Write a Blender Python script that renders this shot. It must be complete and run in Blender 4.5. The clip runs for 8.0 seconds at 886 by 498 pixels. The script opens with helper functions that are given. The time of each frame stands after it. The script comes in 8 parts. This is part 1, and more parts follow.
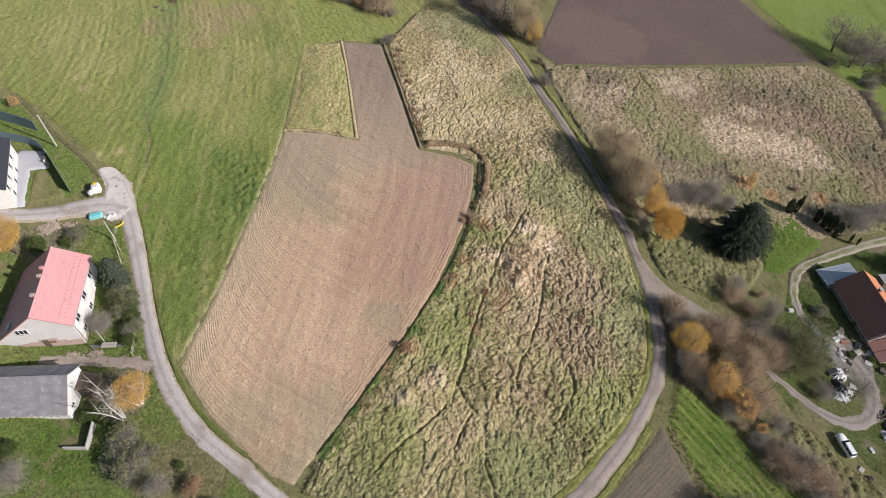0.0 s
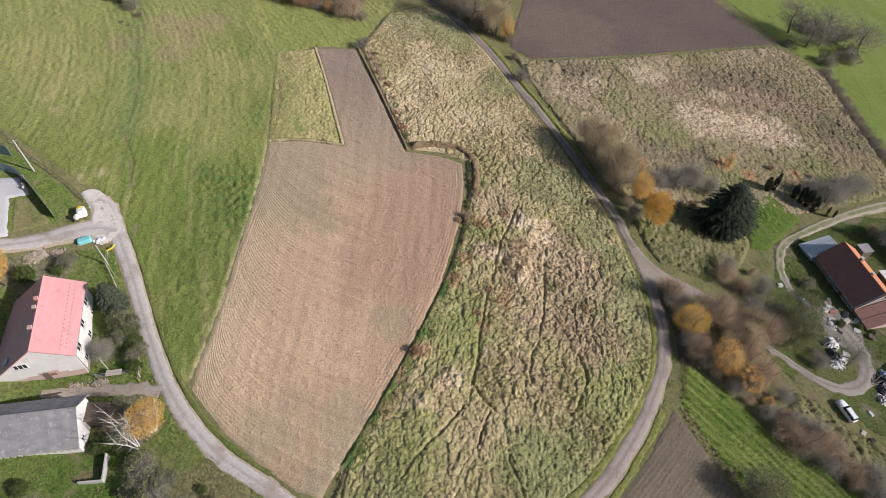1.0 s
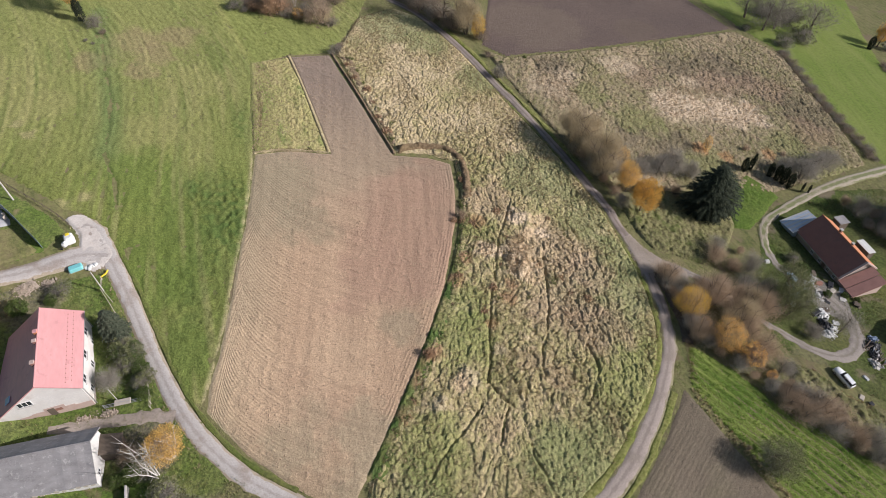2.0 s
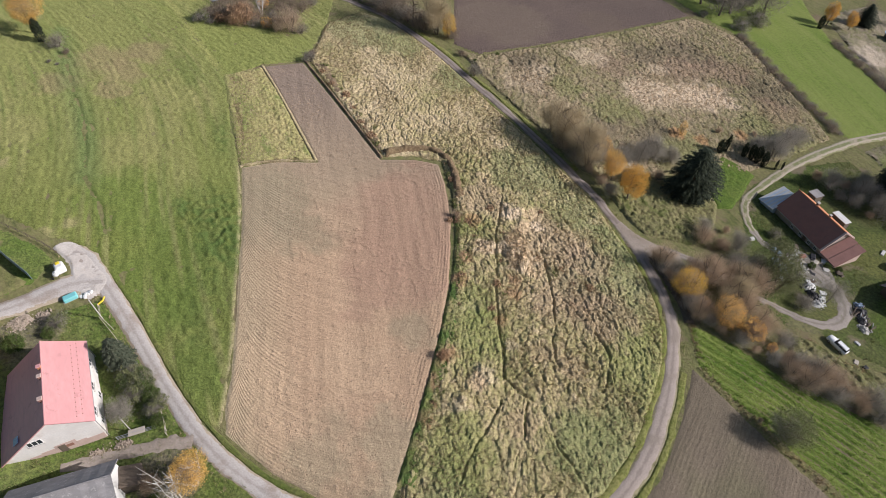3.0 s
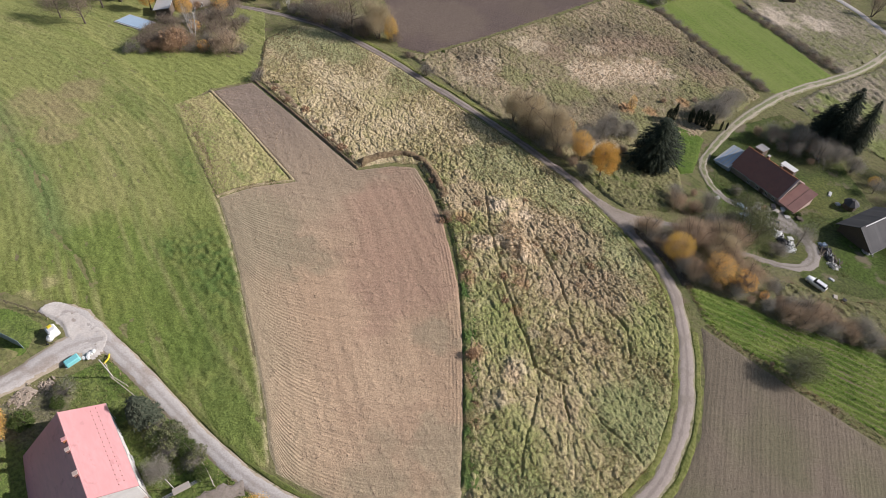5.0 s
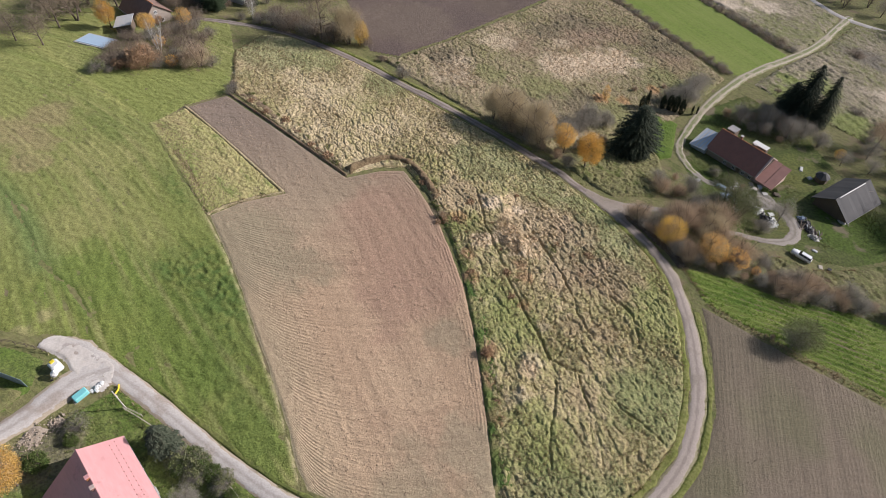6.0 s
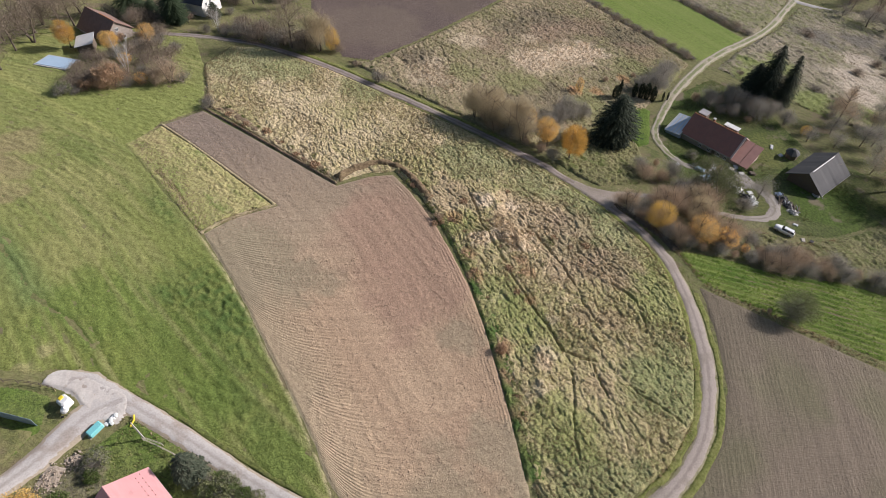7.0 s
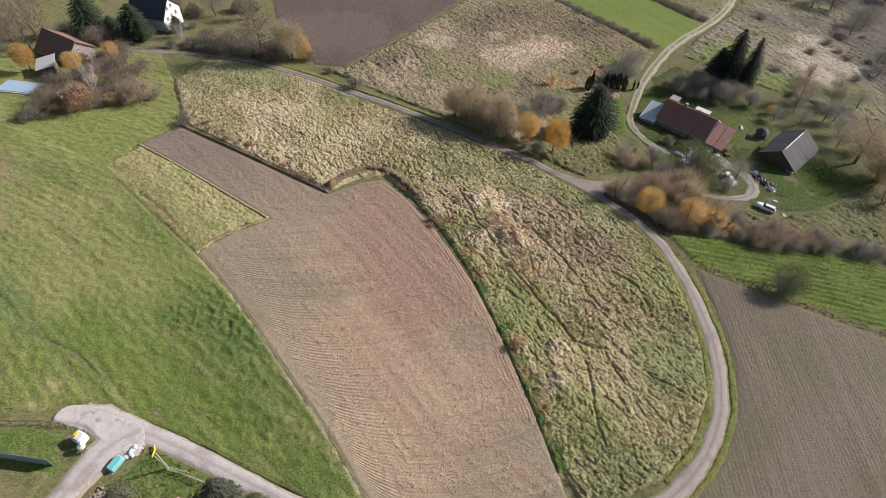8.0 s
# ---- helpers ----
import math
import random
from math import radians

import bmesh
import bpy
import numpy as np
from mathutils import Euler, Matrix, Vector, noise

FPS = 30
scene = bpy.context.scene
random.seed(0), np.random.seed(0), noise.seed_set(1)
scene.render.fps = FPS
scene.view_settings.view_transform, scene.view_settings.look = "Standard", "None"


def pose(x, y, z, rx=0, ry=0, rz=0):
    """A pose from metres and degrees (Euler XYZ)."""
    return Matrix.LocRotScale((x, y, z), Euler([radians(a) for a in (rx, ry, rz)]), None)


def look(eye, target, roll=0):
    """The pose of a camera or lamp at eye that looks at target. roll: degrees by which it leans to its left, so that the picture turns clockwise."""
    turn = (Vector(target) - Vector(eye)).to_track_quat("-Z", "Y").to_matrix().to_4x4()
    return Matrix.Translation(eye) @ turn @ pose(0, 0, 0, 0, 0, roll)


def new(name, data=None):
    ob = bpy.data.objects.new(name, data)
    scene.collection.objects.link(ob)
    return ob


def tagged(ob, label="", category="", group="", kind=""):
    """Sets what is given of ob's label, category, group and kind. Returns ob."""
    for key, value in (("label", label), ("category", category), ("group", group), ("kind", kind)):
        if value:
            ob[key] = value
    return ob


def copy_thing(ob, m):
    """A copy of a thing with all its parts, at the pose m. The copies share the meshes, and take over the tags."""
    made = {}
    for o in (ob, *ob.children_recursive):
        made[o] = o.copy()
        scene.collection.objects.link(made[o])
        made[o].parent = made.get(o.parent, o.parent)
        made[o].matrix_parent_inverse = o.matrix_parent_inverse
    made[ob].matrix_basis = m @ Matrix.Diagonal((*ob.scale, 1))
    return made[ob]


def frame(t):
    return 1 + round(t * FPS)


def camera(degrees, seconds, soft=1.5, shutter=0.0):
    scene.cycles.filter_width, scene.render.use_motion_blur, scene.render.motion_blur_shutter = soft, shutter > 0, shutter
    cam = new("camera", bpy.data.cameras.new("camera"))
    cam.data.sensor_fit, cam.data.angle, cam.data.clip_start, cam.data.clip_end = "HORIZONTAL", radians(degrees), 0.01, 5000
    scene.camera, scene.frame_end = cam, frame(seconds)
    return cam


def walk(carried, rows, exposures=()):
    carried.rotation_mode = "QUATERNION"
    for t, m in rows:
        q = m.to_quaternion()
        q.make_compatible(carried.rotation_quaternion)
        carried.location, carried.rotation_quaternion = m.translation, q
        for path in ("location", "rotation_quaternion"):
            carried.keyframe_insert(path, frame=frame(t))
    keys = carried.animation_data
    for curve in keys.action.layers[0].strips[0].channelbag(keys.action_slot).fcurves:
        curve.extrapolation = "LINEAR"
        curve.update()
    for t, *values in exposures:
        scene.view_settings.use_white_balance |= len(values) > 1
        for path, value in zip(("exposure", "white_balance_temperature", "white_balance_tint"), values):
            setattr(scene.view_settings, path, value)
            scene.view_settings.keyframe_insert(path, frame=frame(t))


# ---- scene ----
from mathutils import geometry

cam = camera(69.1, 8.0, 0.75)
METRES, EYE, TILT, LEAN, TURN = 64.0, 93.5, -51.0, 0.5, 0.0
ROWS = [
    (0.0, 0.0, 0.0, 0.0, 0.0, 0.0, -0.0),
    (0.5, -0.0575, 0.0026, 0.001, -1.7, -0.01, 2.01),
    (1.0, -0.1169, 0.0071, 0.0042, -3.45, -0.08, 4.05),
    (1.5, -0.1761, 0.0134, 0.0096, -5.21, -0.19, 6.12),
    (3.0, -0.3558, 0.0438, 0.0391, -10.73, -0.97, 12.39),
    (3.5, -0.4146, 0.0581, 0.0534, -12.63, -1.38, 14.49),
    (4.0, -0.4731, 0.0743, 0.0702, -14.59, -1.89, 16.56),
    (4.5, -0.5309, 0.0921, 0.0893, -16.58, -2.47, 18.64),
    (6.0, -0.6968, 0.1577, 0.1606, -22.96, -4.72, 24.84),
    (6.5, -0.7492, 0.1825, 0.1895, -25.23, -5.68, 26.85),
    (7.0, -0.7994, 0.2085, 0.2201, -27.57, -6.75, 28.81),
    (7.5, -0.8475, 0.2361, 0.2525, -30.0, -7.91, 30.75),
    (8.0, -0.8936, 0.2655, 0.286, -32.5, -9.18, 32.61),
]
walk(cam, [(t, pose(0, 0, EYE, TILT, LEAN, TURN) @ pose(METRES * x, METRES * y, METRES * z, 90 + pitch, roll, yaw)) for t, x, y, z, yaw, pitch, roll in ROWS], [(0.0, 0.13), (4.5, 0.16), (8.0, 0.25)])

# ---- light ----
SUN_ELEVATION = 26.0
SUN_FROM = Vector((0.92, -0.39, 0)).normalized()
world = bpy.data.worlds.new("sky")
scene.world = world
world.use_nodes = True
sky = world.node_tree.nodes.new("ShaderNodeTexSky")
sky.sky_type = "NISHITA"
sky.sun_disc = False
sky.sun_elevation = radians(SUN_ELEVATION)
sky.sun_rotation = math.atan2(SUN_FROM.x, SUN_FROM.y)
sky.air_density, sky.dust_density, sky.ozone_density = 1.0, 1.5, 1.0
world.node_tree.links.new(sky.outputs[0], world.node_tree.nodes["Background"].inputs[0])
world.node_tree.nodes["Background"].inputs[1].default_value = 0.085
sun_data = bpy.data.lights.new("sun", "SUN")
sun_data.energy, sun_data.angle, sun_data.color = 5.0, radians(0.6), (1.0, 0.94, 0.955)
sun = new("sun", sun_data)
toward = Vector((SUN_FROM.x * math.cos(radians(SUN_ELEVATION)), SUN_FROM.y * math.cos(radians(SUN_ELEVATION)), math.sin(radians(SUN_ELEVATION))))
sun.matrix_world = look(toward * 300, (0, 0, 0))


# ---- terrain ----
KNOLLS = [(89, 74, -2.8, 24), (38, 36, 0.9, 24), (66, 94, -1.5, 24), (-5, 115, -0.9, 24), (-69, 98, 1.3, 24), (-60, 54, -1.3, 24), (41, 151, 1.1, 24), (-66, 56, -2.2, 8), (-60, 43, -1.2, 7)]


def bounded(v, low, high, soft=25.0):
    """v, held softly between low and high."""
    v = low + soft * np.logaddexp(0, (v - low) / soft)
    return high - soft * np.logaddexp(0, (high - v) / soft)


def height(x, y):
    x, y = np.asarray(x, float), np.asarray(y, float)
    u, v = bounded(x, -190, 250) / 50, (bounded(y, -120, 300) - 60) / 50
    z = -5.41 - 8.36 * u - 0.51 * v - 0.32 * u * u + 0.2 * u * v - 0.72 * v * v
    for a, b, c, s in KNOLLS:
        z = z + c * np.exp(-((x - a) ** 2 + (y - b) ** 2) / (2 * s * s))
    return z


def ground_at(x, y):
    return float(height(x, y))


def lattice(ix, iy, seed):
    n = (ix.astype(np.int64) * 374761393 + iy.astype(np.int64) * 668265263 + seed * 982451653) & 0x7FFFFFFF
    n = ((n ^ (n >> 13)) * 1274126177) & 0x7FFFFFFF
    return ((n ^ (n >> 16)) & 0xFFFF) / 65535.0


def grain(x, y, seed=0):
    """Smooth noise from 0 to 1, one cell a unit."""
    ix, iy = np.floor(x), np.floor(y)
    fx, fy = x - ix, y - iy
    fx, fy = fx * fx * (3 - 2 * fx), fy * fy * (3 - 2 * fy)
    a, b = lattice(ix, iy, seed), lattice(ix + 1, iy, seed)
    c, d = lattice(ix, iy + 1, seed), lattice(ix + 1, iy + 1, seed)
    return (a * (1 - fx) + b * fx) * (1 - fy) + (c * (1 - fx) + d * fx) * fy


def layers(x, y, seed=0, octaves=3):
    total, weight, amount = 0.0, 0.0, 1.0
    for k in range(octaves):
        total = total + amount * grain(x * 2**k, y * 2**k, seed + 17 * k)
        weight, amount = weight + amount, amount * 0.5
    return total / weight


# ---- materials ----
def shader(name):
    m = bpy.data.materials.new(name)
    m.use_nodes = True
    return m, m.node_tree, m.node_tree.nodes["Principled BSDF"]


def node(tree, kind, **values):
    n = tree.nodes.new(kind)
    for key, value in values.items():
        n.inputs[key].default_value = value
    return n


def blend(tree, a, b, factor, mode="MIX"):
    """A colour mixer; a and b are colours or sockets."""
    n = tree.nodes.new("ShaderNodeMix")
    n.data_type, n.blend_type = "RGBA", mode
    for socket, value in ((n.inputs[0], factor), (n.inputs[6], a), (n.inputs[7], b)):
        if isinstance(value, bpy.types.NodeSocket):
            tree.links.new(value, socket)
        elif isinstance(value, (tuple, list)):
            socket.default_value = (*value, 1)
        else:
            socket.default_value = value
    return n.outputs[2]


def contrast(tree, socket, low, high):
    n = node(tree, "ShaderNodeMapRange")
    n.clamp = True
    tree.links.new(socket, n.inputs[0])
    n.inputs[1].default_value, n.inputs[2].default_value = low, high
    return n.outputs[0]


def cloud(tree, scale, detail=3.0, stretch=(1, 1, 1), turn=0.0, rough=0.55, coords="Object"):
    """Noise in metres: one patch is about 1 / scale."""
    c = tree.nodes.new("ShaderNodeTexCoord")
    m = tree.nodes.new("ShaderNodeMapping")
    m.vector_type = "TEXTURE"
    m.inputs["Rotation"].default_value = (0, 0, radians(turn))
    m.inputs["Scale"].default_value = tuple(1 / v for v in stretch)
    n = node(tree, "ShaderNodeTexNoise", Scale=scale, Detail=detail, Roughness=rough)
    tree.links.new(c.outputs[coords], m.inputs[0])
    tree.links.new(m.outputs[0], n.inputs["Vector"])
    return n.outputs[0]


def bumped(tree, bsdf, socket, strength, distance):
    b = node(tree, "ShaderNodeBump", Strength=strength, Distance=distance)
    tree.links.new(socket, b.inputs["Height"])
    tree.links.new(b.outputs[0], bsdf.inputs["Normal"])


def place_mask(tree, x, y, radius, strength):
    """1 near (x, y), falling to 0 at about radius, with a ragged rim."""
    g = tree.nodes.new("ShaderNodeTexCoord")
    flat = tree.nodes.new("ShaderNodeVectorMath")
    flat.operation = "MULTIPLY"
    flat.inputs[1].default_value = (1, 1, 0)
    tree.links.new(g.outputs["Object"], flat.inputs[0])
    d = tree.nodes.new("ShaderNodeVectorMath")
    d.operation = "DISTANCE"
    d.inputs[1].default_value = (x, y, 0)
    tree.links.new(flat.outputs[0], d.inputs[0])
    near = node(tree, "ShaderNodeMapRange")
    near.inputs[1].default_value, near.inputs[2].default_value = radius * 1.25, radius * 0.3
    tree.links.new(d.outputs["Value"], near.inputs[0])
    rag = cloud(tree, 2.2 / radius, 5, rough=0.62)
    total = node(tree, "ShaderNodeMath")
    total.operation = "ADD"
    tree.links.new(near.outputs[0], total.inputs[0])
    tree.links.new(rag, total.inputs[1])
    cut = node(tree, "ShaderNodeMapRange")
    cut.inputs[1].default_value, cut.inputs[2].default_value, cut.inputs[4].default_value = 0.88, 1.12, strength
    tree.links.new(total.outputs[0], cut.inputs[0])
    return cut.outputs[0]


def earth(name, main, second, dark, patch=0.06, fine=1.6, streak=None, bump=0.12, rough=0.95, spots=None, coords="Object", places=(), soft=(0.38, 0.62), lumps=2.8):
    """Ground cover: broad patches of two colours, darker fine grain, streaks (scale, stretch, turn, strength, colour) along one way,
    and places (x, y, radius, colour, strength) where the ground differs, with ragged rims."""
    m, tree, bsdf = shader(name)
    broad = contrast(tree, cloud(tree, patch, 4), 0.35, 0.65)
    colour = blend(tree, main, second, broad)
    for x, y, radius, tint, strength in places:
        colour = blend(tree, colour, tint, place_mask(tree, x, y, radius, strength))
    small = contrast(tree, cloud(tree, fine, 4, rough=0.65), *soft)
    grainy = blend(tree, colour, tuple(min(1.0, d / max(m_, 0.01)) for d, m_ in zip(dark, main)), 1.0, "MULTIPLY")
    colour = blend(tree, grainy, colour, small)
    if streak:
        lines = contrast(tree, cloud(tree, streak[0], 3, (1, streak[1], 1), streak[2], coords=coords), 0.35, 0.65)
        faint = node(tree, "ShaderNodeMath")
        faint.operation = "MULTIPLY"
        tree.links.new(lines, faint.inputs[0])
        faint.inputs[1].default_value = streak[3]
        colour = blend(tree, colour, streak[4], faint.outputs[0])
    if spots:
        place = contrast(tree, cloud(tree, spots[0], 5, rough=0.6), spots[1], spots[1] + 0.08)
        colour = blend(tree, colour, spots[2], place)
    tree.links.new(colour, bsdf.inputs["Base Color"])
    bsdf.inputs["Roughness"].default_value = rough
    bsdf.inputs["Diffuse Roughness"].default_value = 0.45
    bsdf.inputs["Specular IOR Level"].default_value = 0.15
    bumped(tree, bsdf, cloud(tree, lumps, 6, rough=0.74), 0.95, bump)
    return m


def sums(tree, *terms):
    """The sum of (socket, weight) pairs."""
    total = None
    for socket, weight in terms:
        n = node(tree, "ShaderNodeMath")
        n.operation = "MULTIPLY_ADD"
        tree.links.new(socket, n.inputs[0])
        n.inputs[1].default_value = weight
        n.inputs[2].default_value = 0.0
        if total is not None:
            tree.links.new(total, n.inputs[2])
        total = n.outputs[0]
    return total


def covered(name, fine=3.0, speck=9.0, depth=0.3, bump=0.2, streak=None, rows=None, lumps=3.0, dusty=0.25):
    """Ground whose mixed cover is carried by the mesh's colour "cover". Over it lie mottles and specks; streak (scale, stretch, strength) runs along the
    mesh's UV; rows (spacing, tone, rise) are tilled ridges across the UV's u, as strong as the mesh's value "tilled"."""
    m, tree, bsdf = shader(name)
    base = tree.nodes.new("ShaderNodeAttribute")
    base.attribute_name = "cover"
    tone = [(contrast(tree, cloud(tree, fine, 5, rough=0.68), 0.3, 0.7), depth), (contrast(tree, cloud(tree, speck, 3, rough=0.6), 0.3, 0.7), depth)]
    relief = [(cloud(tree, lumps, 6, rough=0.74), 1.0)]
    if streak:
        tone.append((contrast(tree, cloud(tree, streak[0], 4, (1, streak[1], 1), coords="UV", rough=0.6), 0.32, 0.68), streak[2]))
    if rows:
        c = tree.nodes.new("ShaderNodeTexCoord")
        split = tree.nodes.new("ShaderNodeSeparateXYZ")
        tree.links.new(c.outputs["UV"], split.inputs[0])
        shaken = sums(tree, (split.outputs[0], 2 * math.pi / rows[0]), (cloud(tree, 0.5, 2), 3.0), (cloud(tree, 1.6, 3), 2.6), (cloud(tree, 6.0, 2), 1.8))
        wave = node(tree, "ShaderNodeMath")
        wave.operation = "SINE"
        tree.links.new(shaken, wave.inputs[0])
        tilled = tree.nodes.new("ShaderNodeAttribute")
        tilled.attribute_name = "tilled"
        strong = node(tree, "ShaderNodeMath")
        strong.operation = "MULTIPLY"
        tree.links.new(wave.outputs[0], strong.inputs[0])
        tree.links.new(tilled.outputs["Fac"], strong.inputs[1])
        tone.append((strong.outputs[0], rows[1]))
        relief.append((strong.outputs[0], rows[2]))
    # mottles brighten and darken round the cover's own colour
    even = sum(w * 0.5 for _, w in tone[: 3 if streak else 2])
    shift = node(tree, "ShaderNodeMath")
    shift.operation = "ADD"
    tree.links.new(sums(tree, *tone), shift.inputs[0])
    shift.inputs[1].default_value = 1.0 - even
    scaled = tree.nodes.new("ShaderNodeVectorMath")
    scaled.operation = "SCALE"
    tree.links.new(base.outputs["Color"], scaled.inputs[0])
    tree.links.new(shift.outputs[0], scaled.inputs["Scale"])
    tree.links.new(scaled.outputs[0], bsdf.inputs["Base Color"])
    bsdf.inputs["Roughness"].default_value = 0.95
    bsdf.inputs["Diffuse Roughness"].default_value = dusty
    bsdf.inputs["Specular IOR Level"].default_value = 0.12
    bumped(tree, bsdf, sums(tree, *relief), 0.95, bump)
    return m


def plain(name, colour, second=None, scale=3.0, rough=0.8, metal=0.0, bump=0.0, stretch=(1, 1, 1), detail=4):
    """A finish of two close colours in patches, with a fine grain over it."""
    m, tree, bsdf = shader(name)
    second = second or tuple(c * 0.7 for c in colour)
    patch = contrast(tree, cloud(tree, scale, detail, stretch), 0.3, 0.72)
    out = blend(tree, colour, second, patch)
    speck = contrast(tree, cloud(tree, scale * 9, 2, stretch), 0.25, 0.75)
    out = blend(tree, out, tuple(c * 0.82 for c in colour), speck)
    tree.links.new(out, bsdf.inputs["Base Color"])
    bsdf.inputs["Roughness"].default_value, bsdf.inputs["Metallic"].default_value = rough, metal
    if bump:
        bumped(tree, bsdf, cloud(tree, scale * 5, 4, stretch), 0.5, bump)
    return m


def leafy(name, colours, rough=0.75, through_light=0.15):
    """Leaves and twigs: every loose piece takes one of the colours between the given ones."""
    m, tree, bsdf = shader(name)
    g = tree.nodes.new("ShaderNodeNewGeometry")
    ramp = tree.nodes.new("ShaderNodeValToRGB")
    tree.links.new(g.outputs["Random Per Island"], ramp.inputs[0])
    points = ramp.color_ramp.elements
    while len(points) < len(colours):
        points.new(0.5)
    for k, c in enumerate(colours):
        points[k].position, points[k].color = k / (len(colours) - 1), (*c, 1)
    tree.links.new(ramp.outputs[0], bsdf.inputs["Base Color"])
    bsdf.inputs["Roughness"].default_value = rough
    bsdf.inputs["Specular IOR Level"].default_value = 0.2
    if through_light:
        glow = node(tree, "ShaderNodeBsdfTranslucent")
        tree.links.new(ramp.outputs[0], glow.inputs[0])
        mix = node(tree, "ShaderNodeMixShader")
        mix.inputs[0].default_value = through_light
        out = tree.nodes["Material Output"]
        tree.links.new(bsdf.outputs[0], mix.inputs[1])
        tree.links.new(glow.outputs[0], mix.inputs[2])
        tree.links.new(mix.outputs[0], out.inputs[0])
    return m


PALE, PALEST = (0.52, 0.415, 0.27), (0.69, 0.545, 0.385)
SOIL = covered("dry_ploughed_soil", 3.2, 7.0, 0.42, 0.2, (1.1, 0.05, 0.2), (0.62, 0.06, 0.13), 4.2, 0.8)
SOIL_BROWN = earth("brown_ploughed_soil", (0.20, 0.152, 0.13), (0.172, 0.132, 0.115), (0.135, 0.10, 0.085), 0.05, 2.2, (1.2, 0.08, -72, 0.15, (0.21, 0.165, 0.138)), 0.5, places=((45, 172, 20, (0.235, 0.185, 0.145), 0.7), (80, 172, 10, (0.20, 0.155, 0.122), 0.6)))
SOIL_DARK = covered("dark_harrowed_soil", 2.4, 8.0, 0.36, 0.2, (1.2, 0.04, 0.2), (0.72, 0.05, 0.08), 4.0)
MEADOW = covered("meadow_grass", 2.6, 7.0, 0.62, 0.34, (1.1, 0.07, 0.22), None, 2.6, 0.5)
GREEN_CROP = earth("bright_green_crop", (0.115, 0.20, 0.03), (0.175, 0.25, 0.048), (0.07, 0.125, 0.02), 0.16, 1.8, (0.9, 0.06, 36, 0.75, (0.27, 0.31, 0.085)), 0.3)
GREEN_FAR = earth("far_green_meadow", (0.175, 0.25, 0.047), (0.225, 0.285, 0.066), (0.12, 0.17, 0.035), 0.04, 1.4, (0.35, 0.04, -8, 0.4, (0.27, 0.295, 0.095)), 0.2)
ROUGH_GRASS = covered("tufted_yellow_grass", 2.2, 6.0, 0.45, 0.35, (1.0, 0.12, 0.25), None, 2.4)
SCRUB = earth("rough_scrub_ground", (0.225, 0.222, 0.09), (0.17, 0.19, 0.066), (0.13, 0.13, 0.058), 0.09, 1.4, (0.8, 0.3, 20, 0.5, (0.29, 0.245, 0.13)), 0.35, spots=(0.11, 0.58, (0.20, 0.16, 0.10)))
REED = covered("lodged_dry_grass", 2.4, 6.5, 0.55, 0.3, (2.2, 0.18, 0.3), None, 3.0)
REED_BROWN = covered("brown_dry_grass", 1.8, 5.0, 0.55, 0.3, (1.6, 0.25, 0.3), None, 2.4)
GARDEN = earth("garden_grass", (0.155, 0.23, 0.048), (0.22, 0.25, 0.08), (0.08, 0.12, 0.029), 0.2, 2.0, None, 0.4, spots=(0.15, 0.60, (0.24, 0.20, 0.11)), places=((-38, 33, 8, (0.27, 0.235, 0.12), 0.8), (-52, 46, 6, (0.28, 0.235, 0.165), 0.8), (-56, 36, 8, (0.14, 0.225, 0.042), 0.8), (-72, 74, 7, (0.28, 0.235, 0.165), 0.7)))
VALLEY_GRASS = covered("valley_rough_grass", 1.2, 3.5, 0.45, 0.5, None, None, 1.6)
YARD = earth("trodden_yard_grass", (0.112, 0.158, 0.037), (0.165, 0.175, 0.064), (0.062, 0.086, 0.023), 0.10, 1.6, None, 0.3, spots=(0.12, 0.57, (0.22, 0.185, 0.12)), places=((80, 67, 6, (0.25, 0.215, 0.175), 0.9), (78, 55, 5, (0.18, 0.19, 0.065), 0.8), (92, 44, 12, (0.115, 0.175, 0.03), 0.8), (66, 49, 5, (0.27, 0.25, 0.13), 0.7), (104, 66, 8, (0.19, 0.215, 0.06), 0.8), (98, 63, 5, (0.20, 0.215, 0.065), 0.8), (108, 52, 8, (0.24, 0.23, 0.12), 0.7)))
GRAVEL = earth("pale_gravel", (0.56, 0.525, 0.49), (0.48, 0.435, 0.40), (0.47, 0.44, 0.405), 0.3, 4.0, None, 0.02, spots=(0.4, 0.62, (0.34, 0.29, 0.25)))


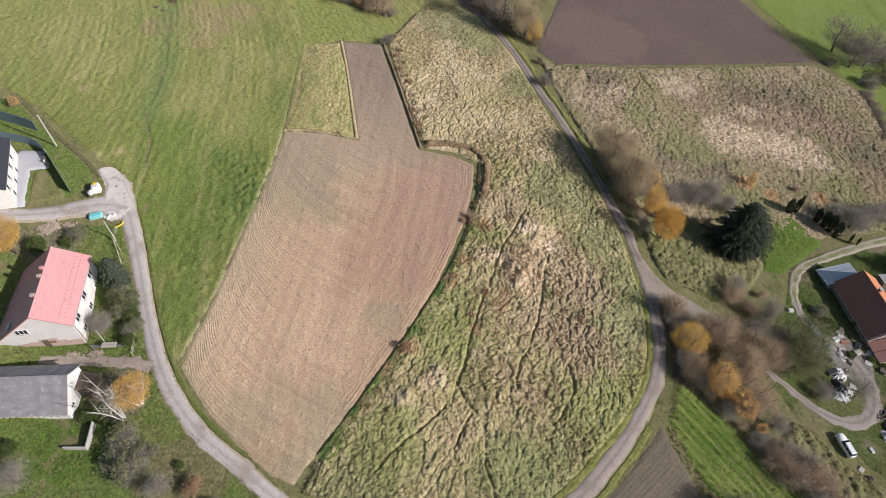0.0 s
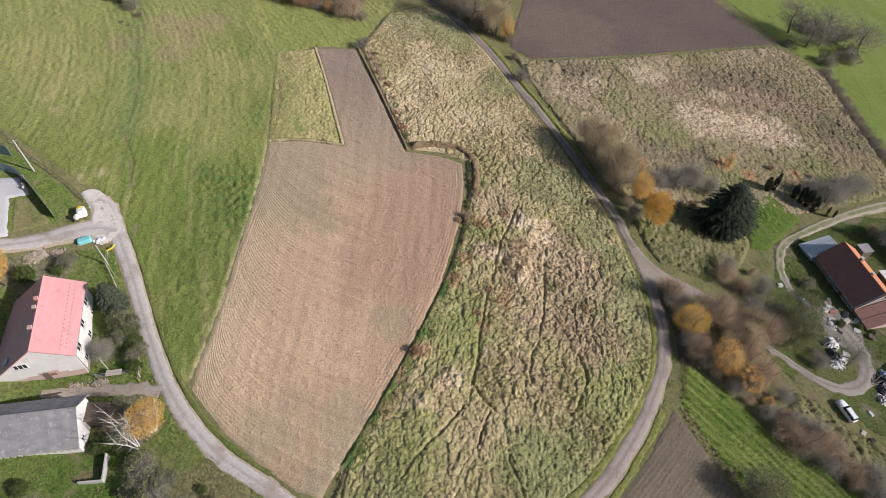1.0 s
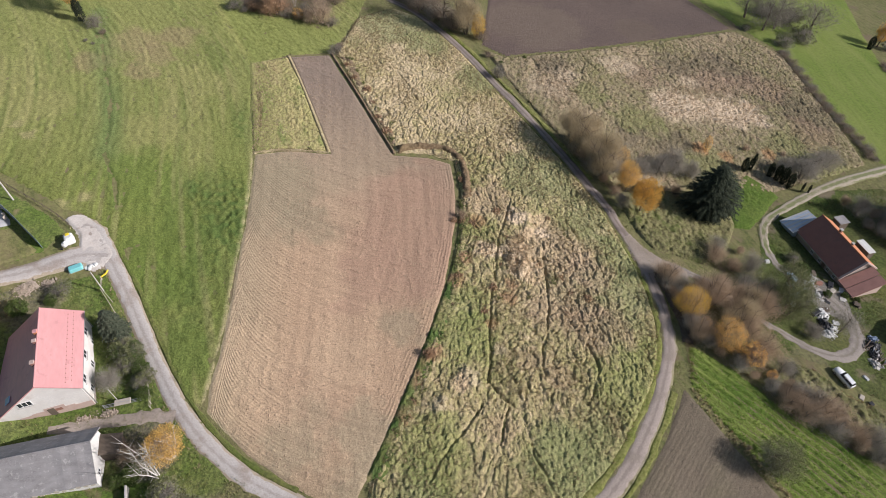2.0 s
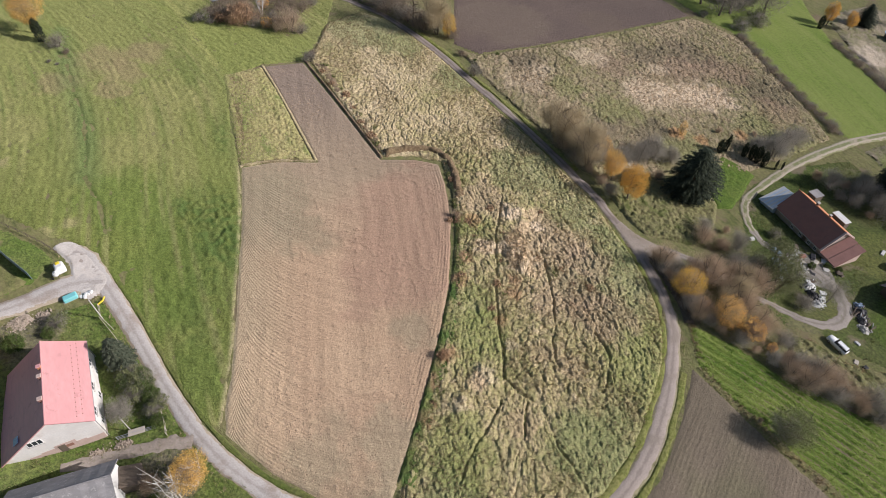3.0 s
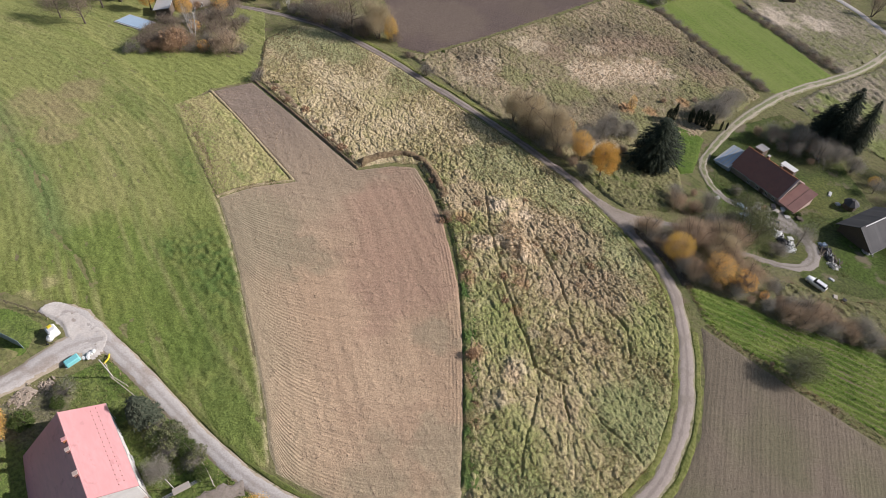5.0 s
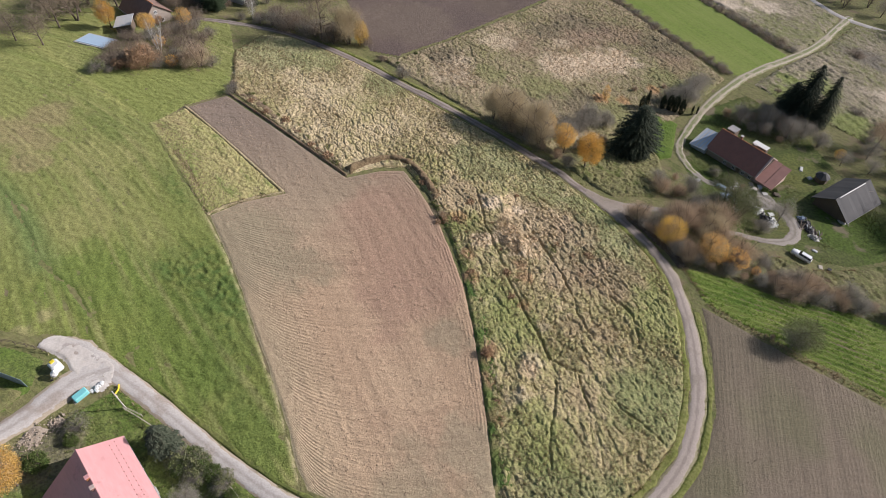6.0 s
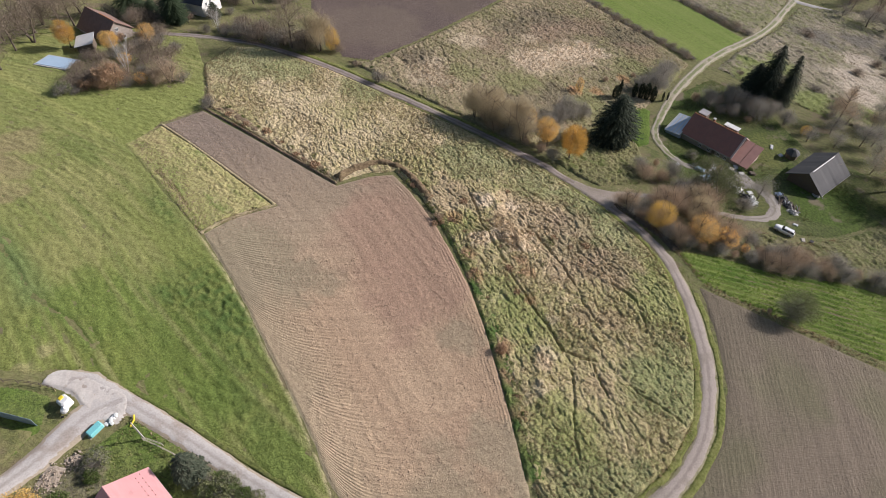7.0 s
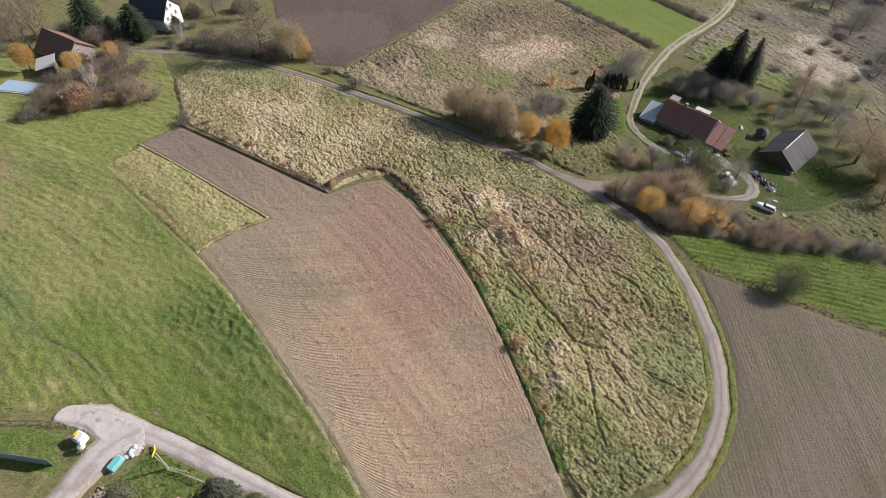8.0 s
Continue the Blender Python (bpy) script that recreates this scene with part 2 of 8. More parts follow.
def rutted(name, wheel, middle, rim, patch, core=0.30):
    """A track: two paler wheel lines, a darker middle and ragged rims. The mesh's UV runs from -1 to 1 across."""
    m, tree, bsdf = shader(name)
    c = tree.nodes.new("ShaderNodeTexCoord")
    split = tree.nodes.new("ShaderNodeSeparateXYZ")
    tree.links.new(c.outputs["UV"], split.inputs[0])
    across = node(tree, "ShaderNodeMath")
    across.operation = "ABSOLUTE"
    tree.links.new(split.outputs[0], across.inputs[0])
    shaky = node(tree, "ShaderNodeMath")
    shaky.operation = "MULTIPLY_ADD"
    tree.links.new(cloud(tree, 0.9, 4), shaky.inputs[0])
    shaky.inputs[1].default_value = 0.5
    tree.links.new(across.outputs[0], shaky.inputs[2])
    ramp = tree.nodes.new("ShaderNodeValToRGB")
    tree.links.new(shaky.outputs[0], ramp.inputs[0])
    points = ramp.color_ramp.elements
    points[0].position, points[0].color = core, (*middle, 1)
    points[1].position, points[1].color = core + 0.2, (*wheel, 1)
    for at, colour in ((0.95, wheel), (1.15, rim)):
        e = points.new(min(at, 1.0))
        e.color = (*colour, 1)
    out = blend(tree, ramp.outputs[0], patch, contrast(tree, cloud(tree, 0.22, 4), 0.5, 0.66) if core < 0.5 else 0.0)
    fine = contrast(tree, cloud(tree, 4.5, 3), 0.3, 0.7)
    out = blend(tree, out, (0.74, 0.73, 0.71), fine, "MULTIPLY")
    tree.links.new(out, bsdf.inputs["Base Color"])
    bsdf.inputs["Roughness"].default_value = 0.95
    bumped(tree, bsdf, cloud(tree, 5, 4), 0.5, 0.05)
    return m


LANE = rutted("worn_tarmac", (0.49, 0.455, 0.43), (0.39, 0.355, 0.33), (0.40, 0.335, 0.25), (0.35, 0.295, 0.255))
ROAD = rutted("grey_gravel_road", (0.345, 0.292, 0.258), (0.255, 0.213, 0.185), (0.25, 0.225, 0.135), (0.265, 0.223, 0.188))
TRACK = rutted("earth_track", (0.295, 0.245, 0.219), (0.181, 0.152, 0.13), (0.213, 0.195, 0.118), (0.188, 0.153, 0.134))
YARD_GRAVEL = rutted("yard_gravel", (0.285, 0.252, 0.226), (0.20, 0.178, 0.146), (0.175, 0.165, 0.09), (0.205, 0.178, 0.155))
YARD_STONE = earth("trodden_yard_gravel", (0.31, 0.285, 0.26), (0.24, 0.22, 0.185), (0.20, 0.18, 0.155), 0.3, 2.4, None, 0.06, spots=(0.4, 0.6, (0.15, 0.15, 0.075)))
JUNCTION = earth("worn_earth", (0.38, 0.325, 0.28), (0.31, 0.26, 0.215), (0.31, 0.265, 0.225), 0.25, 3.0, None, 0.04, spots=(0.4, 0.62, (0.20, 0.18, 0.10)))
FARM_TRACK = rutted("pale_rutted_track", (0.38, 0.335, 0.265), (0.17, 0.185, 0.08), (0.21, 0.21, 0.10), (0.36, 0.31, 0.24), 0.48)


# ---- builders ----
def mesh_of(name, verts, faces, material, smooth=True):
    me = bpy.data.meshes.new(name)
    me.from_pydata(verts, [], faces)
    me.materials.append(material)
    if smooth:
        me.polygons.foreach_set("use_smooth", [True] * len(me.polygons))
    me.update()
    return me


def inside(px, py, outline):
    hit = np.zeros(px.shape, bool)
    n = len(outline)
    for k in range(n):
        (x0, y0), (x1, y1) = outline[k], outline[(k + 1) % n]
        if y0 == y1:
            continue
        cross = ((y0 > py) != (y1 > py)) & (px < (x1 - x0) * (py - y0) / (y1 - y0) + x0)
        hit ^= cross
    return hit


def nearest_edge(px, py, outline):
    """The distance to the outline, and the nearest point on it."""
    best = np.full(px.shape, 1e9)
    bx, by = px.copy(), py.copy()
    n = len(outline)
    for k in range(n):
        (x0, y0), (x1, y1) = outline[k], outline[(k + 1) % n]
        dx, dy = x1 - x0, y1 - y0
        s = np.clip(((px - x0) * dx + (py - y0) * dy) / (dx * dx + dy * dy + 1e-9), 0, 1)
        qx, qy = x0 + s * dx, y0 + s * dy
        d = np.hypot(px - qx, py - qy)
        nearer = d < best
        best, bx, by = np.where(nearer, d, best), np.where(nearer, qx, bx), np.where(nearer, qy, by)
    return best, bx, by


def rounded(points, closed=True, steps=4):
    """A smooth line through the points."""
    out, n = [], len(points)
    for k in range(n if closed else n - 1):
        p = [points[(k + j) % n] if closed else points[min(max(k + j, 0), n - 1)] for j in (-1, 0, 1, 2)]
        for s in range(steps):
            t = s / steps
            out.append(tuple(0.5 * (2 * p[1][i] + (p[2][i] - p[0][i]) * t + (2 * p[0][i] - 5 * p[1][i] + 4 * p[2][i] - p[3][i]) * t * t + (3 * p[1][i] - p[0][i] - 3 * p[2][i] + p[3][i]) * t**3) for i in (0, 1)))
    if not closed:
        out.append(tuple(points[-1]))
    return out


def sheet(name, outline, spacing, material, relief=None, lift=0.06, taper=0.6, ragged=0.0, uv=None, cover=None, tilled=None):
    """A piece of ground cover that follows the terrain inside the outline; its rim goes under the ground beside it.
    cover gives each place its mixed plant or soil colour, tilled the strength of its rows."""
    xs, ys = [p[0] for p in outline], [p[1] for p in outline]
    gx, gy = np.arange(min(xs) - spacing, max(xs) + 2 * spacing, spacing), np.arange(min(ys) - spacing, max(ys) + 2 * spacing, spacing)
    X, Y = np.meshgrid(gx, gy)
    cx, cy = X[:-1, :-1] + spacing / 2, Y[:-1, :-1] + spacing / 2
    wob = ragged * (layers(cx * 0.6, cy * 0.6, 5) - 0.5)
    cells = inside(cx + wob, cy + wob[::-1, ::-1], outline)
    used = np.zeros(X.shape, bool)
    for a in (0, 1):
        for b in (0, 1):
            used[a : a + cells.shape[0], b : b + cells.shape[1]] |= cells
    index = np.full(X.shape, -1)
    index[used] = np.arange(used.sum())
    px, py = X[used], Y[used]
    d, qx, qy = nearest_edge(px, py, outline)
    out = ~inside(px, py, outline)
    if not ragged:
        px, py = np.where(out, qx, px), np.where(out, qy, py)
    d = np.where(out, 0, d)
    jx, jy = (grain(px * 7.3, py * 7.1, 3) - 0.5) * spacing * 0.5, (grain(px * 6.9, py * 7.7, 4) - 0.5) * spacing * 0.5
    px, py = px + jx * (d > spacing), py + jy * (d > spacing)
    edge = np.clip(d / taper, 0, 1)
    edge = edge * edge * (3 - 2 * edge)
    pz = height(px, py) - 0.06 + (lift + 0.06) * np.clip(d / min(taper, 0.5), 0, 1)
    if relief is not None:
        pz = pz + relief(px, py) * edge
    iy, ix = np.nonzero(cells)
    faces = np.stack([index[iy, ix], index[iy, ix + 1], index[iy + 1, ix + 1], index[iy + 1, ix]], 1)
    me = mesh_of(name, np.stack([px, py, pz], 1).tolist(), faces.tolist(), material)
    if uv is not None:
        u, v = uv(px, py)
        layer = me.uv_layers.new(name="UVMap")
        loops = np.zeros(len(me.loops), np.int32)
        me.loops.foreach_get("vertex_index", loops)
        layer.data.foreach_set("uv", np.stack([u[loops], v[loops]], 1).astype(np.float32).ravel())
    if cover is not None:
        mixed = me.attributes.new("cover", "FLOAT_COLOR", "POINT")
        mixed.data.foreach_set("color", np.concatenate([cover(px, py), np.ones((len(px), 1))], 1).astype(np.float32).ravel())
    if tilled is not None:
        me.attributes.new("tilled", "FLOAT", "POINT").data.foreach_set("value", tilled(px, py).astype(np.float32))
    return new(name, me)


def mixed_in(base, colour, mask):
    """base (one row a place) with colour in it where the mask is 1."""
    return base + (np.asarray(colour) - base) * np.clip(mask, 0, 1)[:, None]


def spot(x, y, a, b, r, seed=3):
    """1 near (a, b), 0 beyond about r, with a ragged rim."""
    m = 1.35 - np.hypot(x - a, y - b) / r + 1.5 * (layers(x * 2.0 / r, y * 2.0 / r, seed + int(abs(a) * 7), 4) - 0.5)
    m = np.clip(m / 0.8, 0, 1)
    return m * m * (3 - 2 * m)


def spots_in(base, x, y, groups):
    """Patches of differing plants: groups of (colour, strength, ((x, y, radius), ...))."""
    for colour, strength, patches in groups:
        for a, b, r in patches:
            base = mixed_in(base, colour, strength * spot(x, y, a, b, r))
    return base


def along(x, y, line, width):
    """1 on the line, falling to 0 across the width."""
    d, _, _ = nearest_edge(x, y, line + line[-2:0:-1])
    return np.exp(-((d / width) ** 2))


def ribbon(name, line, width, material, lift=0.1, crown=0.06, wobble=0.25, steps=6, cross=7, lumpy=0.0):
    """A road along a smooth line, slightly domed, with uneven edges that dip into the ground. width: metres, or one per point."""
    wide = width if isinstance(width, (list, tuple)) else [width] * len(line)
    path = rounded(line, False, steps)
    spread = np.interp(np.linspace(0, len(line) - 1, len(path)), range(len(line)), wide)
    verts, faces, flat = [], [], []
    for k, (x, y) in enumerate(path):
        a, b = path[max(k - 1, 0)], path[min(k + 1, len(path) - 1)]
        tx, ty = b[0] - a[0], b[1] - a[1]
        length = math.hypot(tx, ty) or 1
        nx, ny = -ty / length, tx / length
        for j in range(cross):
            s = j / (cross - 1) * 2 - 1
            reach = spread[k] / 2 + wobble * (float(grain(np.array(k * 0.8), np.array(3.0 + (s > 0)), 9)) - 0.5)
            px, py = x + nx * s * reach, y + ny * s * reach
            z = ground_at(px, py) + (lift + crown * (1 - s * s) if abs(s) < 0.99 else -0.05)
            if lumpy and abs(s) < 0.99:
                z += lumpy * (1 - s * s) * (2.0 * float(layers(np.array(px * 0.9), np.array(py * 0.9), 61)) - 1.1)
            verts.append((px, py, z))
            flat.append((s, k * 0.2))
    for k in range(len(path) - 1):
        for j in range(cross - 1):
            a = k * cross + j
            faces.append((a, a + 1, a + cross + 1, a + cross))
    me = mesh_of(name, verts, faces, material)
    layer = me.uv_layers.new(name="UVMap")
    for loop in me.loops:
        layer.data[loop.index].uv = flat[loop.vertex_index]
    return new(name, me)


def structure(ob, label, category):
    return tagged(ob, label, category, kind="structure")


# ---- ground ----
def spread_axis(low, high, step, far):
    near = list(np.arange(low, high + 0.1, step))
    side, d = [], step
    while d < far:
        d *= 1.35
        side.append(d)
    return np.array([low - s for s in reversed(side)] + near + [high + s for s in side])


def make_ground():
    gx, gy = spread_axis(-110, 240, 1.5, 2400), spread_axis(-30, 230, 1.5, 2400)
    X, Y = np.meshgrid(gx, gy)
    Z = height(X, Y) + 0.22 * (layers(X * 0.5, Y * 0.5, 2) - 0.62)
    n = len(gx)
    base = (np.arange(len(gy) - 1)[:, None] * n + np.arange(n - 1)[None, :]).ravel()
    faces = np.stack([base, base + 1, base + n + 1, base + n], 1)
    ob = new("ground", mesh_of("ground", np.stack([X.ravel(), Y.ravel(), Z.ravel()], 1).tolist(), faces.tolist(), SCRUB))
    structure(ob, "rough olive-brown grass and scrub ground on a gentle hillside", "ground")


make_ground()
# the ploughed field with its tongue
FIELD = [(-27.6, 150.2), (-17.6, 151.6), (-13.3, 136), (-9.5, 122), (-6.4, 110.3), (1.2, 109.3), (6.2, 107.0), (5.8, 100), (4.0, 90), (1.4, 81), (-2, 71.5), (-6.2, 62), (-10, 55), (-14, 47.5), (-17.5, 41.5), (-20.5, 36.5), (-22.8, 32.4), (-26.2, 33.7), (-31.9, 38), (-38.1, 43.7), (-43.3, 50.7), (-43.0, 55), (-41.6, 61.4), (-40.4, 69), (-39.2, 78.5), (-37.9, 88), (-36.8, 98), (-36, 110.3), (-29.3, 111.7), (-20.2, 110.8), (-22.3, 123)]
EDGE_Y = [30, 50, 61, 70, 80, 92, 100, 110, 155]
EDGE_X = [-43, -43.3, -41.6, -40.2, -39, -37.4, -36.6, -36, -33]


def field_rows(x, y):
    left = np.interp(y, EDGE_Y, EDGE_X)
    return x - left, y


def harrow(x, y):
    """Harrow passes fan out from the outer edge: each leaves it at its own place and swings into the field; elsewhere they follow the rim."""
    u, v = field_rows(x, y)
    d, _, _ = nearest_edge(x, y, FIELD)
    leaves = v + (np.maximum(u, 0.02) / 0.0029) ** 0.37
    return np.where(u - 20 - 0.1 * (110 - v) > 0, d, 0.8 * leaves), v * 0.3


def harrow_strength(x, y):
    u, v = field_rows(x, y)
    d, _, _ = nearest_edge(x, y, FIELD)
    fans = np.clip(1.5 - u / 9, 0, 1) * np.clip((109 - v) / 6, 0, 1) * np.clip(u / 0.8, 0.2, 1)
    rim = np.clip(1.3 - d / 3.0, 0, 1) * (u > 20 + 0.1 * (110 - v)) * np.clip((112 - v) / 4, 0.2, 1)
    return (np.maximum(fans, rim) + 0.03) * np.clip(2.2 * layers(x * 0.4, y * 0.3, 27) - 0.3, 0.2, 1.3)


def soil_relief(x, y):
    clods = np.clip(grain(x * 1.7, y * 1.6, 8) - 0.62, 0, 1) * 0.28
    u, _ = field_rows(x, y)
    furrow = 0.03 * np.sin((u + 0.6 * layers(x * 0.2, y * 0.2, 10)) * 2 * math.pi / 2.4) * layers(x * 0.1, y * 0.1, 12)
    return 0.05 + clods + furrow + 0.05 * (grain(x * 4.1, y * 3.7, 9) - 0.5)


def soil_cover(x, y):
    u, v = field_rows(x, y)
    base = np.tile((0.435, 0.312, 0.208), (len(x), 1))
    base = mixed_in(base, (0.40, 0.318, 0.212), 0.9 * np.clip(1.25 - u / 9, 0, 1))
    base = mixed_in(base, (0.462, 0.332, 0.225), 0.8 * np.exp(-(((u - 19) / 7) ** 2)) * np.clip((100 - v) / 20, 0, 1))
    base = mixed_in(base, (0.335, 0.265, 0.188), 0.85 * np.clip((v - 84) / 22, 0, 1))
    base = mixed_in(base, (0.235, 0.185, 0.148), 0.95 * np.clip((v - 108) / 30, 0, 1))
    base = mixed_in(base, (0.38, 0.292, 0.192), 0.8 * np.clip((47 - v) / 12, 0, 1))
    base = spots_in(base, x, y, (((0.30, 0.25, 0.168), 0.75, ((-31, 99, 9), (-27, 90, 6), (-33, 106, 6))), ((0.395, 0.262, 0.187), 0.6, ((-4, 90, 12), (-8, 80, 11), (-2, 100, 8), (-14, 74, 8))), ((0.345, 0.29, 0.195), 0.6, ((-11, 63, 4), (-19, 44, 5), (-31, 44, 6), (-21, 36, 5))), ((0.49, 0.365, 0.245), 0.5, ((-36, 60, 5), (-34, 51, 6), (-22, 58, 6)))))
    # dry grass hanging over the outer edge
    d, _, _ = nearest_edge(x, y, FIELD)
    base = mixed_in(base, (0.50, 0.42, 0.27), 0.9 * np.clip(1.3 - d / 0.45, 0, 1) * (u < 4) * (v < 111))
    # seed rows: long faint bands down the field
    bands = layers(u * 0.55, v * 0.03, 61, 3)
    return base * ((0.89 + 0.22 * bands) * (1.0 + 0.08 * np.clip((84 - v) / 25, 0, 1)))[:, None]


structure(sheet("ploughed_field", FIELD, 0.2, SOIL, soil_relief, 0.08, 0.8, uv=harrow, cover=soil_cover, tilled=harrow_strength), "bare tan ploughed field with curving harrow rows", "field")
def tussocks(x, y, seed):
    """Rounded hummocks, one a unit, each of its own height, with creases between them."""
    ix, iy = np.floor(x), np.floor(y)
    first, second, tall = np.full(x.shape, 9.0), np.full(x.shape, 9.0), np.zeros(x.shape)
    for i in (-1, 0, 1):
        for j in (-1, 0, 1):
            cx, cy = ix + i, iy + j
            d = np.hypot(x - cx - lattice(cx, cy, seed), y - cy - lattice(cx, cy, seed + 1))
            closer = d < first
            second = np.where(closer, first, np.minimum(second, d))
            tall = np.where(closer, lattice(cx, cy, seed + 2), tall)
            first = np.where(closer, d, first)
    crease = np.clip((second - first) * 3.6, 0, 1)
    return (0.62 + 0.38 * tall) * (1 - 0.4 * first * first) * crease**0.5


MEADOW_EDGE = [(-43.75, 51.6), (-43.05, 55), (-41.65, 61.5), (-40.45, 69), (-39.25, 78.5), (-37.95, 88), (-36.85, 98), (-36.15, 110.6), (-36.9, 126), (-37, 145), (-28, 151), (-17.5, 152.4), (-14.3, 158), (-8, 172.8), (-3, 190), (-20, 210), (-60, 225), (-150, 220), (-170, 140), (-101, 118.5), (-85, 107.5), (-69.5, 94.5), (-66, 93), (-62.0, 88.9), (-58.8, 82), (-55.6, 75), (-52.6, 67.5), (-49.3, 59.8), (-46, 53)]
LAWN_EDGE = [(-56, 192), (-47, 180), (-30, 172), (-14.6, 163.5), (-13.5, 158), (-18, 152), (-28, 150), (-37.5, 147), (-43.5, 163)]
MOWN_PATH = [(-56, 210), (-51.2, 193.9), (-47.1, 179.4), (-42.7, 164.2), (-38.9, 151.5)]
MEADOW_TRACK = [(-75.5, 172), (-73.5, 161.5), (-69.8, 142), (-66.8, 131.5), (-65.5, 121.5), (-64.7, 110)]
FOOT_TRACK = [(-64.7, 110), (-63.6, 106), (-62.2, 103), (-61.2, 98), (-60.6, 94)]


def swaths(x, y):
    """Mowing lines: they follow the field's edge below and bend away on the slope above."""
    bend = np.where(y > 110, 0.00375 * (y - 110) ** 2, -0.12 * (y - 110) * np.clip((x + 66) / 25, -0.6, 1))
    return x + np.where(y > 110, bend, -np.abs(bend) * np.sign(x + 66)), y


def weediness(x, y):
    near = np.exp(-(((x + 41) / 5) ** 2 + ((y - 91) / 12) ** 2)) + 0.7 * np.exp(-(((x + 47) / 3) ** 2 + ((y - 99) / 4) ** 2)) + 0.6 * np.exp(-(((x + 38.8) / 2) ** 2 + ((y - 121) / 8) ** 2)) + 0.35 * np.exp(-(((x + 46) / 4) ** 2 + ((y - 70) / 12) ** 2))
    return near


def meadow_relief(x, y):
    c, v = swaths(x, y)
    swath = 0.05 * np.sin((c + 0.8 * layers(x * 0.15, y * 0.08, 14)) * 2 * math.pi / 1.7) * layers(x * 0.1, y * 0.05, 15)
    clumps = np.clip(grain(c * 1.5, v * 0.8, 17) - 0.35, 0, 1) * 0.24 + np.clip(layers(x * 0.9, y * 0.9, 11) - 0.45, 0, 1) * 0.4
    weeds = weediness(x, y) * np.clip(layers(x * 1.7, y * 1.6, 16, 2) - 0.3, 0, 1) * 0.8
    return clumps + swath + weeds - 0.12 * along(x, y, MEADOW_TRACK, 0.35) - 0.2 * along(x, y, FOOT_TRACK, 0.3) - 0.05


def meadow_cover(x, y):
    c, v = swaths(x, y)
    broad = np.clip(2.2 * layers(x * 0.05, y * 0.05, 81, 3) - 0.6, 0, 1)
    base = mixed_in(np.tile((0.165, 0.198, 0.052), (len(x), 1)), (0.218, 0.236, 0.075), broad)
    base = mixed_in(base, (0.240, 0.250, 0.092), 0.75 * np.clip((v - 96) / 45, 0, 1))
    base = spots_in(base, x, y, (((0.27, 0.222, 0.118), 0.75, ((-64.5, 156, 7), (-60, 149, 5), (-62, 142, 4), (-74, 146, 4.5), (-55, 160, 6))), ((0.272, 0.265, 0.105), 0.6, ((-53, 126, 7), (-56, 117, 7), (-50, 138, 7), (-84, 130, 9), (-92, 140, 10))), ((0.14, 0.19, 0.046), 0.7, ((-57, 103, 8), (-50, 84, 10), (-53, 75, 7), (-47, 62, 6))), ((0.37, 0.32, 0.17), 0.6, ((-70, 95.4, 1.6), (-80, 117, 1.6), (-83, 121, 1.4), (-66.5, 97.6, 1.3)))))
    # pale and dark mowing lines
    pale = np.clip(3.4 * layers(c * 0.85, v * 0.045, 83, 2) - 1.85, 0, 1) * np.clip(2.4 * layers(x * 0.06, y * 0.05, 84) - 0.6, 0, 1)
    dark = np.clip(3.4 * layers(c * 0.7, v * 0.04, 85, 2) - 1.95, 0, 1) * np.clip(2.4 * layers(x * 0.07, y * 0.05, 86) - 0.6, 0, 1)
    base = mixed_in(base, (0.315, 0.295, 0.13), 0.75 * pale)
    base = mixed_in(base, (0.118, 0.165, 0.045), 0.65 * dark)
    cool = along(x, y, MEADOW_TRACK, 2.6) * (0.5 + 0.6 * layers(x * 0.3, y * 0.15, 87))
    base = mixed_in(base, (0.13, 0.185, 0.068), 0.75 * cool)
    base = mixed_in(base, (0.46, 0.38, 0.24), 0.85 * along(x, y, MEADOW_EDGE[:8], 0.5) * (0.5 + 0.8 * layers(x, y, 89)))
    base = mixed_in(base, (0.12, 0.165, 0.044), 0.7 * along(x, y, FOOT_TRACK, 0.7))
    d, _, _ = nearest_edge(x, y, LAWN_EDGE)
    lawn = np.clip(0.5 + np.where(inside(x, y, LAWN_EDGE), d, -d) / 3.0 + 1.2 * (layers(x * 0.3, y * 0.3, 90) - 0.5), 0, 1)
    base = mixed_in(base, (0.228, 0.255, 0.078), 0.8 * lawn)
    base = mixed_in(base, (0.30, 0.30, 0.11), 0.75 * along(x, y, MOWN_PATH, 1.0))
    tufty = np.clip(2.8 * layers(x * 0.8, y * 0.8, 88, 2) - 0.9, 0, 1)
    return mixed_in(base, (0.10, 0.15, 0.042), weediness(x, y) * (0.4 + 0.8 * tufty))


structure(sheet("meadow", MEADOW_EDGE, 0.3, MEADOW, meadow_relief, 0.06, 0.5, ragged=0.7, uv=swaths, cover=meadow_cover), "mown green meadow with long pale mowing streaks", "meadow")

def tufted_relief(x, y):
    return 0.38 * tussocks(x * 1.1, y * 0.6, 19) * (0.3 + np.clip((x + 36) / 10, 0, 1)) + 0.25 * layers(x * 1.1, y * 0.7, 13) - 0.3 * along(x, y, [(-35.6, 134), (-34.8, 126), (-35.2, 118)], 0.35) - 0.1


